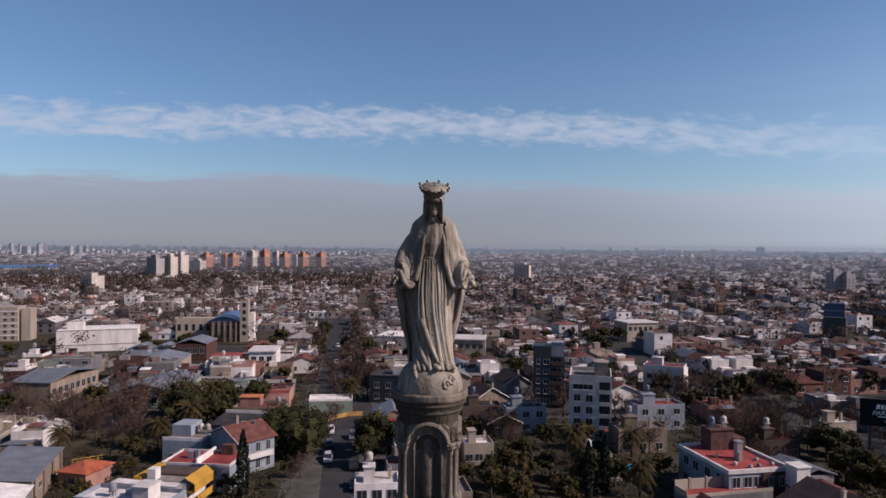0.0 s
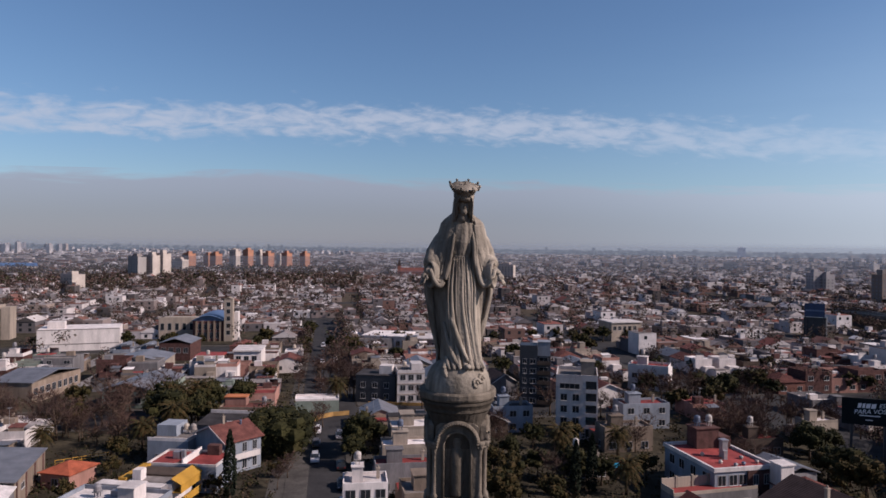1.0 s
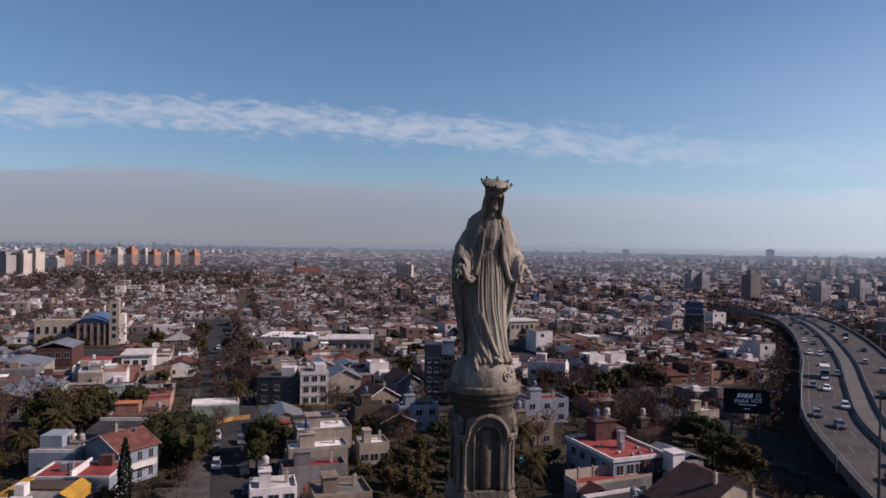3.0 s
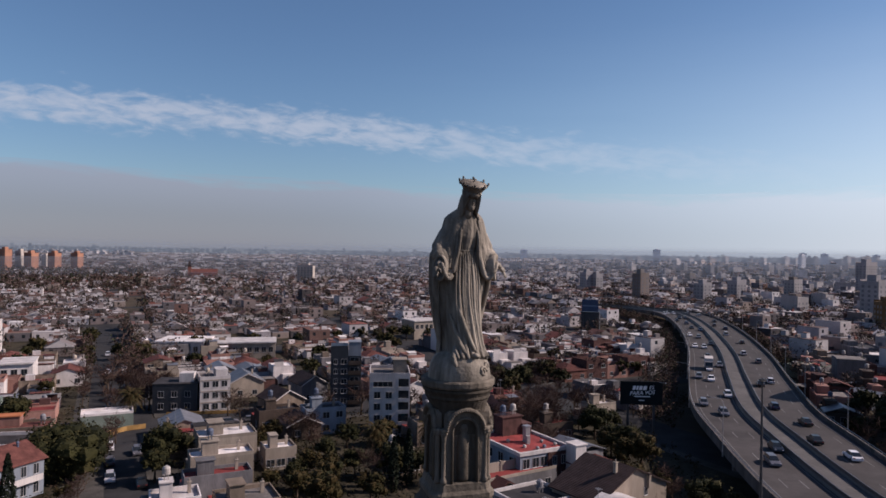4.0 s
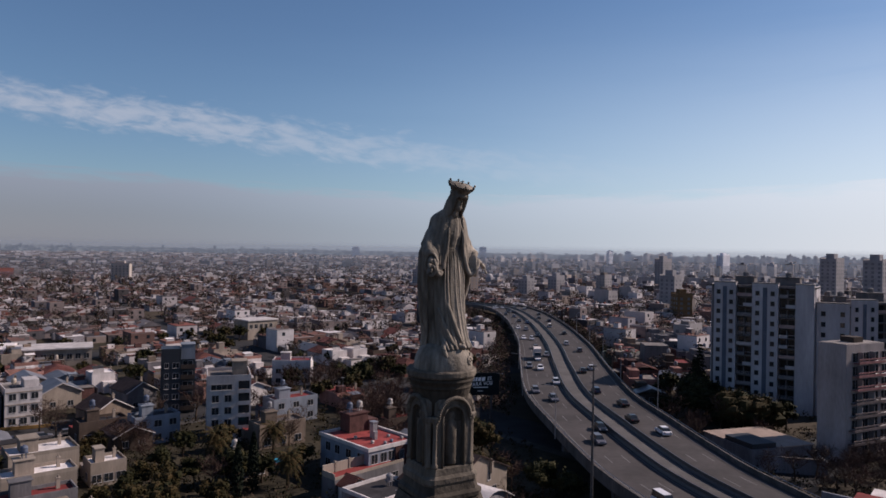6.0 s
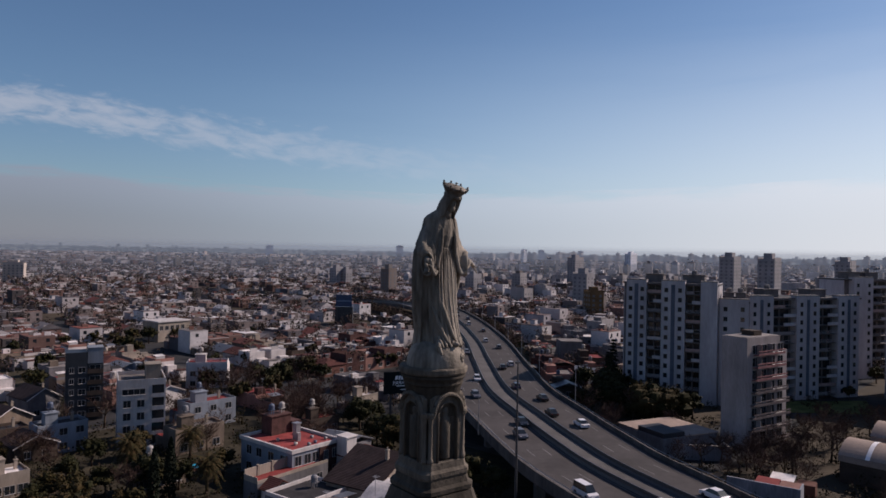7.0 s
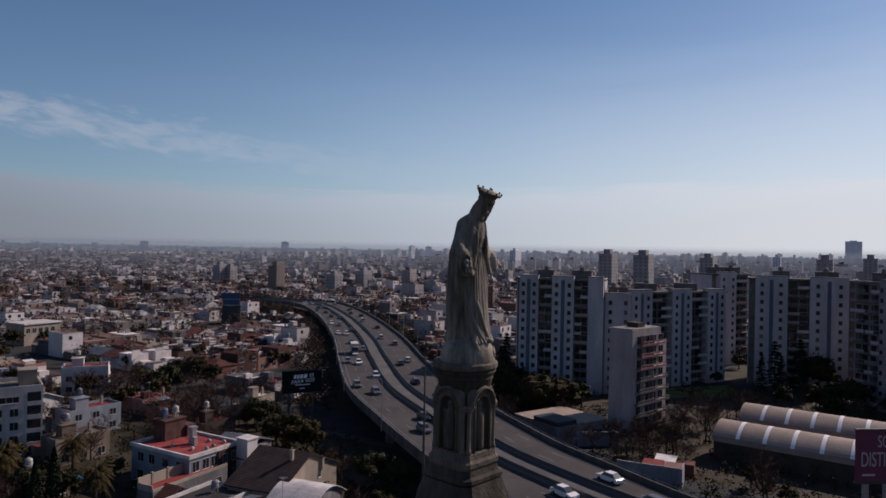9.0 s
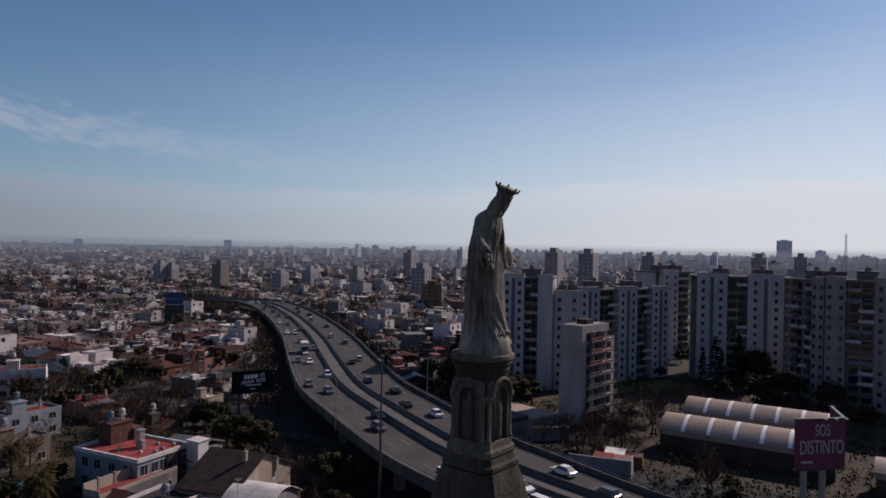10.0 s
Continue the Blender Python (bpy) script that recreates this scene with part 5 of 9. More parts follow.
NEAR, LIGHT = make_kinds(), make_light_kinds()
rng_city = random.Random(7)
yards = []
for u, v, r, a in BLOCKS:
    if r > 400:
        continue
    size = PITCH - STREET
    for row in range(4):
        p = 0.0
        while p < size - 8:
            dv = v + (0.3, 49.2, 49.6, size - 0.3)[row]
            back = row in (1, 3)
            rr, aa = polar(*uv(u + p + 5, dv + (-12 if back else 12)))
            kinds = NEAR if rr < 200 else LIGHT
            key, make, w, d = kinds[rng_city.randrange(len(kinds) if rr > 135 else 22)] if rr < 200 else kinds[rng_city.randrange(len(kinds))]
            if p + w > size:
                break
            x, y = uv(u + p + w / 2, dv)
            cx, cy = uv(u + p + w / 2, dv + (-d / 2 if back else d / 2))
            rr, aa = polar(cx, cy)
            east = cx > 60 and hwy_distance(cx, cy) > 25 and aa > 45
            ok = -41 < aa < 98 and 52 < rr < 292 and is_free(cx, cy, 3) and not (east and rr < 190)
            if ok and rng_city.random() < (0.95 if row in (0, 3) else 0.86):
                STOCK.put(key, make, pose(x, y, 0.15, 0, 0, math.degrees(THETA) + (180 if back else 0)))
                if rng_city.random() < (0.42 if aa > 5 else 0.3):
                    yards.append((*uv(u + p + w / 2 + 2.6, dv + (-16.5 if back else 16.5)), rr, 0.55))
            elif ok:
                yards.append((cx, cy, rr, 0.9))
            p += w + rng_city.choice((0.02, 0.02, 0.02, 0.8))
for x, y, rr, size in yards:
    kind = rng_city.choice(("green2", "green3", "bare1", "bare2", "bare3", "green4", "green1", "green2"))
    tree(kind, x, y, size * rng_city.uniform(0.8, 1.15), rng_city.uniform(0, 360), 0.15)

# ---- buildings of their own kind ----
def facing(p0, p1):
    """The pose whose x runs from p0 to p1 along a facade, and whose -y looks out of it."""
    return pose(p0[0], p0[1], 0, 0, 0, math.degrees(math.atan2(p1[1] - p0[1], p1[0] - p0[0])))


def lettering(text, size, parent, material, at, label="", slant=None):
    cu = bpy.data.curves.new("lettering", "FONT")
    cu.body, cu.size, cu.align_x, cu.align_y, cu.extrude = text, size, "CENTER", "CENTER", 0.02
    tmp = bpy.data.objects.new("lettering", cu)
    scene.collection.objects.link(tmp)
    me = bpy.data.meshes.new_from_object(tmp.evaluated_get(bpy.context.evaluated_depsgraph_get()))
    bpy.data.objects.remove(tmp)
    if slant:
        me.transform(slant)
    me.materials.clear()
    me.materials.append(material)
    return part("lettering", me, None, parent, label, at=at @ pose(0, 0, 0, 90, 0, 0))


# white apartment block
DULL_WHITE = mat("dull_white_render", (0.43, 0.42, 0.41), 0.85, 0.5, 0.22, streak=True)
t = thing("apartment_block", "white six-storey apartment block with square windows", "building", at=facing((28.3, 138.8), (37.1, 136.8)))
part("wall", Shape().box(0, 0, 0, 9.1, 11, 13.6), DULL_WHITE, t)
part("parapet", ring_wall(0, 0, 9.1, 11, 13.6, 14.4), DULL_WHITE, t)
part("roof", Shape().box(0.2, 0.2, 13.6, 8.9, 10.8, 13.66), ROOFS["grey"], t)
part("roof_room", Shape().box(5.4, 4, 13.66, 8.4, 8, 16.6).box(5.2, 3.8, 16.6, 8.6, 8.2, 16.8), WALLS["cream"], t)
for k in range(5):
    z = 0.9 + 2.6 * k
    if k < 4:
        window(t, 1.75, 0, z, 1.5, 1.5)
        window(t, 4.35, 0, z, 1.5, 1.5)
    else:
        window(t, 3.0, 0, z, 4.4, 1.2, mullions=3)
    # flush dark sheet, painted in place of the shade inside a balcony recess
    part("loggia", Shape().box(6.5, -0.03, z - 0.1, 8.8, 0.02, z + 1.8), GLASS, t, "flat dark sheet for a loggia's shade")
    part("balcony", Shape().box(6.5, -0.5, z - 0.75, 8.8, 0, z - 0.6).box(6.5, -0.5, z - 0.6, 8.8, -0.42, z + 0.1), DULL_WHITE, t)
for k in range(5):
    window(t, 9.1, 4, 0.9 + 2.6 * k, 1.4, 1.4, "e")
    window(t, 0, 8, 0.9 + 2.6 * k, 1.2, 1.2, "w")

# dark clad tower; its white top has bluish shade put into the colour
t = thing("apartment_block", "dark grey apartment tower with a bluish lift shaft", "building", at=facing((24.4, 169.5), (32.4, 168.1)))
part("wall", Shape().box(0, 0, 0, 4.6, 6, 16.4), WALLS["dark"], t)
part("side_wing", Shape().box(4.61, 0.8, 0, 8.1, 6, 13.6), WALLS["dark"], t)
part("lift_shaft", Shape().box(4.7, 0.5, 13.61, 8.0, 5, 17.2).box(4.6, 0.4, 17.2, 8.1, 5.1, 17.4), WALLS["pale_blue"], t, "white lift shaft with bluish shade put into its colour")
for k in range(5):
    z = 1.2 + 2.6 * k
    part("balcony", Shape().box(4.7, -0.2, z - 0.3, 8.0, 0.78, z - 0.15).box(4.7, -0.2, z - 0.15, 8.0, -0.12, z + 0.75), WALLS["brown"], t)
    window(t, 1.3, 0, z, 1.0, 1.3)
    window(t, 3.5, 0, z, 1.6, 1.3)
    window(t, 6.3, 0.8, z, 2.4, 1.6)

# large house with a red roof terrace and a brick stair tower
t = thing("house", "large white house with a flat red roof and brick stair tower", "house", at=facing((46.3, 97.2), (57.2, 99.4)))
# white walls, with their bluish shade put into a pale blue colour
part("wall", Shape().box(0, 0, 0, 11.0, 15, 6.4), WALLS["pale_blue"], t)
part("roof", Shape().box(0.3, 0.3, 6.4, 10.7, 14.7, 6.5), ROOFS["red"], t, "bright red roof membrane")
part("parapet", ring_wall(-0.25, -0.25, 11.25, 15.25, 6.3, 6.95, 0.45), WALLS["white"], t, "white painted roof edge")
part("stair_tower", Shape().box(4.2, 11.5, 6.5, 8.6, 14.6, 10.0).box(4.0, 11.3, 10.0, 8.8, 14.8, 10.2), WALLS["brick"], t, "dark red brick stair tower")
part("side_block", Shape().box(8.61, 11.0, 6.5, 10.7, 14.5, 8.6), WALLS["brick"], t)
for x in (5.2, 7.6):
    part("water_tank", tank_mesh(), None, t, at=pose(x, 13, 10.2))
part("chimney", Shape().box(5.6, 6.0, 6.5, 6.6, 7.0, 9.4).box(5.45, 5.85, 9.4, 6.75, 7.15, 9.6).box(5.2, 5.0, 6.5, 5.9, 5.6, 8.0), METAL, t, "grey roof vents")
for x, y in ((3.5, 3.5), (6.8, 2.0), (8.5, 5.0), (3.0, 8.0), (8.2, 9.5), (5.0, 1.6), (9.6, 2.4)):
    part("roof_vent", Shape().lathe([(0.28, 6.5), (0.28, 6.75), (0.40, 6.8), (0.22, 7.05)], 10, x, y), PLASTIC, t)
part("brick_front", Shape().box(6.0, -0.3, 0, 11.0, -0.02, 6.2), WALLS["brick"], t)
for k in range(2):
    for x in (1.3, 3.4, 5.2):
        window(t, x, 0, 0.9 + 3.1 * k, 1.5, 1.7)
    for y in (2.5, 6, 9.5, 12.5):
        window(t, 0, y, 0.9 + 3.1 * k, 1.6, 1.6, "w")
    for x in (7.4, 9.4):
        window(t, x, -0.3, 0.9 + 3.1 * k, 1.0, 1.6)
part("porch", Shape().box(10.0, -3.0, 0, 12.4, -0.31, 7.6).box(9.8, -3.2, 7.6, 12.6, -0.2, 7.8), WALLS["white"], t)

# red terrace in front of it
t = thing("house", "low house with a red roof terrace and pale parapet", "house", at=facing((38.2, 93.2), (53.5, 97.0)))
part("wall", Shape().box(0, 0, 0, 15.5, 3.6, 3.8), WALLS["grey"], t)
part("terrace", Shape().box(0.2, 0.2, 3.8, 15.3, 3.5, 3.88), ROOFS["red"], t, "red tiled terrace")
part("parapet", Shape().box(0, 3.3, 3.88, 15.5, 3.55, 5.5).box(0, 0, 3.8, 15.5, 0.15, 4.3).box(-0.01, 0.15, 3.8, 0.15, 3.3, 4.8), WALLS["cream"], t)
for x in (2.5, 5.5, 8.5, 11.5):
    part("pillar", Shape().box(x, 3.2, 3.88, x + 0.4, 3.65, 5.7), WALLS["cream"], t)
for x in (2, 5, 8, 11, 13.5):
    window(t, x, 0, 1.0, 1.4, 1.5)
part("gable_roof", Shape().gable(0.6, -2.8, 4.6, -0.05, 3.2, 1.2), ROOFS["tile"], t)
part("gable_wall", Shape().box(0.7, -2.7, 0, 4.5, -0.02, 3.15), WALLS["white"], t)

# dark tiled gabled house with a pale gable
t = thing("house", "gabled house with dark brown tiles and pale gable wall", "house", at=facing((50.2, 77.8), (67.0, 83.6)))
s = Shape().box(0, 0, 0, 17, 9.5, 4.6)
k = s.add([(0, 0, 4.6), (17, 0, 4.6), (8.5, 0, 8.3), (0, 9.5, 4.6), (17, 9.5, 4.6), (8.5, 9.5, 8.3)])
s.face((k, k + 1, k + 2))
s.face((k + 4, k + 3, k + 5))
part("wall", s, WALLS["cream"], t)
part("roof", Shape().gable(0, 0, 17, 9.5, 4.6, 3.7, 0.5, 0.22), ROOFS["slate"], t)
part("chimney", chimney_mesh(), None, t, at=pose(6.4, 2.0, 8.0))
part("chimney", chimney_mesh(), None, t, at=pose(12.0, -0.2, 5.5))
window(t, 11.5, 0, 3.6, 0.9, 1.2)
for x in (3, 6, 9.5, 13):
    window(t, x, 0, 1.0, 1.5, 1.4)

# pale barrel roof before it
t = thing("workshop", "low building with a pale curved sheet metal roof", "workshop", at=facing((50.5, 70.5), (60.5, 74.0)))
prof = [(9.8 * k / 12, 3.6 + 2.0 * math.sin(math.pi * k / 12)) for k in range(13)]
s = Shape().box(0, 0, 0, 9.8, 7.5, 3.6)
k = s.add([(x, 0, z) for x, z in prof] + [(x, 7.5, z) for x, z in prof])
s.face([k + i for i in range(13)])
s.face([k + 25 - i for i in range(13)])
part("wall", s, WALLS["grey"], t)
rp = [(x * 1.03 - 0.15, z + 0.02) for x, z in prof] + [(x * 1.03 - 0.15, z + 0.14) for x, z in reversed(prof)]
part("roof", Shape().loft([[(x, -0.5, z) for x, z in rp], [(x, 8.0, z) for x, z in rp]]), ROOFS["white"], t)
t = thing("house", "flat-roofed grey house with white roof edges", "house", at=facing((39.5, 80.5), (49.5, 83.0)))
part("wall", Shape().box(0, 0, 0, 10.0, 8.5, 3.6), WALLS["grey"], t)
part("roof", Shape().box(0.3, 0.3, 3.6, 9.7, 8.2, 3.68), ROOFS["dark"], t)
part("parapet", ring_wall(0, 0, 10.0, 8.5, 3.6, 4.2, 0.3), WALLS["white"], t)
part("water_tank", tank_mesh(), None, t, at=pose(7, 5, 3.68))
t = thing("house", "low hipped house with terracotta tiles", "house", at=facing((58.5, 92.0), (65.0, 94.0)))
part("wall", Shape().box(0, 0, 0, 6.8, 7.0, 4.0), WALLS["white"], t)
part("roof", Shape().hip(0, 0, 6.8, 7.0, 4.0, 2.0), ROOFS["tile"], t)
window(t, 3.4, 0, 1.2, 1.4, 1.3)
t = thing("house", "grey house with a sloping metal roof", "house", at=facing((59.5, 101.0), (66.5, 103.0)))
part("wall", Shape().box(0, 0, 0, 7.2, 8.0, 4.6), WALLS["grey"], t)
part("roof", Shape().gable(0, 0, 7.2, 8.0, 4.6, 1.1), ROOFS["zinc"], t)

# white house with terracotta roof by the street, and the annex with red terraces
t = thing("house", "white two-storey house with a terracotta gabled roof", "house", at=facing((-44.3, 119.3), (-36.8, 112.7)))
W_, D_ = 10.0, 7.6
s = Shape().box(0, 0, 0, W_, D_, 6.2)
k = s.add([(0, 0, 6.2), (W_, 0, 6.2), (W_ / 2, 0, 8.3), (0, D_, 6.2), (W_, D_, 6.2), (W_ / 2, D_, 8.3)])
s.face((k, k + 1, k + 2))
s.face((k + 4, k + 3, k + 5))
# pale blue here paints the shade on a white gable house
part("wall", s, WALLS["pale_blue"], t)
part("roof", Shape().gable(0, 0, W_, D_, 6.2, 2.1, 0.45, 0.2), ROOFS["tile"], t)
part("verge", Shape().loft([[(-0.45, y, 6.24), (W_ / 2, y, 8.55), (W_ + 0.45, y, 6.24), (W_ + 0.45, y, 6.0), (W_ / 2, y, 8.27), (-0.45, y, 6.0)] for y in (-0.56, -0.46)]), WALLS["white"], t, "white painted roof edge")
part("chimney", chimney_mesh(), None, t, at=pose(W_ * 0.5, 2.6, 8.6))
part("roof_vent", Shape().lathe([(0.2, 7.6), (0.2, 8.6), (0.3, 8.65), (0.1, 8.9)], 8, W_ * 0.62, 5.6), PLASTIC, t)
for y in (1.6, 4.0, 6.2):
    window(t, W_, y, 3.9, 1.0, 1.7, "e")
    window(t, W_, y, 0.8, 1.0, 1.7, "e")
for x in (2.2, 6.6):
    window(t, x, 0, 1.0, 1.3, 1.4)
part("balcony", Shape().box(W_ + 0.02, 0.6, 2.9, W_ + 1.0, 6.8, 3.05).box(W_ + 0.92, 0.6, 3.05, W_ + 1.0, 6.8, 3.95), WALLS["white"], t)
t = thing("house", "pale grey house with stepped blank walls and water tanks", "house", at=facing((-53.2, 118.5), (-45.0, 117.5)))
part("wall", Shape().box(0, 0, 0, 8.0, 8.0, 5.0).box(0.3, 3.0, 5.0, 4.2, 7.6, 7.2), WALLS["pale_blue"], t)
part("roof", Shape().box(0.2, 0.2, 5.0, 7.8, 2.9, 5.08).box(4.3, 3.0, 5.0, 7.8, 7.8, 5.08), ROOFS["grey"], t)
part("parapet", Shape().box(0, 0, 5.0, 8.0, 0.18, 5.6), WALLS["white"], t)
part("parapet", Shape().box(7.82, 0.19, 5.0, 8.0, 8.0, 5.6), WALLS["white"], t)
for x in (5.2, 6.6):
    part("water_tank", tank_mesh(), None, t, at=pose(x, 5.2, 5.08))
window(t, 2.2, 0, 1.2, 1.3, 1.3)
t = thing("house", "white house with two red roof terraces", "house", at=facing((-48.0, 105.2), (-35.9, 104.0)))
# the white walls' cool shade is in this pale blue colour
part("wall", Shape().box(0, 0, 0, 12.2, 8.0, 4.6), WALLS["pale_blue"], t)
for x0, x1 in ((0.25, 6.0), (6.5, 11.95)):
    part("terrace", Shape().box(x0, 0.25, 4.6, x1, 7.8, 4.68), ROOFS["red"], t, "red terrace floor")
part("parapet", ring_wall(0, 0, 12.2, 8.0, 4.6, 5.0, 0.22), WALLS["white"], t)
part("partition", Shape().box(6.1, 0.22, 4.6, 6.4, 7.78, 5.7), WALLS["white"], t)
part("air_unit", Shape().box(3.0, 3.4, 4.68, 4.2, 4.4, 5.9).box(3.2, 3.36, 4.9, 4.0, 3.4, 5.7).box(4.5, 3.4, 4.68, 5.1, 4.2, 6.2), METAL, t)
part("red_shed", Shape().box(8.0, 6.2, 4.68, 10.2, 7.6, 6.4), WALLS["brick"], t)
for x in (8, 10.5):
    window(t, x, 0, 1.0, 1.4, 1.6)
for y in (2.0, 5.5):
    window(t, 12.2, y, 1.6, 1.3, 1.5, "e")
t = thing("house", "white house with yellow painted balconies", "house", at=facing((-48.2, 97.2), (-40.4, 96.2)))
part("wall", Shape().box(0, 0, 0, 7.9, 7.0, 4.4), WALLS["white"], t)
part("roof", Shape().box(-0.1, 3.2, 4.4, 8.0, 7.1, 4.75), WALLS["brown"], t, "dark brown canopy roof")
part("terrace", Shape().box(0.2, 0.2, 4.4, 7.7, 3.19, 4.46), ROOFS["grey"], t)
for z in (1.0, 3.0):
    part("balcony", Shape().box(7.92, 0.1, z, 9.4, 7.0, z + 0.15).box(9.25, 0.1, z + 0.15, 9.4, 7.0, z + 1.15), WALLS["yellow"], t, "bright yellow balcony front")
part("awning", Shape().loft([[(7.8, y, 5.2), (9.5, y, 4.3), (9.5, y, 4.42), (7.8, y, 5.32)] for y in (-0.1, 7.2)]), WALLS["yellow"], t, "yellow sloping roof edge")
part("yellow_wall", Shape().box(-1.3, 0.5, 0, -0.02, 8.0, 4.9), WALLS["yellow"], t, "yellow painted side wall")
part("roof_room", Shape().box(1.0, 0.6, 4.46, 2.4, 2.2, 6.2), WALLS["white"], t)
window(t, 2.5, 0, 1.2, 1.5, 1.4)
window(t, 5.5, 0, 1.2, 1.5, 1.4)
t = thing("house", "pale grey flat-roofed house with stepped white parapets", "house", at=facing((-55.2, 90.5), (-40.6, 88.0)))
part("wall", Shape().box(0, 0, 0, 14.8, 6.2, 3.6).box(1.5, 6.21, 0, 13.0, 8.6, 4.4), WALLS["grey"], t)
part("roof", Shape().box(0.2, 0.2, 3.6, 14.6, 6.0, 3.66).box(1.7, 6.4, 4.4, 12.8, 8.4, 4.46), ROOFS["white"], t)
part("parapet", ring_wall(0, 0, 14.8, 6.2, 3.6, 4.3, 0.2), WALLS["pale_blue"], t)
part("stair_head", Shape().box(9.0, 1.2, 3.66, 11.6, 4.4, 5.9).box(8.85, 1.05, 5.9, 11.75, 4.55, 6.05), WALLS["white"], t)
part("water_tank", tank_mesh(), None, t, at=pose(4.5, 3.0, 3.66))
part("air_unit", Shape().box(6.3, 3.5, 3.66, 7.4, 4.3, 4.6), METAL, t)
window(t, 3.0, 0, 1.1, 1.4, 1.3)
window(t, 12.8, 0, 1.1, 1.4, 1.3)
t = thing("warehouse", "long shed with a weathered beige side wall and zinc roof", "warehouse", at=facing((-64.6, 95.8), (-69.6, 113.6)))
s = Shape().box(0, 0, 0, 18.5, 8.5, 4.7)
part("wall", s, WALLS["beige"], t)
part("roof", Shape().loft([[(-0.3, -0.3, z + 4.72), (18.8, -0.3, z + 4.72), (18.8, 8.8, z + 5.6), (-0.3, 8.8, z + 5.6)] for z in (0, 0.14)]), ROOFS["zinc"], t)
for k in range(4):
    part("pilaster", Shape().box(1.0 + 5.2 * k, -0.12, 0, 1.5 + 5.2 * k, -0.005, 4.68), WALLS["brick"], t)
window(t, 4.5, 0, 2.4, 1.8, 1.0)
t = thing("warehouse", "low workshop with a pale sheet metal roof", "warehouse", at=facing((-59.2, 79.5), (-64.2, 95.2)))
part("wall", Shape().box(0, 0, 0, 16.4, 11.0, 4.2), WALLS["grey"], t)
part("roof", Shape().gable(0, 0, 16.4, 11.0, 4.2, 1.0, 0.3, 0.14, "x"), ROOFS["white"], t)
t = thing("house", "small house with a bright terracotta hipped roof", "house", at=facing((-66.3, 106.2), (-60.8, 104.8)))
part("wall", Shape().box(0, 0, 0, 5.7, 6.5, 2.8), WALLS["pink"], t)
part("roof", Shape().hip(0, 0, 5.7, 6.5, 2.8, 1.4), mat("bright_terracotta", (0.30, 0.085, 0.045), 0.85, 0.8, 0.3), t, "bright orange red tiles")
window(t, 2.8, 0, 0.9, 1.3, 1.2)
t = thing("railing", "pale painted railing along a garden walk", "railing", at=facing((-70.5, 118.5), (-63.0, 124.0)))
part("rail", Shape().box(0, 0, 1.0, 9.3, 0.08, 1.1).box(0, 0, 0.5, 9.3, 0.06, 0.57), WALLS["yellow"], t)
for k in range(7):
    part("post", Shape().box(1.5 * k, 0, 0.1, 1.5 * k + 0.09, 0.09, 1.15), WALLS["yellow"], t)
t = thing("house", "low house with orange and pink walls and roof terraces", "house", at=facing((-48.6, 147.2), (-37.0, 147.4)))
part("wall", Shape().box(0, 0, 0, 11.6, 7.0, 4.0).box(0.5, 4.0, 4.0, 5.4, 7.0, 6.0), WALLS["pink"], t)
part("roof", Shape().box(5.6, 0.2, 4.0, 11.4, 6.8, 4.08).box(0.2, 0.2, 4.0, 5.4, 3.9, 4.08), ROOFS["tile"], t)
part("roof", Shape().box(0.3, 3.8, 6.0, 5.6, 7.2, 6.2), mat("orange_membrane", (0.42, 0.16, 0.07), 0.8, 0.5, 0.25), t, "orange roof membrane")
part("parapet", ring_wall(0, 0, 11.6, 7.0, 4.0, 4.6, 0.18), WALLS["beige"], t)
part("water_tank", tank_mesh(), None, t, at=pose(9.5, 5, 4.08))
window(t, 2.5, 0, 1.0, 1.4, 1.3)
window(t, 8.5, 0, 1.0, 1.4, 1.3)
t = thing("house", "long low grey roofs with white parapets in gardens", "house", at=facing((-50.0, 136.0), (-36.5, 134.5)))
part("wall", Shape().box(0, 0, 0, 13.6, 7.5, 3.4), WALLS["grey"], t)
part("roof", Shape().loft([[(-0.2, -0.2, z + 3.4), (13.8, -0.2, z + 3.4), (13.8, 7.7, z + 4.1), (-0.2, 7.7, z + 4.1)] for z in (0, 0.12)]), ROOFS["dark"], t)
part("parapet", Shape().box(7.0, -0.1, 3.6, 13.8, 0.12, 4.5), WALLS["white"], t)
part("back_wall", Shape().box(0.0, 7.75, 3.4, 13.6, 7.95, 4.9), WALLS["white"], t)
window(t, 4, 0, 1.0, 1.5, 1.3)

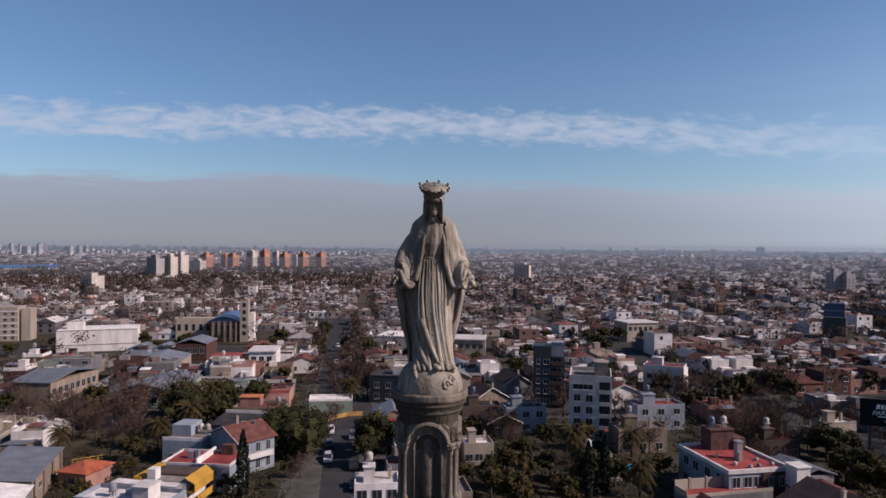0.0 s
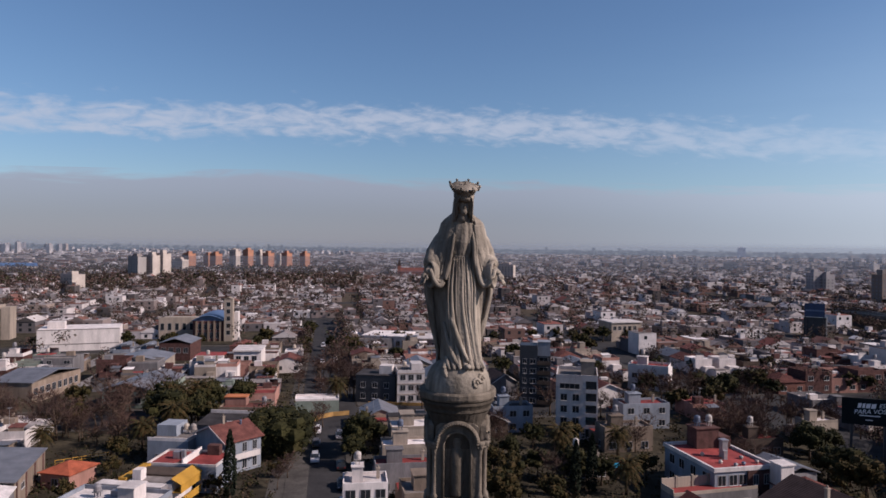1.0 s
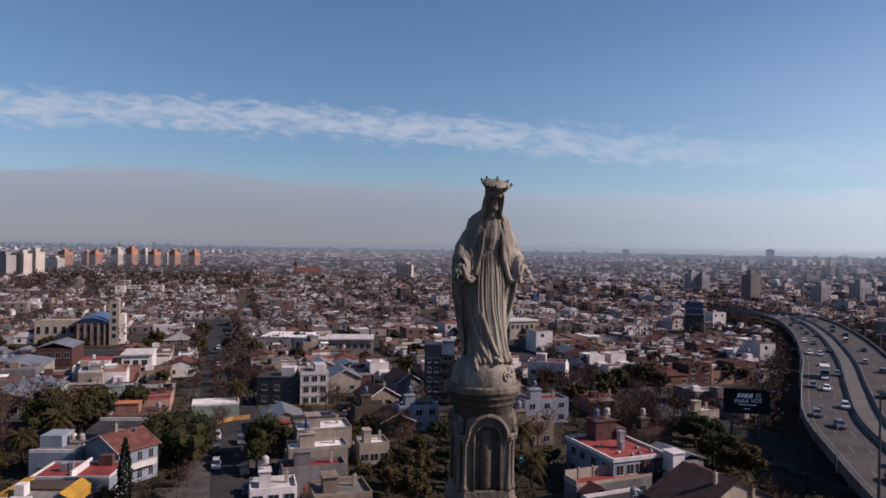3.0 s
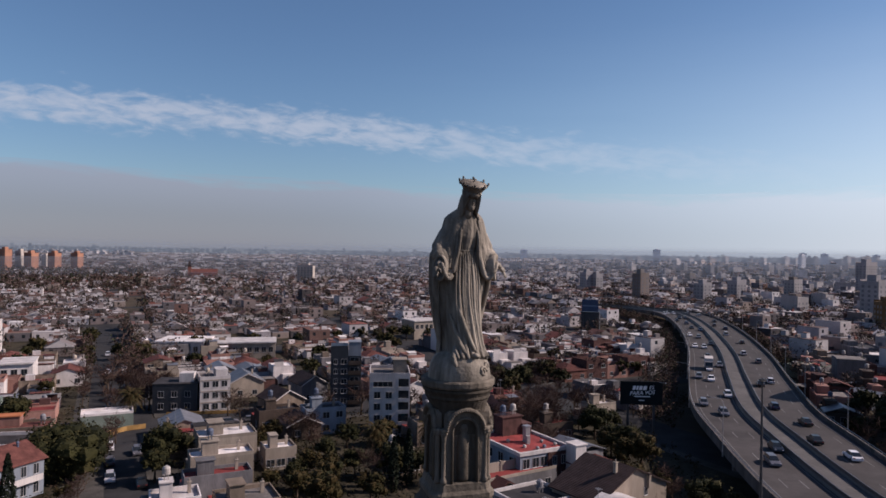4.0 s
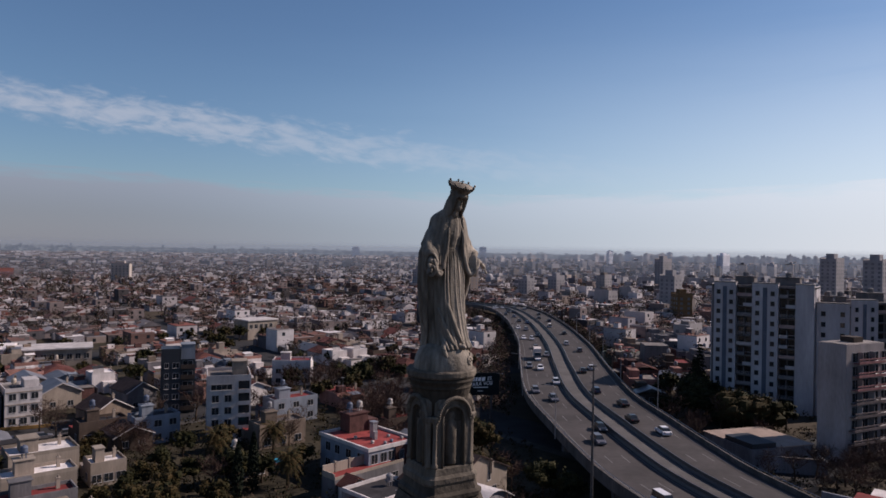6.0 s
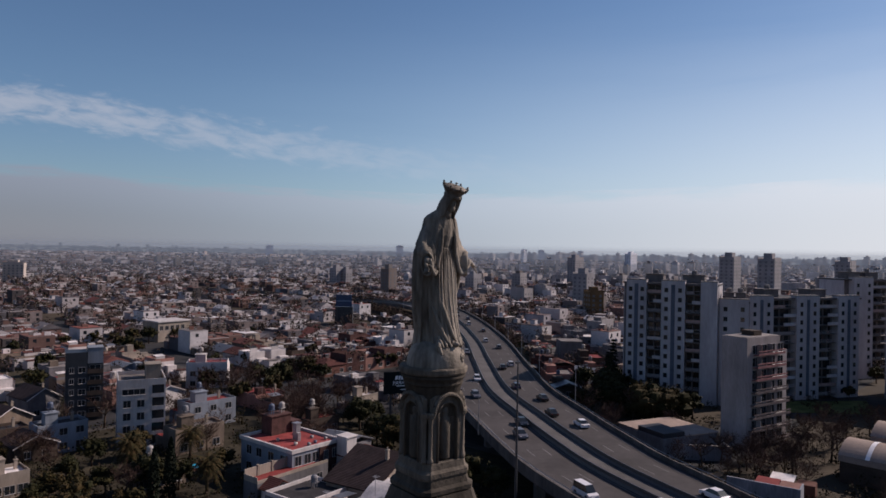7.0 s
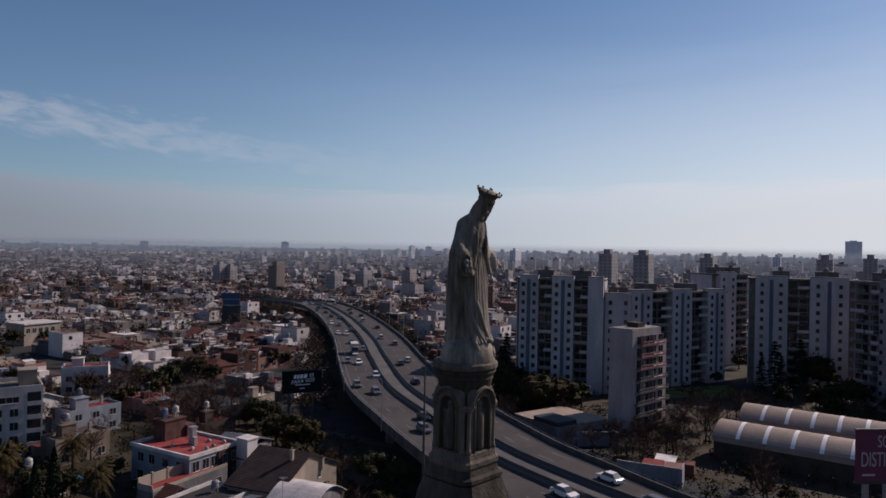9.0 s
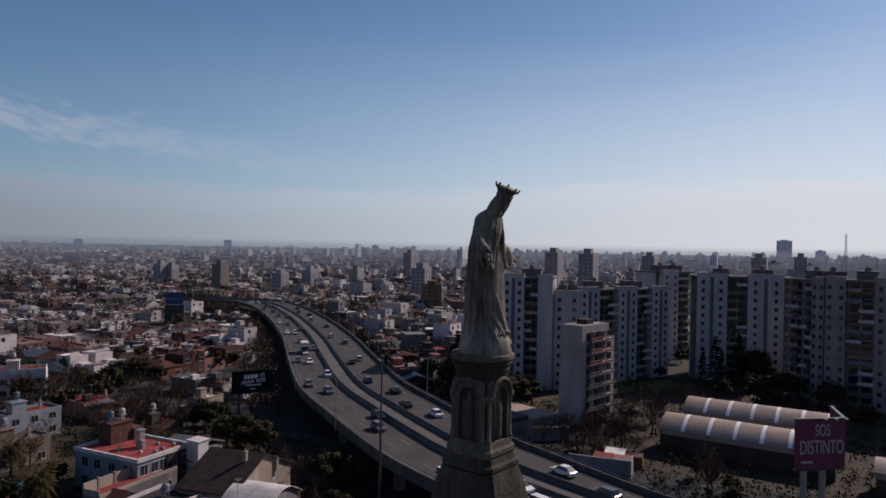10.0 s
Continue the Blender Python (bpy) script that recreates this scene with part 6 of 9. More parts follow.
# gabled houses among the shaded yards
# the low brown house carries the yards' shade in its dark walls
for p0, p1, d, h, rise, wall, roof, label in (((9.0, 160.5), (17.0, 163.5), 9, 4.2, 2.4, "beige", "slate", "house with steep brown gables and pale verges"), ((17.8, 176.0), (25.0, 178.0), 10, 5.0, 2.2, "grey", "slate", "grey house with a dark tiled gable"), ((-0.5, 186.0), (8.5, 187.5), 10, 4.6, 2.2, "cream", "zinc", "cream house with a sheet metal gable"), ((10.5, 139.5), (18.0, 140.8), 8, 3.4, 1.6, "brown", "slate", "low brown house in deep shade"), ((43.5, 168.0), (53.0, 170.0), 9, 4.4, 1.8, "white", "tile", "white house with terracotta gables")):
    L = math.hypot(p1[0] - p0[0], p1[1] - p0[1])
    t = thing("house", label, "house", at=facing(p0, p1))
    s = Shape().box(0, 0, 0, L, d, h)
    k = s.add([(0, 0, h), (L, 0, h), (L / 2, 0, h + rise), (0, d, h), (L, d, h), (L / 2, d, h + rise)])
    s.face((k, k + 1, k + 2))
    s.face((k + 4, k + 3, k + 5))
    part("wall", s, WALLS[wall], t)
    part("roof", Shape().gable(0, 0, L, d, h, rise, 0.4, 0.18), ROOFS[roof], t)
    part("verge", Shape().loft([[(-0.4, y, h - 0.1), (L / 2, y, h + rise + 0.22), (L + 0.4, y, h - 0.1), (L + 0.4, y, h - 0.32), (L / 2, y, h + rise), (-0.4, y, h - 0.32)] for y in (-0.52, -0.41)]), WALLS["white"], t, "pale painted verge")
    part("chimney", chimney_mesh(), None, t, at=pose(L * 0.75, d * 0.5, h + rise * 0.6))
    for x in (L * 0.28, L * 0.72):
        window(t, x, 0, 1.0, 1.4, 1.3)
    window(t, L, d * 0.5, 1.2, 1.2, 1.2, "e")

# white three-storey corner house and a dark one beyond the small square
t = thing("house", "off-white three-storey corner house with rows of windows", "house", at=facing((-8.2, 171.0), (-0.8, 172.0)))
part("wall", Shape().box(0, 0, 0, 7.4, 9.0, 8.6).box(4.0, 1.5, 8.6, 7.0, 6.5, 10.6), DULL_WHITE, t)
part("roof", Shape().box(0.2, 0.2, 8.6, 3.9, 8.8, 8.68), ROOFS["grey"], t)
part("parapet", ring_wall(0, 0, 7.4, 9.0, 8.6, 9.2, 0.2), DULL_WHITE, t)
for k in range(3):
    for x in (1.5, 3.7, 5.9):
        window(t, x, 0, 0.9 + 2.8 * k, 1.5, 1.5)
    part("band", Shape().box(-0.05, -0.12, 2.55 + 2.8 * k, 7.45, -0.01, 2.75 + 2.8 * k), WALLS["cream"], t)
part("water_tank", tank_mesh(), None, t, at=pose(2.4, 5.0, 8.68))
# near-black walls: the shade on this house is put into their colour
t = thing("house", "three-storey house with deep shade put into its wall colour", "house", at=facing((-19.5, 173.2), (-8.6, 171.6)))
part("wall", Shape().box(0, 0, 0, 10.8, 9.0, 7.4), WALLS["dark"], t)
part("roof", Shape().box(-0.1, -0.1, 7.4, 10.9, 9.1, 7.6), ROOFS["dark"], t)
part("white_room", Shape().box(6.0, 2.0, 7.6, 9.5, 5.5, 9.8), WALLS["white"], t)
for k in range(2):
    for x in (2.0, 5.2, 8.4):
        window(t, x, 0, 1.2 + 3.0 * k, 1.4, 1.5)
t = thing("low_wall", "low yellow ochre wall curving round the street corner", "wall")
OCHRE = mat("ochre_paint", (0.30, 0.19, 0.07), 0.85, 0.6, 0.3)
bend = [(-27.6, 151.5), (-26.2, 155.0), (-23.4, 157.6), (-19.6, 158.9)]
for (x0, y0), (x1, y1) in zip(bend, bend[1:]):
    part("wall", Shape().box(0, 0, 0.1, math.hypot(x1 - x0, y1 - y0) - 0.01, 0.25, 1.15), OCHRE, t, at=facing((x0, y0), (x1, y1)))
part("wall", Shape().box(0, 0, 0.1, 17.0, 0.25, 0.85), OCHRE, t, at=facing((-16.0, 170.6), (0.9, 169.0)))
t = thing("house", "pale turquoise low house behind the corner wall", "house", at=facing((-33.5, 160.8), (-22.5, 162.4)))
part("wall", Shape().box(0, 0, 0, 11.0, 6.0, 3.0), WALLS["green"], t)
part("roof", Shape().box(0.2, 0.2, 3.0, 10.8, 5.8, 3.08), ROOFS["white"], t)
part("parapet", ring_wall(0, 0, 11.0, 6.0, 3.0, 3.5, 0.2), WALLS["white"], t)

# flat white houses at the street corner
# the brown house has its deep shade put into the wall colour
for p0, p1, d, h, wall, roof, label in (((-13.0, 91.6), (-6.2, 92.4), 9, 5.6, "white", "white", "white flat-roofed house beside the street"), ((-9.0, 103.0), (1.5, 104.4), 7.5, 5.0, "grey", "red", "grey two-storey house with stepped roof terraces"), ((-3.6, 90.2), (5.0, 91.6), 12, 4.6, "beige", "grey", "beige low house with roof terraces"),
                                        ((-8.4, 113.2), (2.2, 114.6), 9, 5.2, "cream", "white", "cream corner house with white roof rooms"), ((-7.4, 125.2), (3.4, 126.8), 13, 5.4, "cream", "white", "cream corner house with white roof terraces"), ((4.6, 120.0), (10.4, 120.8), 9, 3.8, "cream", "white", "low cream house with a white roof"),
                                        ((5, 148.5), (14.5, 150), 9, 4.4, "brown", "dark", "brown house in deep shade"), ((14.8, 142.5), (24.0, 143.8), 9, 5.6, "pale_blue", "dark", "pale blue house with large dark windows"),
                                        ((36.5, 128), (47, 129.5), 9, 4.8, "beige", "grey", "beige house with a covered terrace"), ((45.5, 146), (57, 147.6), 10, 5.6, "pale_blue", "red", "pale blue house with a red roof edge"),
                                        ((60.5, 193), (71, 188), 12, 7.2, "white", "red", "white three-storey corner building"), ((64, 124), (72.5, 125.5), 8, 3.6, "brown", "red", "brown house with a red roof terrace"), ((83, 135), (90.5, 136.5), 7, 4.6, "cream", "white", "cream house beside the billboard"), ((24, 110), (33, 111.5), 3, 3.2, "beige", "tile", "pool house with a terracotta roof")):
    L = math.hypot(p1[0] - p0[0], p1[1] - p0[1])
    t = thing("house", label, "house", at=facing(p0, p1))
    part("wall", Shape().box(0, 0, 0, L, d * 0.6, h).box(0, d * 0.6, 0, L, d, h * 0.6).box(L * 0.62, d * 0.6 + 0.01, h * 0.6, L - 0.01, d - 0.3, h * 0.85), WALLS[wall], t)
    part("roof", Shape().box(0.2, 0.2, h, L - 0.2, d * 0.6 - 0.2, h + 0.06), ROOFS[roof], t)
    part("parapet", ring_wall(0, 0, L, d * 0.6, h, h + 0.6), WALLS[wall], t)
    part("back_roof", Shape().box(0.1, d * 0.6 + 0.01, h * 0.6, L - 0.1, d - 0.1, h * 0.6 + 0.08), ROOFS["grey" if roof == "white" else "red"], t)
    part("stair_head", Shape().box(L * 0.2, d * 0.2, h + 0.06, L * 0.45, d * 0.45, h + 2.4).box(L * 0.18, d * 0.18, h + 2.4, L * 0.47, d * 0.47, h + 2.55), WALLS[wall], t)
    if int(h * 10) % 4 < 2:
        part("water_tank", tank_mesh(), None, t, at=pose(L * 0.33, d * 0.33, h + 2.55))
    part("chimney", chimney_mesh(), None, t, at=pose(L * 0.8, d * 0.4, h + 0.5))
    for k in range(int(h / 2.8)):
        for q in range(3):
            window(t, L * (q + 0.5) / 3, 0, 0.9 + 2.9 * k, 1.6, 1.4)
        window(t, L, d * 0.3, 0.9 + 2.9 * k, 1.3, 1.3, "e")
        window(t, 0, d * 0.3, 0.9 + 2.9 * k, 1.3, 1.3, "w")

# church with a blue barrel roof and a white bell tower
BLUE = mat("blue_roof_sheet", (0.07, 0.12, 0.22), 0.5, 0.3, 0.25)
t = thing("church", "brick church with a blue curved roof and white bell tower", "church", at=facing((-106, 287), (-84, 290)))
part("wall", Shape().box(4, 0, 0, 17, 26, 9.0), WALLS["brick"], t)
prof = [(3.4 + 14.2 * k / 12, 9.0 + 2.3 * math.sin(math.pi * k / 12)) for k in range(13)]
rp = prof + [(x, z + 0.2) for x, z in reversed(prof)]
part("roof", Shape().loft([[(x, -1.0, z) for x, z in rp], [(x, 26.5, z) for x, z in rp]]), BLUE, t, "blue curved sheet roof")
s = Shape()
k = s.add([(x, 0.2, z) for x, z in prof])
s.face([k + i for i in range(13)])
part("front_gable", s, BLUE, t)
for x in (5.5, 8, 10.5, 13, 15.5):
    part("pier", Shape().box(x - 0.35, -0.5, 0, x + 0.35, -0.01, 9.0), WALLS["beige"], t)
for x in (6.7, 9.2, 11.8, 14.3):
    window(t, x, 0, 1.5, 1.4, 2.6)
    window(t, x, 0, 5.2, 1.4, 2.6)
part("bell_tower", Shape().box(17.2, -1, 0, 20.8, 3.5, 18.5).gable(17.2, -1, 20.8, 3.5, 18.5, 0.8, 0.1), WALLS["cream"], t)
for k in range(5):
    window(t, 19, -1, 3.0 + 3.1 * k, 1.7, 1.9, mullions=0)
part("side_wall", Shape().box(20.82, 3.0, 0, 22.6, 9.0, 12.5), WALLS["white"], t)
part("hall", Shape().box(-12, 8, 0, 3.99, 22, 9.0).box(-12, 8, 9.0, 4, 8.4, 9.8), WALLS["cream"], t)
for k in range(5):
    window(t, -10.5 + 3.1 * k, 8, 4.2, 1.6, 3.0, mullions=0)

# far red brick church with a slender spire
t = thing("church", "distant red brick church with a slender spire", "church", at=facing((-35.9, 919.1), (-4.5, 919.4)))
CHURCH_BRICK = mat("church_brickwork", (0.24, 0.11, 0.085), 0.9, 0.3, 0.3)
part("wall", Shape().box(0, 0, 0, 31.4, 16, 9), CHURCH_BRICK, t)
part("roof", Shape().gable(0, 0, 31.4, 16, 9, 5, 0.5, 0.3, "x"), ROOFS["tile"], t)
part("tower", Shape().box(-4.5, 2, 0, -0.01, 6.5, 17), CHURCH_BRICK, t)
part("spire", Shape().loft([[(-4.7, 1.8, 17), (0.2, 1.8, 17), (0.2, 6.7, 17), (-4.7, 6.7, 17)], [(-2.35, 4.15, 27), (-2.15, 4.15, 27), (-2.15, 4.35, 27), (-2.35, 4.35, 27)]]), ROOFS["slate"], t)

# long white hall, white flats at the edge, warehouses
t = thing("hall", "long windowless white hall above low roofs", "hall", at=facing((-150.5, 254.5), (-124.0, 264.0)))
part("wall", Shape().box(0, 0, 0, 29, 16, 8.6).box(3.0, 4, 8.6, 9, 9, 11.2), WALLS["white"], t)
part("roof", Shape().box(0.2, 0.2, 8.6, 2.9, 15.8, 8.7).box(9.1, 0.2, 8.6, 28.8, 15.8, 8.7), ROOFS["white"], t)
part("band", Shape().box(0.0, -0.08, 2.6, 29, -0.005, 2.9).box(0, -0.08, 8.3, 29, -0.005, 8.6), CONCRETE, t)
t = thing("apartment_block", "cream apartment block with horizontal bands", "building", at=facing((-191.5, 284), (-183.0, 286)))
part("wall", Shape().box(0, 0, 0, 7, 10, 15.0).box(8.0, 1, 0, 11.5, 9, 14.2).box(7, 2, 0, 8, 9, 13.0), WALLS["cream"], t)
for k in range(5):
    part("band", Shape().box(0, -0.15, 2.6 + 2.6 * k, 7, -0.01, 2.95 + 2.6 * k), WALLS["white"], t)
    window(t, 2, 0, 1.0 + 2.6 * k, 1.5, 1.3)
    window(t, 5, 0, 1.0 + 2.6 * k, 1.5, 1.3)
for p0, p1, d, h, wall, roof, label in (((-26, 262), (-9, 258), 16, 6.5, "white", "white", "white warehouse with a row of windows"), ((-7, 258), (17, 256), 14, 6.0, "cream", "white", "long pale warehouse with a flat roof"), ((84, 298), (99, 302), 12, 8.6, "cream", "white", "pale yellow warehouse with a white roof"),
                                        ((-103.0, 168), (-101.5, 190), 11, 5.6, "beige", "zinc", "long beige workshop with grey roofs"), ((-83.5, 165.0), (-71.0, 164.0), 21, 4.8, "green", "zinc", "pale green workshop with a metal roof"), ((-99, 205), (-84, 207), 16, 5.0, "cream", "zinc", "cream workshop with a brown roof"),
                                        ((-97.0, 237.0), (-86.0, 237.6), 14, 6.4, "brick", "zinc", "brick workshop with a low gabled roof"), ((-76.8, 215.6), (-68.8, 216.0), 8, 5.0, "terracotta", "red", "dark red house with a flat roof"), ((-66.0, 222.0), (-57.0, 223.0), 12, 6.0, "white", "white", "white flat-roofed house above low roofs")):
    L = math.hypot(p1[0] - p0[0], p1[1] - p0[1])
    t = thing("warehouse", label, "warehouse", at=facing(p0, p1))
    part("wall", Shape().box(0, 0, 0, L, d, h), WALLS[wall], t)
    if roof == "zinc":
        part("roof", Shape().gable(0, 0, L, d, h + 0.05, 1.6, 0.3), ROOFS[roof], t)
    else:
        part("roof", Shape().box(-0.3, -0.6, h, L + 0.3, d + 0.3, h + 0.5), ROOFS[roof], t)
    for k in range(int(L / 2.6)):
        window(t, 1.6 + 2.6 * k, 0, h - 3.4, 1.7, 1.9)


# ---- tower blocks beyond the highway ----
BLUE_STRIPE = mat("blue_panel_stripe", (0.105, 0.125, 0.16), 0.7, 0.5, 0.2)
HR_WHITE = mat("tower_white_panels", (0.43, 0.425, 0.43), 0.85, 0.25, 0.22, streak=True)
# loggia shade put into the recess colour; the roof rooms are dark themselves
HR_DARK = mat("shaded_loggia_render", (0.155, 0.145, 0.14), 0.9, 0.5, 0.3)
TOWER_BROWN = mat("grey_brown_tower_render", (0.25, 0.235, 0.235), 0.9, 0.3, 0.25, streak=True)
RAIL_BROWN = mat("balcony_fronts", [(0.24, 0.225, 0.22), (0.42, 0.40, 0.385), (0.17, 0.17, 0.175), (0.33, 0.25, 0.225)], 0.8, 1.0, 0.2, rand="object")
BALC = {}


def loggia(width, style):
    """One storey's balcony: slab, dark glazed back and a front that is long, short, split or barred."""
    key = (round(width, 1), style)
    if key not in BALC:
        s = Shape().box(0, 0.5, 0, width, 2.4, 0.16, 0)
        s.box(width * 0.1, 2.36, 0.2, width * 0.45, 2.4, 2.2, 2).box(width * 0.55, 2.36, 0.2, width * 0.9, 2.4, 2.2, 2)
        if style == 0:
            s.box(0, 0.5, 0.16, width, 0.58, 1.05, 1)
        elif style == 1:
            s.box(0, 0.5, 0.16, width * 0.55, 0.58, 1.0, 1).box(width * 0.56, 0.5, 0.95, width, 0.56, 1.05, 3)
        elif style == 2:
            s.box(width * 0.45, 0.1, -0.01, width, 0.5, 0.15, 0).box(width * 0.45, 0.1, 0.15, width, 0.18, 1.05, 3)
        else:
            for z in (0.4, 0.7, 1.0):
                s.box(0, 0.5, z, width, 0.55, z + 0.07, 3)
        if style in (1, 3):
            s.box(width * 0.5 - 0.08, 0.6, 0.16, width * 0.5 + 0.08, 2.35, 2.4, 0)
        BALC[key] = s.mesh("balcony", [CONCRETE, RAIL_BROWN, GLASS, HR_WHITE])
    return BALC[key]


def panel_tower(p0, p1, depth, h, floors, panels, recesses, label, wall=None, stripe=True, core=None, blank=()):
    """White window panels, each with a blue stripe, and dark recesses with balconies between them."""
    wall = wall or HR_WHITE
    t = thing("apartment_tower", label, "building", at=facing(p0, p1))
    L = math.hypot(p1[0] - p0[0], p1[1] - p0[1])
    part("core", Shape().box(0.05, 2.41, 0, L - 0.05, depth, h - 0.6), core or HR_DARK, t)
    part("end_wall", Shape().box(-0.2, 2.42, 0, 0.04, depth, h), wall, t)
    part("end_wall", Shape().box(L - 0.04, 2.42, 0, L + 0.2, depth, h), wall, t)
    part("roof", Shape().box(-0.3, 1.0, h - 0.6, L + 0.3, depth + 0.2, h - 0.2), ROOFS["dark"], t)
    fh = (h - 1.5) / floors
    for a, b in panels:
        x0, x1 = a * L, b * L
        pn = part("panel", Shape().box(x0, 0, 0, x1, 2.4, h + 0.5), wall, t, "plain rendered wall panel")
        c = (x0 + x1) / 2
        if b in blank:
            continue
        if stripe:
            part("stripe", Shape().box(c - 0.55, -0.06, 1.0, c + 0.55, -0.005, h - 0.6), BLUE_STRIPE, pn, "blue vertical stripe")
        for k in range(floors):
            for q in (x0 + (c - x0) * 0.42, x1 - (x1 - c) * 0.42):
                window(t, q, 0, 1.4 + fh * k, 1.15, 1.3, mullions=0)
    for a, b in recesses:
        x0, x1 = a * L + 0.05, b * L - 0.05
        for k in range(floors):
            part("balcony", loggia(x1 - x0, (0, 3, 1, 2, 3, 1, 0, 2)[(3 * k + int(9 * a) + k // 3) % 8]), None, t, at=pose(x0, 0.02, 0.9 + fh * k))
    for f, w in ((0.22, min(5.0, 0.3 * L)), (0.62, min(6.0, 0.3 * L))):
        s = Shape().box(f * L, depth * 0.35, h - 0.2, f * L + w, depth * 0.7, h + 2.1)
        s.box(f * L - 0.3, depth * 0.35 - 0.3, h + 2.1, f * L + w + 0.3, depth * 0.7 + 0.3, h + 2.3)
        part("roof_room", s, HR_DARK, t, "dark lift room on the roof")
        part("water_tank", Shape().lathe([(0.75, h + 2.3), (0.8, h + 2.4), (0.8, h + 3.3), (0.3, h + 3.6)], 10, f * L + w * 0.5, depth * 0.5), CONCRETE, t)
        part("aerial", Shape().tube([(f * L + w * 0.9, depth * 0.6, h + 2.3), (f * L + w * 0.9, depth * 0.6, h + 6.0)], 0.05, 5), DARK_METAL, t)
    for a, b in panels:
        part("coping", Shape().box(a * L - 0.08, -0.1, h + 0.5, b * L + 0.08, 2.5, h + 0.72), CONCRETE, t)
    for a, b in recesses:
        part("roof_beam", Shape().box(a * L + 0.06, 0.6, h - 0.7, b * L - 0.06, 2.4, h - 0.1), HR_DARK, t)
    return t


panel_tower((161, 112.5), (171.5, 88.5), 13, 34.2, 12, ((0.04, 0.26), (0.42, 0.67), (0.83, 1.0)), ((0.26, 0.42), (0.67, 0.83)), "white slab tower with blue stripes and dark balconies", blank=(1.0,))
panel_tower((173.5, 89.0), (177.5, 82.5), 11, 29.5, 10, ((0.0, 1.0),), (), "lower white wing of the slab tower", stripe=False)
panel_tower((184, 85.5), (223, 69.5), 13, 30.2, 11, ((0.0, 0.20), (0.40, 0.60), (0.77, 0.96)), ((0.20, 0.40), (0.60, 0.77)), "white slab tower with blue stripes beside a lawn")
panel_tower((252, 84), (268, 76), 14, 35.0, 12, ((0.10, 0.55),), ((0.55, 1.0),), "white tower with rows of balconies", stripe=False)
panel_tower((222, 63), (231.2, 32.9), 14, 35.0, 12, ((0.06, 0.36), (0.56, 0.90)), ((0.36, 0.56),), "white slab tower with grey stripes and dark loggias")
panel_tower((214, 33), (207, 21.5), 15, 35.5, 12, ((0.72, 1.0),), ((0.0, 0.36), (0.36, 0.72)), "dark grey tower with stacked balconies", wall=TOWER_BROWN, stripe=False, core=TOWER_BROWN)
panel_tower((206.5, 21.0), (205.5, -10), 15, 35.8, 12, ((0.0, 0.16), (0.385, 0.60)), ((0.16, 0.385), (0.60, 0.98)), "dark grey slab tower with long balconies", wall=TOWER_BROWN, stripe=False, core=TOWER_BROWN)

# slender block with a blank end wall and balconies on its long side
t = thing("apartment_block", "slender white block with a blank end wall and balconies", "building", at=facing((136.8, 68.2), (135.9, 59.7)))
SLENDER = mat("pale_end_render", (0.34, 0.315, 0.30), 0.9, 0.4, 0.25, streak=True)
part("wall", Shape().box(0, 0, 0, 6.2, 12.5, 24.3), SLENDER, t)
part("rear_wing", Shape().box(0.4, 12.51, 0, 5.8, 16.0, 21.0), SLENDER, t)
part("roof", Shape().box(0.2, 0.2, 24.3, 6.0, 12.3, 24.4), ROOFS["grey"], t)
part("roof_room", Shape().box(1.5, 5, 24.4, 4.5, 8, 25.5), WALLS["brown"], t)
PINK = mat("pinkish_railings", (0.27, 0.14, 0.135), 0.8, 1.0, 0.25)
SLENDER_FRONT = mat("brownish_balcony_fronts", (0.15, 0.125, 0.12), 0.85, 1.0, 0.35)
for k in range(8):
    z = 1.2 + 2.75 * k
    part("balcony", Shape().box(6.22, 0.6 + 0.25 * k, z, 7.5, 16.0 - 0.5 * k, z + 0.16).box(7.4, 0.6 + 0.25 * k, z + 0.16, 7.5, 16.0 - 0.5 * k, z + 0.5).box(7.4, 0.6 + 0.25 * k, z + 0.8, 7.5, 16.0 - 0.5 * k, z + 1.05), PINK if k > 4 else SLENDER_FRONT, t)
    for y in (3.6, 7.6):
        part("balcony_divider", Shape().box(6.22, y, z + 0.16, 7.35, y + 0.15, z + 2.3), RAIL_BROWN, t)
    for y in (3.0, 6.2, 9.4, 12.6):
        window(t, 6.2, y, z + 0.3, 2.2, 1.9, "e")

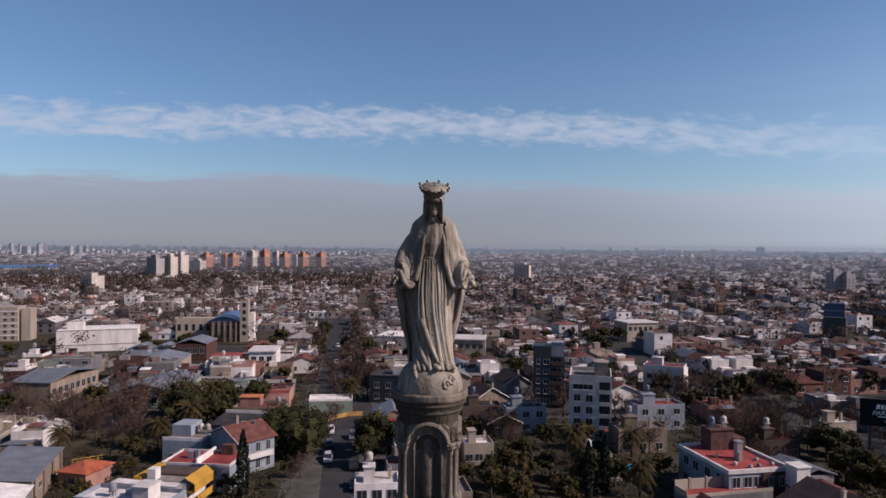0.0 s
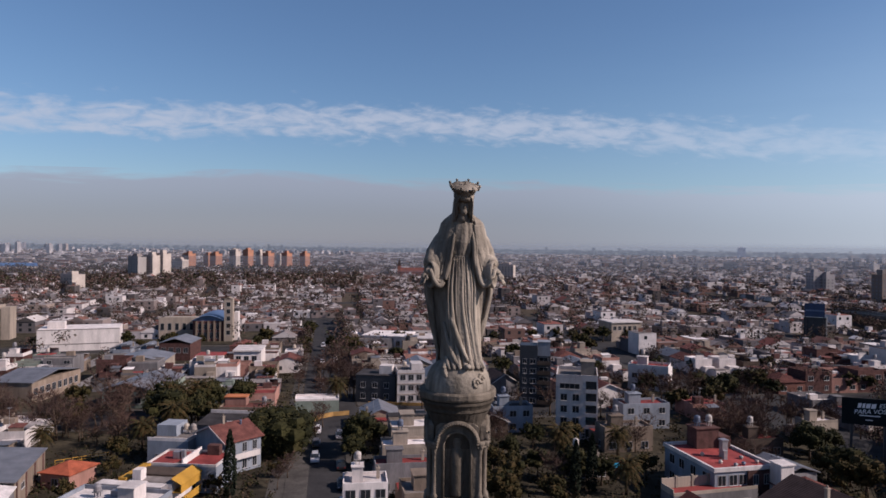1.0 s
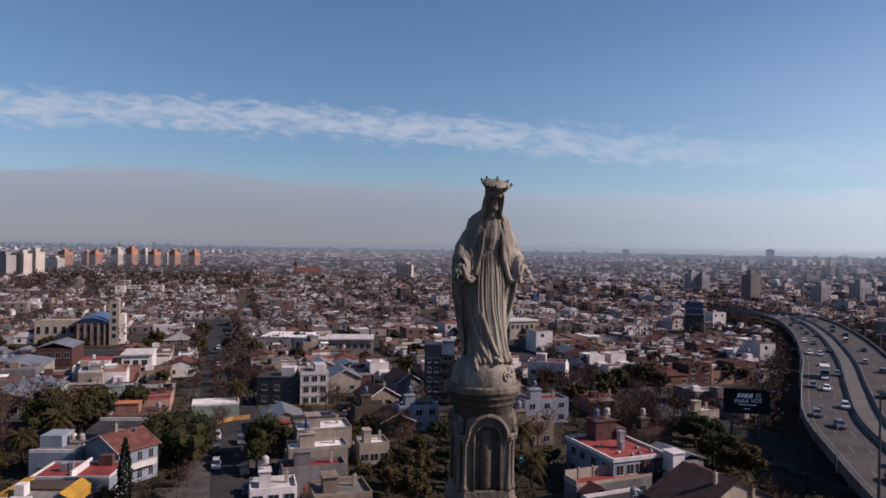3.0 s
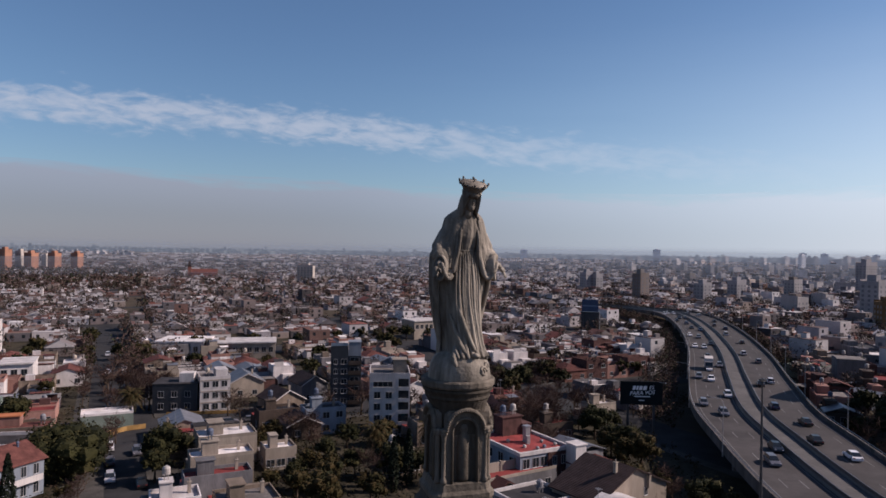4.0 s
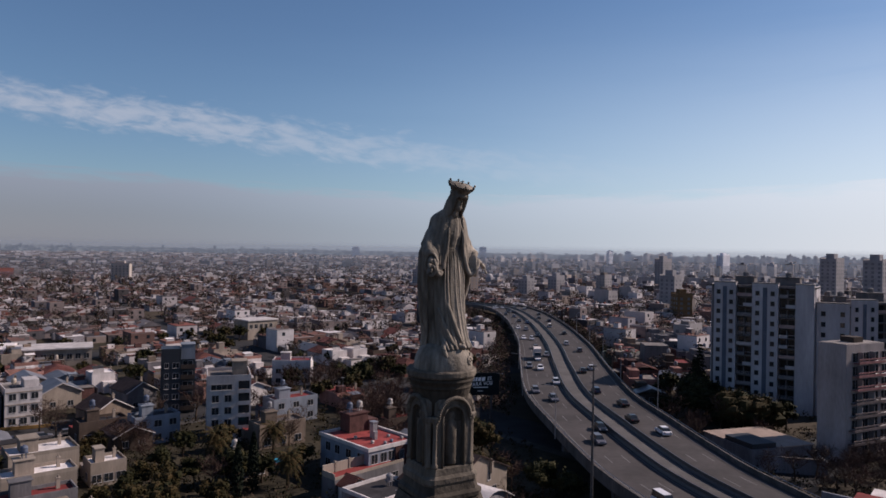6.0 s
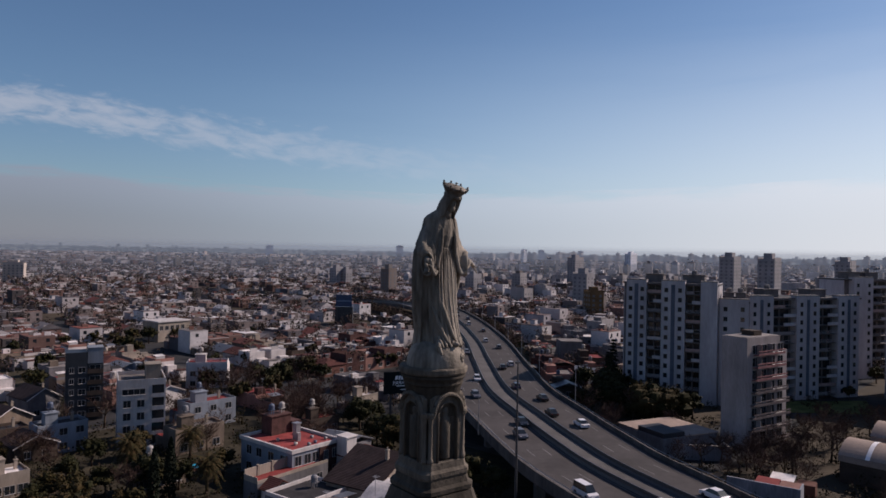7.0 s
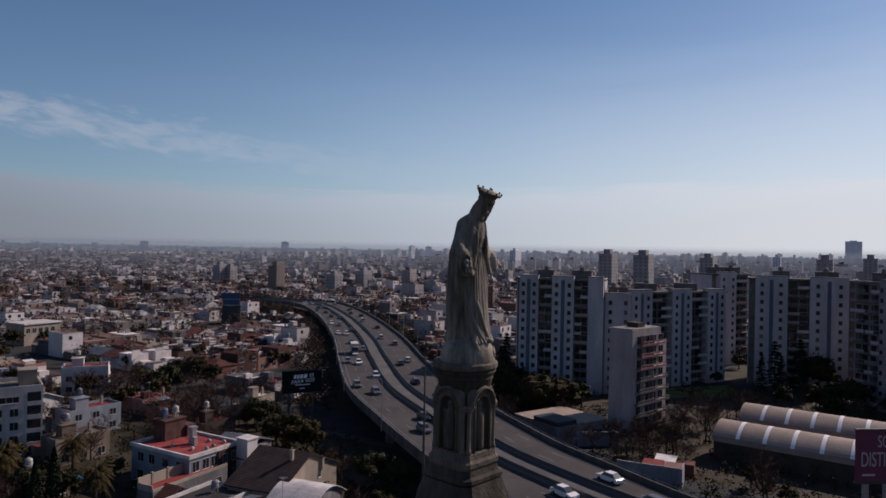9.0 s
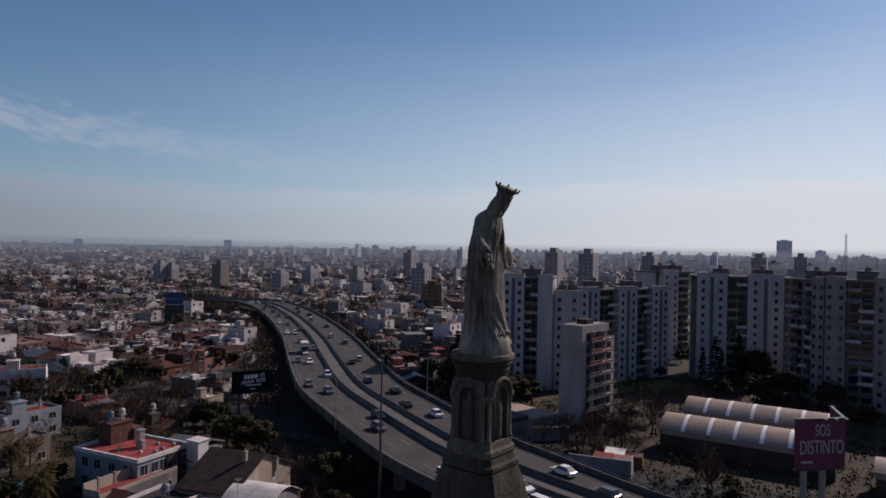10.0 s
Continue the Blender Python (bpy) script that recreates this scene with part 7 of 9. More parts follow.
# barrel-roofed sheds with pale skylight bands
SHED_ROOF = mat("beige_shed_roof", (0.33, 0.265, 0.215), 0.7, 0.3, 0.2, streak=False)
SKYLIGHT = mat("translucent_skylight", (0.80, 0.80, 0.78), 0.4, 0.5, 0.1)
for p0, p1, w, h, rise in (((130.6, 41.2), (132.7, 9.0), 11.0, 4.9, 2.3), ((149.6, 42.2), (151.7, 10.5), 11.0, 5.2, 2.3), ((127.0, 2.2), (127.6, -9.0), 9.0, 4.6, 1.5)):
    L = math.hypot(p1[0] - p0[0], p1[1] - p0[1])
    t = thing("shed", "long shed with a beige barrel roof and pale skylight bands", "shed", at=facing(p0, p1), group="barrel sheds")
    prof = [(w * k / 16, h + rise * math.sin(math.pi * k / 16) ** 0.85) for k in range(17)]
    s = Shape().box(0, 0, 0, L, w, h)
    k = s.add([(0, y, z) for y, z in prof] + [(L, y, z) for y, z in prof])
    s.face([k + 16 - i for i in range(17)])
    s.face([k + 17 + i for i in range(17)])
    part("wall", s, WALLS["brown"], t, "dull brown side walls")
    band = lambda x0, x1, o: Shape().loft([[(x, y + (-0.1 if y < 0.1 else 0.1 if y > w - 0.1 else 0), z + o) for y, z in prof] + [(x, y, z + o - 0.15) for y, z in reversed(prof)] for x in (x0, x1)])
    part("roof", band(-0.3, L + 0.3, 0.17), SHED_ROOF, t)
    for q in range(8):
        x = 4.2 + 5.0 * q
        if x < L - 1:
            part("skylight", band(x, x + 0.75, 0.2), SKYLIGHT, t)
    part("fascia", Shape().box(-0.2, -0.18, h - 0.9, L + 0.2, -0.02, h + 0.05), SHED_ROOF, t)

# low houses between the highway and the slab towers
t = thing("house", "blank grey three-storey house between low roofs", "house", at=facing((184, 156), (190.5, 151)))
part("wall", Shape().box(0, 0, 0, 8.2, 9, 9.6), WALLS["grey"], t)
part("roof", Shape().box(0.1, 0.1, 9.6, 8.1, 8.9, 9.75), ROOFS["grey"], t)
window(t, 6.4, 0, 5.8, 1.0, 1.1)
for n, (x, y, wall, roof, w, d, h) in enumerate(((150, 132, "pink", "grey", 9, 12, 4.2), (158, 139, "brick", "tile", 9, 12, 5.6), (166, 148, "terracotta", "grey", 10, 12, 3.8), (176, 140, "brown", "red", 9, 11, 6.0), (170, 131, "pink", "dark", 8, 10, 3.6), (194, 162, "brick", "grey", 10, 11, 6.2), (206, 168, "grey", "grey", 11, 12, 4.2), (200, 146, "grey", "dark", 10, 12, 5.4), (214, 152, "beige", "tile", 10, 12, 4.0), (180, 166, "cream", "grey", 10, 11, 3.6), (222, 180, "grey", "white", 11, 12, 5.8), (212, 188, "beige", "grey", 10, 12, 4.0), (140, 120, "brown", "zinc", 8, 10, 3.4), (226, 166, "terracotta", "grey", 10, 12, 6.2), (236, 196, "grey", "dark", 12, 14, 6.0), (192, 178, "pink", "tile", 10, 10, 4.0))):
    t = thing("house", "%s walled low house with a %s roof" % (wall.replace("_", " "), {"grey": "flat grey", "tile": "terracotta tiled", "red": "flat red", "dark": "flat dark", "white": "flat white", "zinc": "sheet metal"}[roof]), "house", at=pose(x, y, 0, 0, 0, -38 + 6 * (n % 3)))
    part("wall", Shape().box(0, 0, 0, w, d, h).box(w * 0.1, d * 0.5, h, w * 0.45, d * 0.9, h + 2.1), WALLS[wall], t)
    if roof in ("tile", "zinc"):
        part("roof", Shape().gable(0, 0, w, d * 0.49, h + 0.01, 1.5, 0.3), ROOFS[roof], t)
    else:
        part("roof", Shape().box(w * 0.46, 0.15, h, w - 0.15, d - 0.15, h + 0.07), ROOFS[roof], t)
        part("parapet", ring_wall(0, 0, w, d, h, h + 0.6, 0.16), WALLS[wall], t)
    part("water_tank", tank_mesh(), None, t, at=pose(w * 0.28, d * 0.7, h + 2.1))
    for q in range(3):
        window(t, w * (q + 0.5) / 3, 0, h - 2.2, 1.4, 1.3)

# sheds and walls beside the highway
t = thing("shed", "low shed with a sunlit pale roof beside the highway", "shed", at=facing((119, 82.5), (115.5, 69)))
part("wall", Shape().box(0, 0, 0, 14, 15, 4.2), WALLS["grey"], t)
part("roof", Shape().box(-0.2, -0.2, 4.2, 6.0, 15.2, 4.4).box(6.01, 6.0, 4.2, 14.2, 15.2, 4.4), SHED_ROOF, t)
part("annex", Shape().box(6.1, 0.2, 4.21, 13.8, 5.9, 5.2), WALLS["dark"], t)
BLUE_WALL = mat("bluish_whitewash", (0.26, 0.28, 0.31), 0.9, 0.5, 0.35, streak=True)
t = thing("garden_wall", "long bluish rendered wall with bare trees before it", "wall", at=facing((116.8, 68.5), (125.5, 60.0)))
part("wall", Shape().box(0, 0, 0, 12.2, 0.3, 3.0), BLUE_WALL, t)
part("coping", Shape().box(-0.1, -0.08, 3.0, 12.3, 0.38, 3.12), CONCRETE, t)
part("wall", Shape().box(12.21, 0, 0, 12.5, 6.0, 2.7), BLUE_WALL, t)
t = thing("house", "low pale-walled house with pink tin roofs beside the highway", "house", at=facing((105.9, 50.2), (109.1, 39.1)))
part("wall", Shape().box(0, 0, 0, 11.6, 0.3, 3.5).box(11.3, 0.31, 0, 11.6, 4.2, 3.4), BLUE_WALL, t, "blank bluish wall")
part("rear_wing", Shape().box(4.5, 0.8, 0, 11.2, 4.4, 2.9), WALLS["cream"], t)
part("roof", Shape().loft([[(4.3, 0.5, z + 2.95), (8.0, 0.5, z + 2.95), (8.0, 4.6, z + 3.2), (4.3, 4.6, z + 3.2)] for z in (0, 0.12)]), ROOFS["red"], t, "pink painted tin roof")
part("roof", Shape().loft([[(8.1, 0.5, z + 2.92), (11.25, 0.5, z + 2.92), (11.25, 4.6, z + 3.1), (8.1, 4.6, z + 3.1)] for z in (0, 0.12)]), WALLS["pink"], t)
part("shed", Shape().box(6.0, 6.5, 0, 9.5, 10.0, 2.5), WALLS["brick"], t)
part("shed_roof", Shape().loft([[(5.8, 6.3, z + 2.5), (9.7, 6.3, z + 2.5), (9.7, 10.2, z + 2.8), (5.8, 10.2, z + 2.8)] for z in (0, 0.1)]), ROOFS["white"], t)
part("shed", Shape().box(10.0, 7.0, 0, 13.0, 10.0, 2.4), WALLS["terracotta"], t)
PATH_EARTH = mat("pale_trodden_earth", (0.21, 0.165, 0.11), 0.95, 0.4, 0.35)
tagged(new("path", Shape().loft([[(105.5, 57.5, z), (106.5, 55.0, z), (117.5, 56.5, z), (117.5, 58.5, z)] for z in (0.02, 0.06)]).mesh("path", PATH_EARTH)), "pale trodden path beside the highway", "path", kind="structure")
for n, (x, y, size) in enumerate(((114, 64.5, 0.6), (117.5, 61.5, 0.65), (121, 58, 0.6), (112, 53.5, 0.6), (116, 50, 0.7), (121, 49, 0.75), (126, 47, 0.7), (119, 54.5, 0.65), (124, 53, 0.7), (128, 57, 0.7), (120, 43, 0.6))):
    tree(("bare1", "bare3", "bare2")[n % 3], x, y, size, 61 * n % 360)


# ---- billboards ----
MAGENTA = mat("magenta_board", (0.13, 0.014, 0.05), 0.6, 0.5, 0.15)
WHITE_INK = mat("white_print", (0.42, 0.39, 0.41), 0.6, 1.0, 0.1)
BOARD_DARK = mat("dark_board", (0.008, 0.011, 0.013), 0.8, 0.5, 0.2)
BRIGHT_INK = mat("bright_white_print", (0.80, 0.80, 0.80), 0.6, 1.0, 0.05)
t = thing("billboard", "three-sided magenta advertising board on steel posts", "billboard", at=facing((97.6, 10.0), (103.6, 4.4)))
brd = part("board", Shape().box(0, 0, 10.9, 8.2, 0.3, 18.0), MAGENTA, t)
part("bottom_rail", Shape().box(-0.15, -0.1, 10.6, 8.35, 0.35, 10.9), DARK_METAL, brd)
part("top_rail", Shape().box(-0.15, -0.1, 18.0, 8.35, 0.35, 18.25), DARK_METAL, brd)
lettering("SOS", 2.4, brd, WHITE_INK, pose(4.4, -0.03, 16.4) @ Matrix.Diagonal((0.62, 1, 1, 1)), "white printed words")
lettering("DISTINTO", 2.9, brd, WHITE_INK, pose(4.3, -0.03, 13.9) @ Matrix.Diagonal((0.56, 1, 1, 1)), "white printed words")
part("small_print", Shape().box(0.9, -0.03, 11.7, 2.8, -0.005, 12.0), WHITE_INK, brd)
side = part("board", Shape().box(0, 0, 10.9, 8.0, 0.3, 18.0), MAGENTA, t, at=pose(8.25, 0.3, 0, 0, 0, 62))
part("frame", Shape().box(0, -0.1, 18.0, 8.0, 0.35, 18.25), DARK_METAL, side)
for x, y in ((2.6, 1.6), (6.4, 2.4)):
    part("post", Shape().lathe([(0.45, 0), (0.45, 10.7)], 12, x, y), METAL, t)
for x in (4.2, 6.0, 7.6):
    part("floodlight", Shape().box(x, -0.9, 18.1, x + 0.3, -0.5, 18.3).tube([(x + 0.15, -0.6, 18.15), (x + 0.15, 0.1, 18.2)], 0.04, 5), METAL, t)

t = thing("billboard", "black advertising board with slanted white words", "billboard", at=facing((82.9, 122.9), (92.4, 119.2)) @ Matrix.Diagonal((0.9, 0.9, 0.94, 1)))
SLANT = Matrix(((1, 0.18, 0, 0), (0.07, 1, 0, 0), (0, 0, 1, 0), (0, 0, 0, 1)))
brd = part("board", Shape().box(0, 0, 8.4, 10.5, 0.35, 14.0), BOARD_DARK, t)
for q, w in ((3.0, 0.7), (3.9, 0.5), (4.6, 0.8), (5.6, 0.9)):
    part("logo_mark", Shape().loft([[(q, y, 11.95), (q + w, y, 12.02), (q + w + 0.18, y, 12.98), (q + 0.18, y, 12.9)] for y in (-0.03, -0.005)]), BRIGHT_INK, brd, "plain white shape of a brand mark")
lettering("ES", 1.25, brd, BRIGHT_INK, pose(7.8, -0.03, 12.6), "white printed word", SLANT)
lettering("PARA VOS", 1.35, brd, BRIGHT_INK, pose(5.5, -0.03, 11.25), "white printed words", SLANT)
part("small_print", Shape().box(3.4, -0.03, 10.3, 7.4, -0.005, 10.5).box(4.6, -0.03, 9.4, 6.0, -0.005, 9.55), BRIGHT_INK, brd)
for x in (2.0, 8.5):
    part("post", Shape().box(x - 0.25, 0.36, 0, x + 0.25, 0.86, 13.5), DARK_METAL, t)
part("floodlight", Shape().tube([(9.6, 0, 13.9), (10.8, -1.4, 14.0)], 0.04, 5).box(10.7, -1.6, 13.9, 11.0, -1.3, 14.1), METAL, t)
BOARD_BLUE = mat("blue_board", (0.016, 0.042, 0.115), 0.5, 0.3, 0.3)
t = thing("billboard", "blue advertising board on a dark building", "billboard", at=facing((184, 320), (193.5, 313.5)))
part("board", Shape().box(1.2, 0, 10.5, 10.0, 0.4, 17.0), BOARD_BLUE, t)
part("panel_band", Shape().box(1.6, -0.04, 13.2, 9.6, -0.005, 13.9), mat("pale_blue_print", (0.10, 0.16, 0.26), 0.6, 0.4, 0.3), t)
part("base_building", Shape().box(0.8, 1, 0, 10.4, 12, 10.2), WALLS["dark"], t)
for x in (1.5, 9.2):
    part("post", Shape().box(x, 0.45, 0, x + 0.5, 0.95, 16.5), DARK_METAL, t)

# pool in the garden
t = thing("swimming_pool", "small bright blue garden swimming pool", "pool", at=facing((28.5, 116.0), (39, 117.5)))
part("rim", ring_wall(0, 0, 10.5, 4.2, 0.1, 0.42, 0.5), ROOFS["tile"], t)
part("water", Shape().box(0.5, 0.5, 0.1, 10.0, 3.7, 0.32), POOL, t)

# mast and lamp posts
single("mast", Shape().lathe([(0.26, 0), (0.22, 8), (0.11, 25.0), (0.10, 25.6)], 10, 65.5, 62.0).box(65.1, 61.8, 25.2, 65.9, 62.2, 25.5), DARK_METAL, "tall grey steel lighting mast beside the highway", "mast")


def lamp_post(h=10.5, arm=2.2):
    t = thing("street_lamp", "slim grey lamp post with one arm on the highway edge", "street lamp", group="highway lamps")
    part("pole", Shape().lathe([(0.14, 0), (0.13, 1.0), (0.09, 1.1), (0.06, h - 0.8)], 8), METAL, t)
    part("arm", Shape().tube([(0, 0, h - 0.9), (0, -0.4, h - 0.2), (0, -arm, h)], [0.055, 0.05, 0.04], 6), METAL, t)
    part("lamp_head", Shape().box(-0.14, -arm - 0.7, h - 0.05, 0.14, -arm, h + 0.1), DARK_METAL, t)
    return t


for k in range(9):
    for side in (-1, 1):
        i = 34 + 9 * k + (4 if side > 0 else 0)
        p, d, r = frame_of(i)
        o = -LEFT if side < 0 else right_edge(p.y) + 0.45
        if side < 0:
            o -= 0.45
        STOCK.put("lamp", lamp_post, pose(p.x + r.x * o, p.y + r.y * o, DECK_Z - 1.3, 0, 0, math.degrees(math.atan2(d.y, d.x)) + (180 if side < 0 else 0)))


# ---- vehicles ----
def car(paint, label, style="sedan"):
    t = thing("car", label, "car", group="cars on the roads")
    P = mat("car_paint", paint, 0.3, 1.0, 0.05)
    top = {"sedan": [(-1.75, 0.0), (-1.05, 0.50), (0.45, 0.52), (1.15, 0.0)], "hatch": [(-2.0, 0.0), (-1.7, 0.52), (0.45, 0.55), (1.2, 0.0)], "van": [(-2.05, 0.0), (-2.0, 0.85), (0.8, 0.85), (1.5, 0.0)]}[style]
    s = Shape()
    side = [(-2.15, 0.32), (-2.18, 0.75), (-1.9, 0.92), (1.3, 0.92), (2.05, 0.74), (2.15, 0.45), (2.1, 0.28)]
    s.loft([[(x, y * w, z) for x, z in side] for y, w in ((-0.86, 1.0), (-0.80, 1.0), (0.80, 1.0), (0.86, 1.0))])
    part("body", s, P, t)
    part("cabin", Shape().loft([[(top[0][0], 0.76 * g, 0.92), (top[3][0], 0.76 * g, 0.92), (top[2][0], 0.60 * g, 0.92 + top[2][1]), (top[1][0], 0.60 * g, 0.92 + top[1][1])] for x, g in ((0, -1), (0, 1))]), GLASS, t, "dark glazing")
    part("car_roof", Shape().box(top[1][0] + 0.03, -0.60, 0.92 + top[1][1] - 0.03, top[2][0] - 0.05, 0.60, 0.92 + top[2][1] + 0.05), P, t)
    wheel = Shape().loft([[(0.31 * math.cos(a), y, 0.31 + 0.31 * math.sin(a)) for a in (2 * math.pi * j / 14 for j in range(14))] for y in (-0.1, 0.1)]).mesh("wheel", DARK_METAL)
    for x in (-1.32, 1.32):
        for y in (-0.78, 0.78):
            part("wheel", wheel, None, t, at=pose(x, y, 0))
    for y in (-0.62, 0.62):
        part("headlight", Shape().box(2.06, y - 0.16, 0.58, 2.17, y + 0.16, 0.72), WHITE_INK, t)
        part("tail_light", Shape().box(-2.20, y - 0.15, 0.66, -2.12, y + 0.15, 0.82), ROOFS["red"], t)
    return t


def truck():
    t = thing("truck", "box truck with a pale body on the highway", "truck")
    part("box_body", Shape().box(-4.2, -1.2, 0.9, 1.6, 1.2, 3.5), WALLS["white"], t)
    part("cab", Shape().loft([[(1.75, y, 0.6), (3.6, y, 0.6), (3.6, y, 1.5), (3.2, y, 2.6), (1.75, y, 2.6)] for y in (-1.1, 1.1)]), WALLS["grey"], t)
    part("windscreen", Shape().loft([[(3.63, y, 1.55), (3.66, y, 1.55), (3.29, y, 2.5), (3.26, y, 2.5)] for y in (-0.95, 0.95)]), GLASS, t)
    wheel = Shape().loft([[(0.48 * math.cos(a), y, 0.48 + 0.48 * math.sin(a)) for a in (2 * math.pi * j / 14 for j in range(14))] for y in (-0.15, 0.15)]).mesh("wheel", DARK_METAL)
    for x in (-3.0, 2.6):
        for y in (-1.0, 1.0):
            part("wheel", wheel, None, t, at=pose(x, y, 0))
    part("chassis", Shape().box(-4.1, -0.6, 0.5, 3.4, 0.6, 0.88), DARK_METAL, t)
    return t


CARS = {
    "white": lambda: car((0.75, 0.75, 0.75), "white sedan driving on the highway"),
    "silver": lambda: car((0.42, 0.43, 0.45), "silver hatchback driving on the highway", "hatch"),
    "black": lambda: car((0.012, 0.012, 0.014), "black sedan driving on the highway"),
    "blue": lambda: car((0.012, 0.022, 0.06), "dark blue hatchback driving on the highway", "hatch"),
    "red": lambda: car((0.25, 0.02, 0.02), "dark red sedan driving on the highway"),
    "van": lambda: car((0.70, 0.70, 0.70), "white van driving on the highway", "van"),
    "grey": lambda: car((0.10, 0.10, 0.11), "dark grey hatchback driving on the highway", "hatch"),
}
rng_car = random.Random(5)
order = ["white", "black", "silver", "grey", "black", "blue", "black", "silver", "van", "grey", "grey", "white"]
n_car = 0
for lane, start, gap in ((-4.0, 97, 36), (-7.1, 90, 28), (-10.2, 104, 52), (4.1, 88, 40), (6.6, 98, 32)):
    s = start
    while s < 440:
        x, y, a = along(s, lane * (1 if lane < 0 else right_edge(along(s, 0)[1]) / 11.0))
        STOCK.put("car_" + order[n_car % 12], CARS[order[n_car % 12]], pose(x, y, DECK_Z + 0.012, 0, 0, a + (0 if lane > 0 else 180)))
        n_car += 1
        s += gap * rng_car.uniform(0.5, 1.5) + max(0, (s - 200) * 0.05)
x, y, a = along(222, -7.2)
truck().matrix_basis = pose(x, y, DECK_Z + 0.012, 0, 0, a + 180)
for k in range(34):
    u, v = U0 + (-2.5 if k % 2 else 2.5), 88 + 5.2 * k + (30 if k > 12 else 0)
    if rng_car.random() < 0.5:
        x, y = uv(u, v)
        STOCK.put("car_" + order[k % 12], CARS[order[k % 12]], pose(x, y, 0.03, 0, 0, 98 + (180 if k % 3 else 0)))
for k in range(7):
    x, y = uv(U0 + 12 + 5.6 * k, V0 - 4.6)
    STOCK.put("car_" + order[(k * 5) % 12], CARS[order[(k * 5) % 12]], pose(x, y, 0.03, 0, 0, 8))

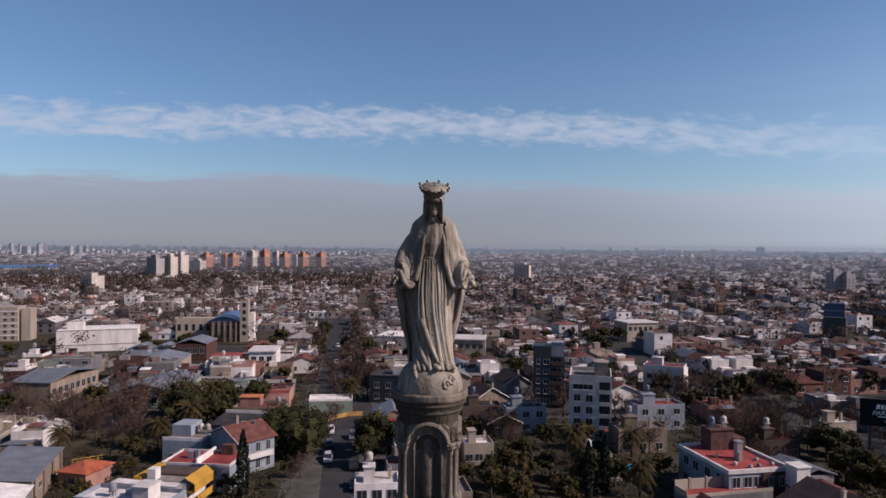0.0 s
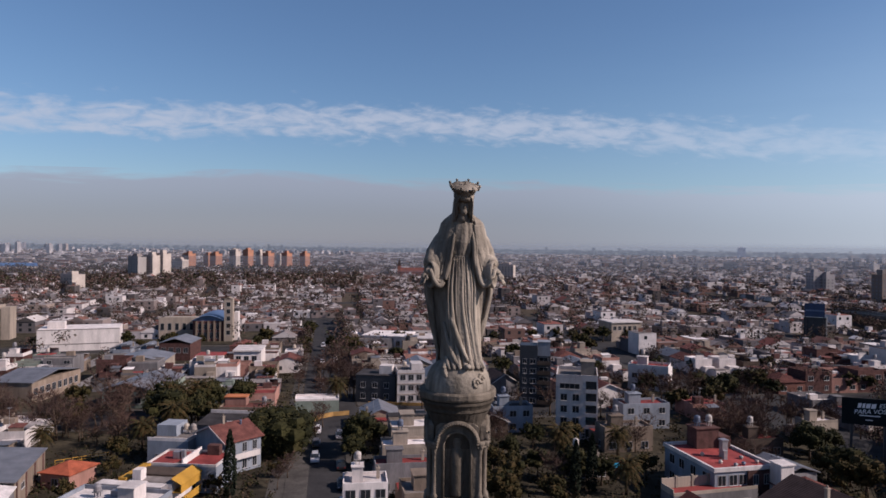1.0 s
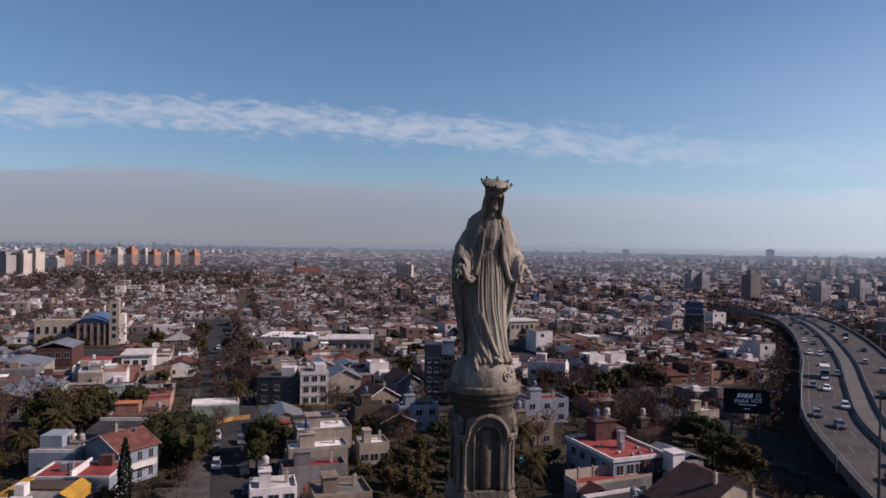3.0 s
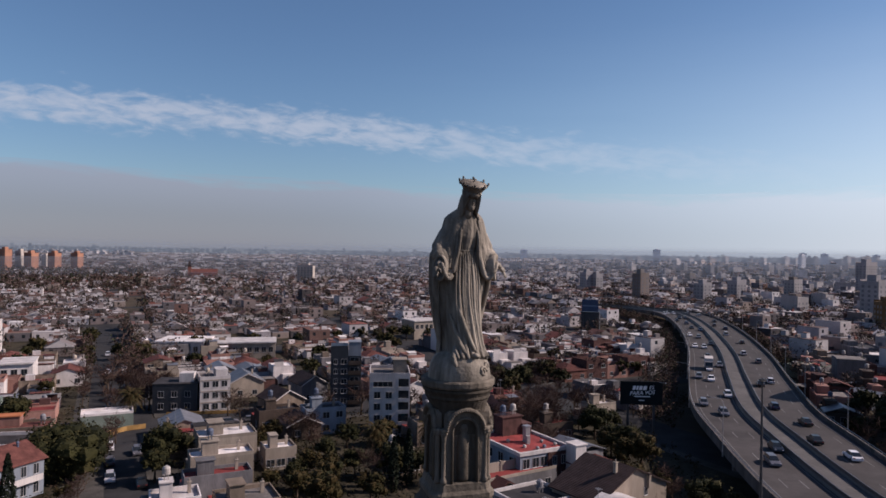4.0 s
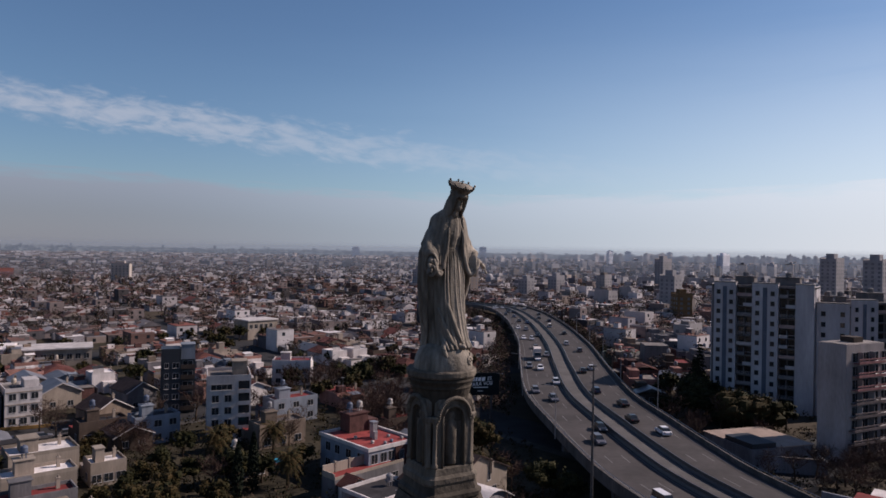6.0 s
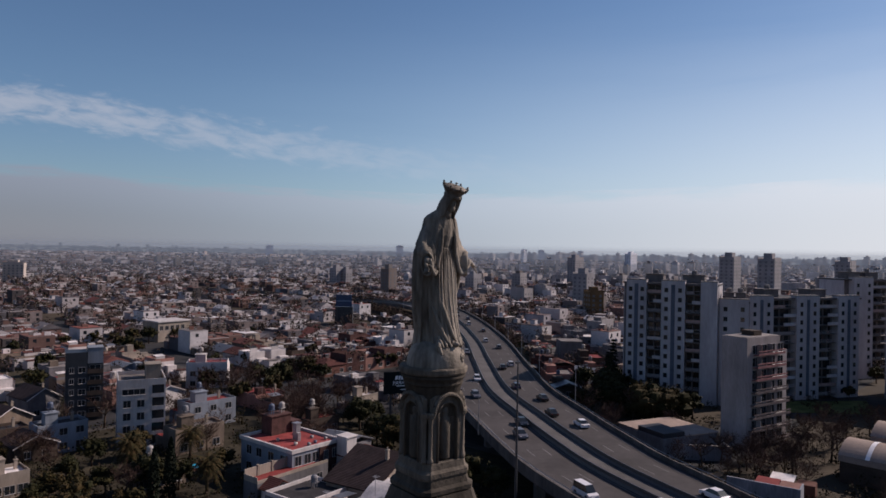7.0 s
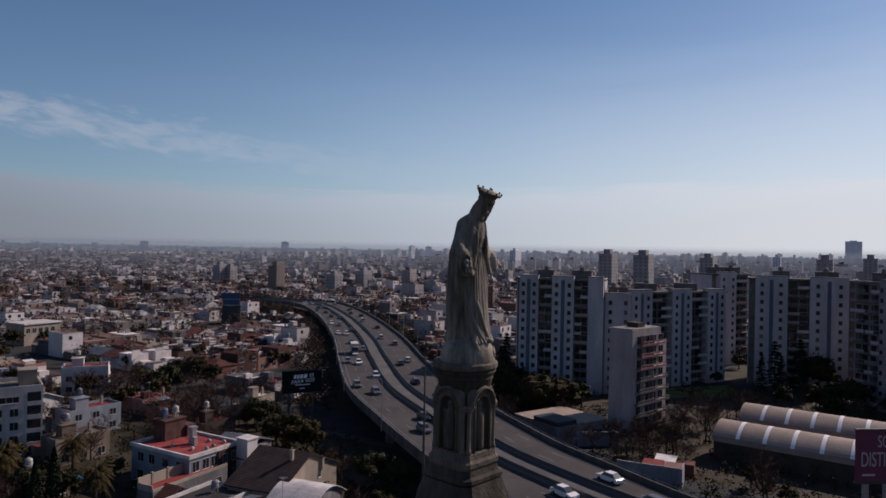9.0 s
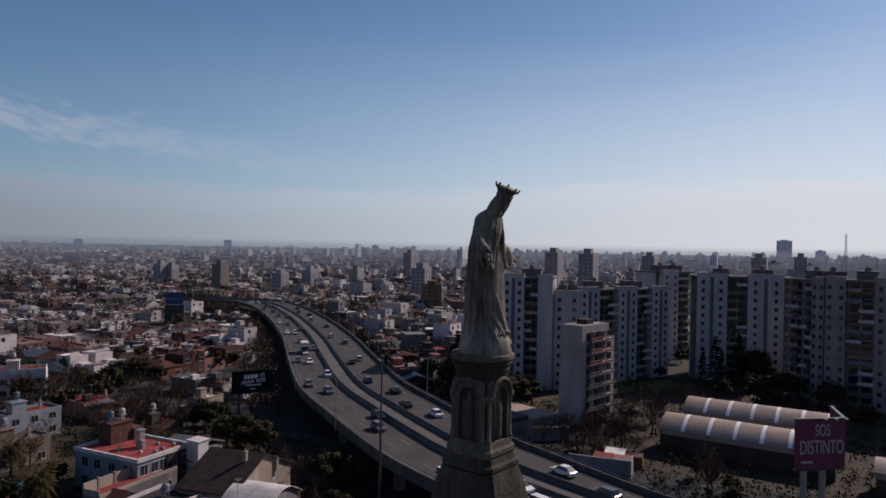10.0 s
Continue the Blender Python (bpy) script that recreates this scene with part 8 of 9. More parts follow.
# ---- gardens and street trees ----
single("lawn", Shape().loft([[(178, 76, 0), (199, 58, 0), (216, 66, 0), (196, 79, 0)], [(178, 76, 0.18), (199, 58, 0.18), (216, 66, 0.18), (196, 79, 0.18)]]), GRASS, "worn green lawn before the tower blocks", "lawn", kind="structure")
PLANT = [("round", -30.5, 126.5, 1.0), ("cypress", -33.0, 102, 1.0), ("cypress", 25.0, 103, 0.85), ("cypress", 28.2, 105, 0.9), ("cypress", 26.6, 121, 0.7),
         ("palm", 34, 104, 0.9), ("palm", 26, 122, 1.0), ("palm", 38, 124, 0.9), ("palm", -55, 137, 1.1), ("palm", -58, 128, 0.9), ("palm", -24, 169, 1.0), ("palm", -60, 152, 1.2),
         ("green1", -13.2, 126.0, 0.8), ("green2", -14.5, 119.0, 0.8), ("bare2", -25.0, 140, 0.8), ("bare2", -24.6, 133, 0.6), ("bare1", -25.4, 112, 0.5), ("bare2", -26.0, 106, 0.55), ("green3", -27.5, 112, 0.5), ("bare2", -24.4, 147, 0.8), ("bare3", -1.5, 166.5, 0.75), ("green3", -36.0, 104.0, 0.55), ("green3", 4.6, 131, 0.8),  ("green2", 20, 112, 0.7), ("green4", 14.5, 106, 0.7), ("green2", 9, 109, 0.7), ("green3", 7, 139, 0.8), ("green2", 22, 131, 0.7), ("green4", 30, 131, 0.7), ("green2", 16, 122, 0.7),
         ("green3", 40, 112, 0.8), ("green3", 12, 116, 0.8), ("green3", 20, 98, 0.9), ("green4", 12, 97, 0.8), ("bare2", 22, 106, 0.9),
         ("bare3", -79, 135, 1.0), ("bare3", -70, 144, 1.0), ("bare1", -86, 146, 1.0), ("bare3", -76, 156, 1.0), ("green1", -60, 146, 0.85), ("green1", -63, 155, 0.85), ("green2", -54, 150, 1.0), ("conifer", -54, 160, 0.55), ("palm", -57, 158, 1.2), ("green1", -48, 166, 0.7), ("bare1", -72, 150, 1.0), ("bare3", -84, 166, 1.1), ("bare1", -92, 152, 0.9),
         ("green3", -60, 121, 0.8), ("palm", -76, 124, 0.8), ("green3", -57, 112, 0.6), ("green3", -58, 98, 0.7), ("green2", -57, 92, 0.5),
         ("green3", 72, 104, 1.0), ("green1", 76, 109, 0.65), ("green1", 70, 78, 0.6), ("green2", 71, 72, 0.8), ("green4", 66, 92, 0.6), ("green3", 69, 88, 0.7),
         ("bare3", 62, 130, 1.0), ("bare1", 70, 138, 1.1), ("bare3", 78, 150, 1.0), ("bare2", 66, 172, 1.2), ("bare3", 74, 178, 1.0), ("green2", 78, 172, 1.0), ("bare1", 84, 140, 1.0),
         ("bare3", -33, 198, 1.1), ("bare3", -30, 215, 1.2), ("bare3", -31, 240, 1.2), ("bare3", -20, 240, 1.1), ("bare3", -36, 262, 1.2), ("bare1", -24, 190, 1.0),
         ("wide", 144.5, 90, 1.05), ("green1", 151, 110, 0.9), ("green1", 146, 106, 0.85), ("green1", 140, 103, 0.7), ("green2", 156, 108, 1.0), ("green2", 152, 84, 0.9), ("green1", 134, 105, 0.6), ("green2", 160, 126, 0.9), ("conifer", 164, 118, 1.0), ("conifer", 159, 115, 0.8), ("conifer", 168, 123, 0.7), ("conifer", 176, 84, 0.8), ("conifer", 212, 52, 1.0), ("green1", 222, 42, 1.1), ("conifer", 204, 48, 0.8), ("green1", 203, 30, 0.8), ("green1", 196, 18, 0.8), ("green2", 190, 44, 0.9), ("green2", 184, 30, 0.9), ("green2", 176, 8, 0.9), ("bare2", 178, 24, 1.1), ("bare2", 172, 44, 0.9), ("conifer", 216, 46, 1.05), ("conifer", 209, 55, 0.75),
         ("bare3", 132, 56, 0.8), ("bare2", 150, 55, 1.0), ("bare3", 142, 47, 0.8), ("bare2", 122, 60, 0.9), ("bare1", 158, 50, 0.9), ("bare2", 166, 58, 1.0), ("bare3", 128, 50, 0.7), ("bare2", 134, 78, 0.8), ("bare2", 160, 76, 0.9),
         ("green2", 152, 122, 0.8), ("bare2", 148, 112, 0.8), ("bare2", 160, 128, 0.8), ("green2", 134, 104, 0.7), ("bare1", 138, 92, 0.9), ("green3", 118, 30, 0.6), ("green3", 112, 22, 0.6), ("green2", 104, 20, 0.6)]
for n, (kind, x, y, size) in enumerate(PLANT):
    tree(kind, x, y, size, 47 * n % 360)
rng_tree = random.Random(3)
# low shrubs and weeds in yards and along the foot of the walls
shrubs = Shape()
for k in range(5200):
    r, b = 70 * (230 / 70) ** rng_tree.random(), radians(rng_tree.uniform(-40, 92))
    x, y = EYE.x + r * math.sin(b), EYE.y + r * math.cos(b)
    p = Vector((x, y))
    off_u = abs((p.dot(EU) - U0 + PITCH / 2) % PITCH - PITCH / 2)
    off_v = abs((p.dot(EV) - V0 + PITCH / 2) % PITCH - PITCH / 2)
    if hwy_distance(x, y) < 14 or ((off_u < STREET / 2 or off_v < STREET / 2) and x < 100):
        continue
    size, h = rng_tree.uniform(0.6, 1.8), rng_tree.uniform(0.5, 2.6)
    for q in range(24):
        leaf_quad(shrubs, Vector((x + rng_tree.gauss(0, size * 0.5), y + rng_tree.gauss(0, size * 0.5), 0.2 + h * rng_tree.random())), rng_tree.uniform(0.16, 0.34), rng_tree)
single("shrubs", shrubs, SHRUB, "low dark shrubs and dry weeds in the yards", "shrubs", kind="stuff")
GROVES = [(-77, 142, 11, 15, "b"), (-60, 148, 7, 6, "g"), (-76, 165, 13, 14, "b"), (-66, 134, 7, 6, "b"), (-58, 156, 6, 4, "g"), (-90, 146, 9, 7, "b"), (17, 103, 10, 2, "g"), (76, 104, 5, 2, "g"), (72, 86, 5, 2, "b"),
          (66, 132, 9, 7, "b"), (74, 146, 10, 8, "b"), (72, 176, 10, 8, "b"), (88, 150, 8, 6, "b"), (-32, 206, 8, 8, "b"), (-28, 232, 9, 8, "b"), (-14, 132, 3, 1, "g"), (142, 108, 7, 4, "b"), (146, 97, 5, 3, "g"), (132, 98, 5, 3, "b"), (205, 38, 10, 4, "g"), (186, 22, 13, 5, "b"), (176, 44, 10, 7, "b"), (160, 36, 6, 3, "b"), (130, 54, 9, 6, "b"), (150, 50, 9, 6, "b"),
          (112, 26, 6, 3, "b"), (120, 92, 7, 4, "b"), (165, 122, 7, 4, "g"), (180, 150, 12, 7, "b"), (166, 76, 7, 5, "b"), (-27, 180, 7, 7, "b"), (-24, 204, 8, 8, "b"), (-30, 250, 9, 8, "b"), (48, 160, 9, 6, "b"), (60, 186, 10, 7, "b"), (36, 190, 8, 5, "b"), (100, 190, 10, 7, "b"), (120, 220, 12, 8, "b"), (50, 215, 10, 6, "b"), (90, 235, 12, 7, "b"), (-110, 160, 10, 6, "b"), (-125, 190, 10, 6, "b"), (30, 115, 8, 2, "g"), (62, 112, 6, 2, "b"), (44, 134, 7, 4, "b"), (96, 143, 5, 3, "b"), (84, 178, 8, 5, "g"), (72, 114, 5, 2, "g"), (70, 134, 8, 8, "b"), (80, 126, 5, 3, "g"), (60, 116, 5, 4, "b"), (14, 134, 6, 4, "b"), (5, 108, 3, 1, "g")]
for gx, gy, gr, n, kind in GROVES:
    for k in range(n):
        r, a = gr * math.sqrt(rng_tree.random()), rng_tree.uniform(0, 6.28)
        x, y = gx + r * math.cos(a), gy + r * math.sin(a)
        if hwy_distance(x, y) < 15:
            continue
        pick = rng_tree.choice(("green1", "green2", "green2", "green4", "green3") if kind == "g" else ("bare1", "bare3", "bare3", "bare1", "bare2"))
        tree(pick, x, y, rng_tree.uniform(0.5, 0.9), rng_tree.uniform(0, 360))
for k in range(-4, 6):
    for q in range(60):
        for g in (-1, 1):
            u, v = U0 + k * PITCH + g * (STREET / 2 + 1.2), 60 + 8.0 * q + rng_tree.uniform(-2, 2)
            x, y = uv(u, v)
            r, a = polar(x, y)
            if r < 330 and r > 60 and -40 < a < 97 and hwy_distance(x, y) > 18 and rng_tree.random() < (0.85 if k == 0 and v > 150 else 0.5 if r < 230 else 0.35):
                if (x > 100 and r < 230) or (k == 0 and v < 176):
                    continue
                tree(rng_tree.choice(("bare1", "bare2", "bare3", "bare1", "bare2", "green2", "green4")), x, y, rng_tree.uniform(0.65, 1.0), rng_tree.uniform(0, 360))
for k in range(-1, 3):
    for q in range(-36, 44):
        for g in (-1, 1):
            u, v = U0 + 9 * q + rng_tree.uniform(-2, 2), V0 + k * PITCH + g * (STREET / 2 + 1.2)
            x, y = uv(u, v)
            r, a = polar(x, y)
            if r < 330 and r > 60 and -40 < a < 97 and hwy_distance(x, y) > 18 and rng_tree.random() < (0.6 if k < 1 else 0.4):
                if (x > 100 and r < 230) or (abs(u - U0) < 22 and k == 0):
                    continue
                tree(rng_tree.choice(("bare1", "bare2", "bare3", "green2", "green3", "green4")), x, y, rng_tree.uniform(0.65, 1.0), rng_tree.uniform(0, 360))

# ---- city further off ----
rng_far = random.Random(17)
far = Shape()
far_trees = Shape()


def far_box(u, v, w, d, h, kind):
    """A house of two volumes in the far streets."""
    q = [uv(u, v), uv(u + w, v), uv(u + w, v + d), uv(u, v + d)]
    k = far.add([(x, y, 0) for x, y in q] + [(x, y, h) for x, y in q])
    for i in range(4):
        far.face((k + i, k + (i + 1) % 4, k + 4 + (i + 1) % 4, k + 4 + i), 0)
    if kind == "gable":
        m0, m1 = uv(u + w / 2, v - 0.3), uv(u + w / 2, v + d + 0.3)
        e = [uv(u - 0.4, v - 0.3), uv(u + w + 0.4, v - 0.3), uv(u + w + 0.4, v + d + 0.3), uv(u - 0.4, v + d + 0.3)]
        j = far.add([(x, y, h - 0.1) for x, y in e] + [(*m0, h + w * 0.26), (*m1, h + w * 0.26)])
        for f in ((j, j + 4, j + 5, j + 3), (j + 1, j + 2, j + 5, j + 4)):
            far.face(f, 1)
        for f in ((j, j + 1, j + 4), (j + 2, j + 3, j + 5)):
            far.face(f, 0)
    else:
        e = [uv(u - 0.02, v - 0.02), uv(u + w + 0.02, v - 0.02), uv(u + w + 0.02, v + d + 0.02), uv(u - 0.02, v + d + 0.02)]
        j = far.add([(x, y, h) for x, y in e] + [(x, y, h + 0.25) for x, y in e])
        for i in range(4):
            far.face((j + i, j + (i + 1) % 4, j + 4 + (i + 1) % 4, j + 4 + i), 0)
        far.face((j + 4, j + 5, j + 6, j + 7), 1)


def roof_bit(u, v, w, d, z, h):
    """A tank, wall stub, lean-to or skylight on a far roof."""
    q = [uv(u, v), uv(u + w, v), uv(u + w, v + d), uv(u, v + d)]
    k = far.add([(x, y, z) for x, y in q] + [(x, y, z + h) for x, y in q])
    for i in range(4):
        far.face((k + i, k + (i + 1) % 4, k + 4 + (i + 1) % 4, k + 4 + i), 1)
    far.face((k + 4, k + 5, k + 6, k + 7), 1)


def far_slot(u, v, w, d, h):
    """Dark openings on the two faces turned to the camera and the sun."""
    n = max(1, int(w / 4))
    for i in range(n):
        a = u + w * (i + 0.3) / n
        for z in ([h - 2.2] if h < 5 else [1.0, h - 2.2]):
            p0, p1 = uv(a, v - 0.03), uv(a + 1.3, v - 0.03)
            k = far.add([(*p0, z), (*p1, z), (*p1, z + 1.4), (*p0, z + 1.4)])
            far.face((k, k + 1, k + 2, k + 3), 2)


def is_clear(x, y):
    """True off the boards and blocks that stand beside the highway."""
    return all((x - fx) ** 2 + (y - fy) ** 2 > fr ** 2 for fx, fy, fr in ((87, 121, 9), (189, 317, 10), (87, 138, 7), (161, 112, 9)))


def far_tree(x, y, r, h):
    """A crown of many small sprays gathered in a few clumps on a short stem."""
    dist = polar(x, y)[0]
    n, size = (150, 0.09) if dist < 290 else (84, 0.115) if dist < 450 else (44, 0.16) if dist < 700 else (22, 0.24) if dist < 1500 else (14, 0.30)
    clumps = [(rng_far.gauss(0, r * 0.36), rng_far.gauss(0, r * 0.36), h * rng_far.uniform(0.45, 0.85)) for k in range(4)]
    for k in range(n):
        a, b, c = clumps[k % 4]
        q = Vector((x + a + rng_far.gauss(0, r * 0.24), y + b + rng_far.gauss(0, r * 0.24), max(0.4, c + rng_far.gauss(0, h * 0.13))))
        leaf_quad(far_trees, q, r * size * rng_far.uniform(0.7, 1.4), rng_far)


for i in range(-16, 22):
    for j in range(-2, 15):
        u, v = U0 + STREET / 2 + i * PITCH + (0 if j < 2 else (37 * j * j) % 90 - 45), V0 + STREET / 2 + j * PITCH
        cx, cy = uv(u + 50, v + 50)
        r0, a0 = polar(cx, cy)
        if r0 > 1550 or r0 < 220 or not -45 < a0 < 102:
            continue
        size = PITCH - STREET
        for row in range(4):
            p = 0.0
            while p < size - 7:
                w, d = (rng_far.uniform(6.0, 10.0), 24.0) if r0 < 950 else (rng_far.uniform(9, 15), 24.0)
                x, y = uv(u + p + w / 2, v + size * row / 4 + d / 2)
                r, a = polar(x, y)
                if 292 < r and -42 < a < 99 and hwy_distance(x, y) > 24 and (r > 500 or is_free(x, y, 3)):
                    t = rng_far.random()
                    h = rng_far.uniform(2.9, 3.8) if t < 0.72 else rng_far.uniform(5.2, 6.4) if t < 0.965 else rng_far.uniform(8.0, 9.5)
                    if a > 40 and rng_far.random() < 0.1:
                        h = rng_far.uniform(8, 12)
                    v0 = v + size * row / 4
                    if rng_far.random() < 0.88:
                        df = rng_far.uniform(8, 13)
                        far_box(u + p, v0, w, df, h, "gable" if h < 7 and rng_far.random() < 0.2 else "flat")
                        g = rng_far.choice((0, 2.4))
                        dm = rng_far.uniform(5, 8)
                        far_box(u + p + g, v0 + df, w - 2.4, dm, rng_far.choice((2.6, 2.8, 3.2, 3.4, 5.2)), "flat")
                        if r < 950:
                            far_box(u + p, v0 + 24 - rng_far.uniform(3.5, 6), w * rng_far.choice((1, 0.6)), 3.4, rng_far.uniform(2.4, 3.2), "flat" if rng_far.random() < 0.85 else "gable")
                            far_slot(u + p, v0, w, d, h)
                        if rng_far.random() < 0.3:
                            far_box(u + p + w * 0.35, v0 + df * 0.5, 2.2, 2.6, h + 2.2, "flat")
                        for k in range(3 if r < 700 else 1):
                            bx, by = rng_far.uniform(0.3, w - 2.8), rng_far.uniform(0.5, df - 1.6)
                            roof_bit(u + p + bx, v0 + by, rng_far.uniform(0.9, 3.0), rng_far.uniform(0.15, 1.4), h + 0.24, rng_far.uniform(0.5, 1.5))
                    for k in range(rng_far.choice((0, 1, 1, 2, 2, 3)) if r < 640 else rng_far.choice((0, 1, 1, 2))):
                        far_tree(x + rng_far.uniform(-4, 4), y + rng_far.uniform(2, 10), rng_far.uniform(2.2, 4.2), rng_far.uniform(5, 9.5))
                p += w + rng_far.choice((0.05, 0.05, 0.8))
        for k in range(14):
            if rng_far.random() < 0.7:
                x, y = uv(u - 2 + 7.5 * k, v - 2)
                if polar(x, y)[0] > 325 and hwy_distance(x, y) > 22:
                    far_tree(x, y, rng_far.uniform(2.5, 4.0), rng_far.uniform(6, 10))
            if rng_far.random() < 0.7:
                x, y = uv(u - 2, v - 2 + 7.5 * k)
                if polar(x, y)[0] > 325 and hwy_distance(x, y) > 22:
                    far_tree(x, y, rng_far.uniform(2.5, 4.0), rng_far.uniform(6, 10))
for k in range(1500):
    r, b = rng_far.uniform(640, 1180), radians(rng_far.uniform(-42, -5))
    far_tree(EYE.x + r * math.sin(b), EYE.y + r * math.cos(b), rng_far.uniform(3.5, 6.0), rng_far.uniform(8, 13))
for k in range(15000):
    r = 1500 * (4260 / 1500) ** rng_far.random()
    a = radians(rng_far.uniform(-43, 100))
    x, y = EYE.x + r * math.sin(a), EYE.y + r * math.cos(a)
    p = Vector((x, y))
    u, v = p.dot(EU), p.dot(EV)
    g = r / 1500
    if rng_far.random() < 0.72:
        far_box(u, v, rng_far.uniform(10, 24) * g ** 0.5, rng_far.uniform(10, 20), rng_far.choice((4, 6, 6, 9, 9, 12)), "flat")
    else:
        far_tree(x, y, rng_far.uniform(4, 8) * g ** 0.6, rng_far.uniform(7, 12))
for x, y, size in FAR_BARE:
    far_tree(x, y, 4.4 * size, 9.5 * size)
# trees close along the highway
for i in range(0, len(LINE) - 4):
    p, d, r = frame_of(i)
    if 105 < p.y < 470:
        for k in range(3 if p.y > 230 else 2):
            q = p - r * (LEFT + rng_far.uniform(3.5, 13)) + d * rng_far.uniform(-2, 2)
            if is_clear(q.x, q.y):
                far_tree(q.x, q.y, rng_far.uniform(2.2, 3.6), rng_far.uniform(5.0, 8.0))
            q = p + r * (RIGHT + rng_far.uniform(3.5, 12)) + d * rng_far.uniform(-2, 2)
            if is_clear(q.x, q.y) and p.y > 180:
                far_tree(q.x, q.y, rng_far.uniform(2.2, 3.6), rng_far.uniform(5.0, 7.5))
single("far_city", far, [FAR_WALL, FAR_ROOF, GLASS], "endless low white, grey and terracotta houses of the city", "houses", kind="stuff")
single("far_trees", far_trees, TREES_FAR, "brown bare and dark green trees among distant houses", "trees", kind="stuff")


# paler than near glass: the haze's low contrast is put into its colour
FAR_GLASS = mat("haze_paled_glass", (0.12, 0.125, 0.135), 0.5, 0.3, 0.2)


def tower_block(x, y, w, d, h, turn, wall, label, bands=True, name="apartment_tower"):
    """A distant block of flats: walls, window bands storey by storey, roof rooms."""
    t = thing(name, label, "building", at=pose(x, y, 0, 0, 0, turn))
    part("wall", Shape().box(-w / 2, -d / 2, 0, w / 2, d / 2, h).box(-w / 2, -d / 2, h, w / 2, -d / 2 + 0.3, h + 0.9).box(-w / 2, d / 2 - 0.3, h, w / 2, d / 2, h + 0.9), wall, t)
    s = Shape()
    for k in range(1, int(h / 2.9) if bands else 1):
        z = 2.9 * k
        n = max(2, int(w / 3.6))
        for q in range(n):
            c = -w / 2 + w * (q + 0.5) / n
            s.box(c - 0.8, -d / 2 - 0.05, z, c + 0.8, -d / 2 + 0.1, z + 1.5)
        n = max(2, int(d / 3.6))
        for q in range(n):
            c = -d / 2 + d * (q + 0.5) / n
            s.box(-w / 2 - 0.05, c - 0.8, z, -w / 2 + 0.1, c + 0.8, z + 1.5)
    if bands:
        tagged(part("glazing", s, FAR_GLASS, t, "rows of small dull windows"), kind="stuff")
    part("roof_room", Shape().box(-w * 0.25, -d * 0.25, h, w * 0.2, d * 0.25, h + min(4.0, 0.16 * h)), wall, t)
    return t


ORANGE = mat("orange_brick_render", (0.33, 0.175, 0.115), 0.9, 0.1, 0.2)
PALE = mat("pale_render", (0.42, 0.385, 0.34), 0.9, 0.1, 0.2)
# HAZE_GREY: light blue-grey walls with the haze painted in
HAZE_GREY = mat("haze_tinted_render", (0.72, 0.76, 0.80), 0.9, 0.1, 0.2)
for x, y, w, h, wall in ((-404, 1160, 20, 27, ORANGE), (-384, 1200, 17, 25, ORANGE), (-362, 1170, 19, 27, ORANGE), (-343, 1210, 15, 33, PALE), (-331, 1180, 14, 32, PALE), (-314, 1195, 17, 34, ORANGE), (-300, 1225, 15, 31, PALE), (-281, 1205, 19, 29, ORANGE), (-250, 1212, 18, 29, ORANGE), (-219, 1218, 17, 29, ORANGE), (-418, 1190, 16, 24, ORANGE), (-270, 1250, 13, 24, PALE)):
    tower_block(x, y, w * 0.75, w * 0.75, h, -32, wall, "distant orange brick apartment tower among trees" if wall is ORANGE else "distant pale apartment tower among orange ones")
for x, y, w, h, wall in ((-346, 812, 17, 27, TOWER_WALL), (-332, 822, 15, 29, PALE), (-322, 830, 13, 31, PALE), (-300, 574, 15, 16, PALE), (-366, 1010, 22, 20, PALE), (-560, 1330, 40, 18, PALE)):
    tower_block(x, y, w, 12, h, -28, wall, "distant pale apartment block above low roofs")
for b, r, w, h in ((6.65, 880, 20, 21), (24.1, 1500, 24, 20), (24.9, 1500, 20, 17)):
    tower_block(EYE.x + 6 + r * math.sin(radians(b)), EYE.y + r * math.cos(radians(b)), w, 12, h, -20, PALE, "distant pale apartment block above low roofs")
t = thing("hangar", "long low hangar with a blue roof beyond the trees", "hangar", at=facing((-655, 925), (-560, 985)))
part("wall", Shape().box(0, 0, 0, 112, 40, 9), PALE, t)
part("roof", Shape().gable(0, 0, 112, 40, 9, 4, 0.5, 0.4, "x"), mat("blue_hangar_roof", (0.05, 0.12, 0.26), 0.6, 0.1, 0.2), t)
for k in range(150):
    b = rng_far.uniform(36, 97) if k < 110 else rng_far.uniform(16, 45)
    r = rng_far.uniform(330, 1900) if k < 110 else rng_far.uniform(1200, 2400)
    x, y = EYE.x + r * math.sin(radians(b)), EYE.y + r * math.cos(radians(b))
    if hwy_distance(x, y) < 40 or not is_free(x, y, 12) or (r < 480 and b < 50):
        continue
    if r < 750 and rng_far.random() < 0.5:
        continue
    h = rng_far.uniform(8, 14) if r < 750 else rng_far.uniform(10, 22)
    tower_block(x, y, rng_far.uniform(8, 15), rng_far.uniform(8, 12), h, 8 + rng_far.choice((0, 90)), TOWER_WALL, "grey apartment block in the dense far city")
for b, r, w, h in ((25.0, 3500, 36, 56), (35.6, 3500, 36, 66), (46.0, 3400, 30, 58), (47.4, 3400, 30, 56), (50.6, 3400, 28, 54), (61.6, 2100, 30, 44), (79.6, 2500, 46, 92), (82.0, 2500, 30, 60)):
    tower_block(EYE.x + r * math.sin(radians(b)), EYE.y + r * math.cos(radians(b)), w, w * 0.6, h, -b, HAZE_GREY, "tall tower on the horizon with haze put into its colour", bands=False)

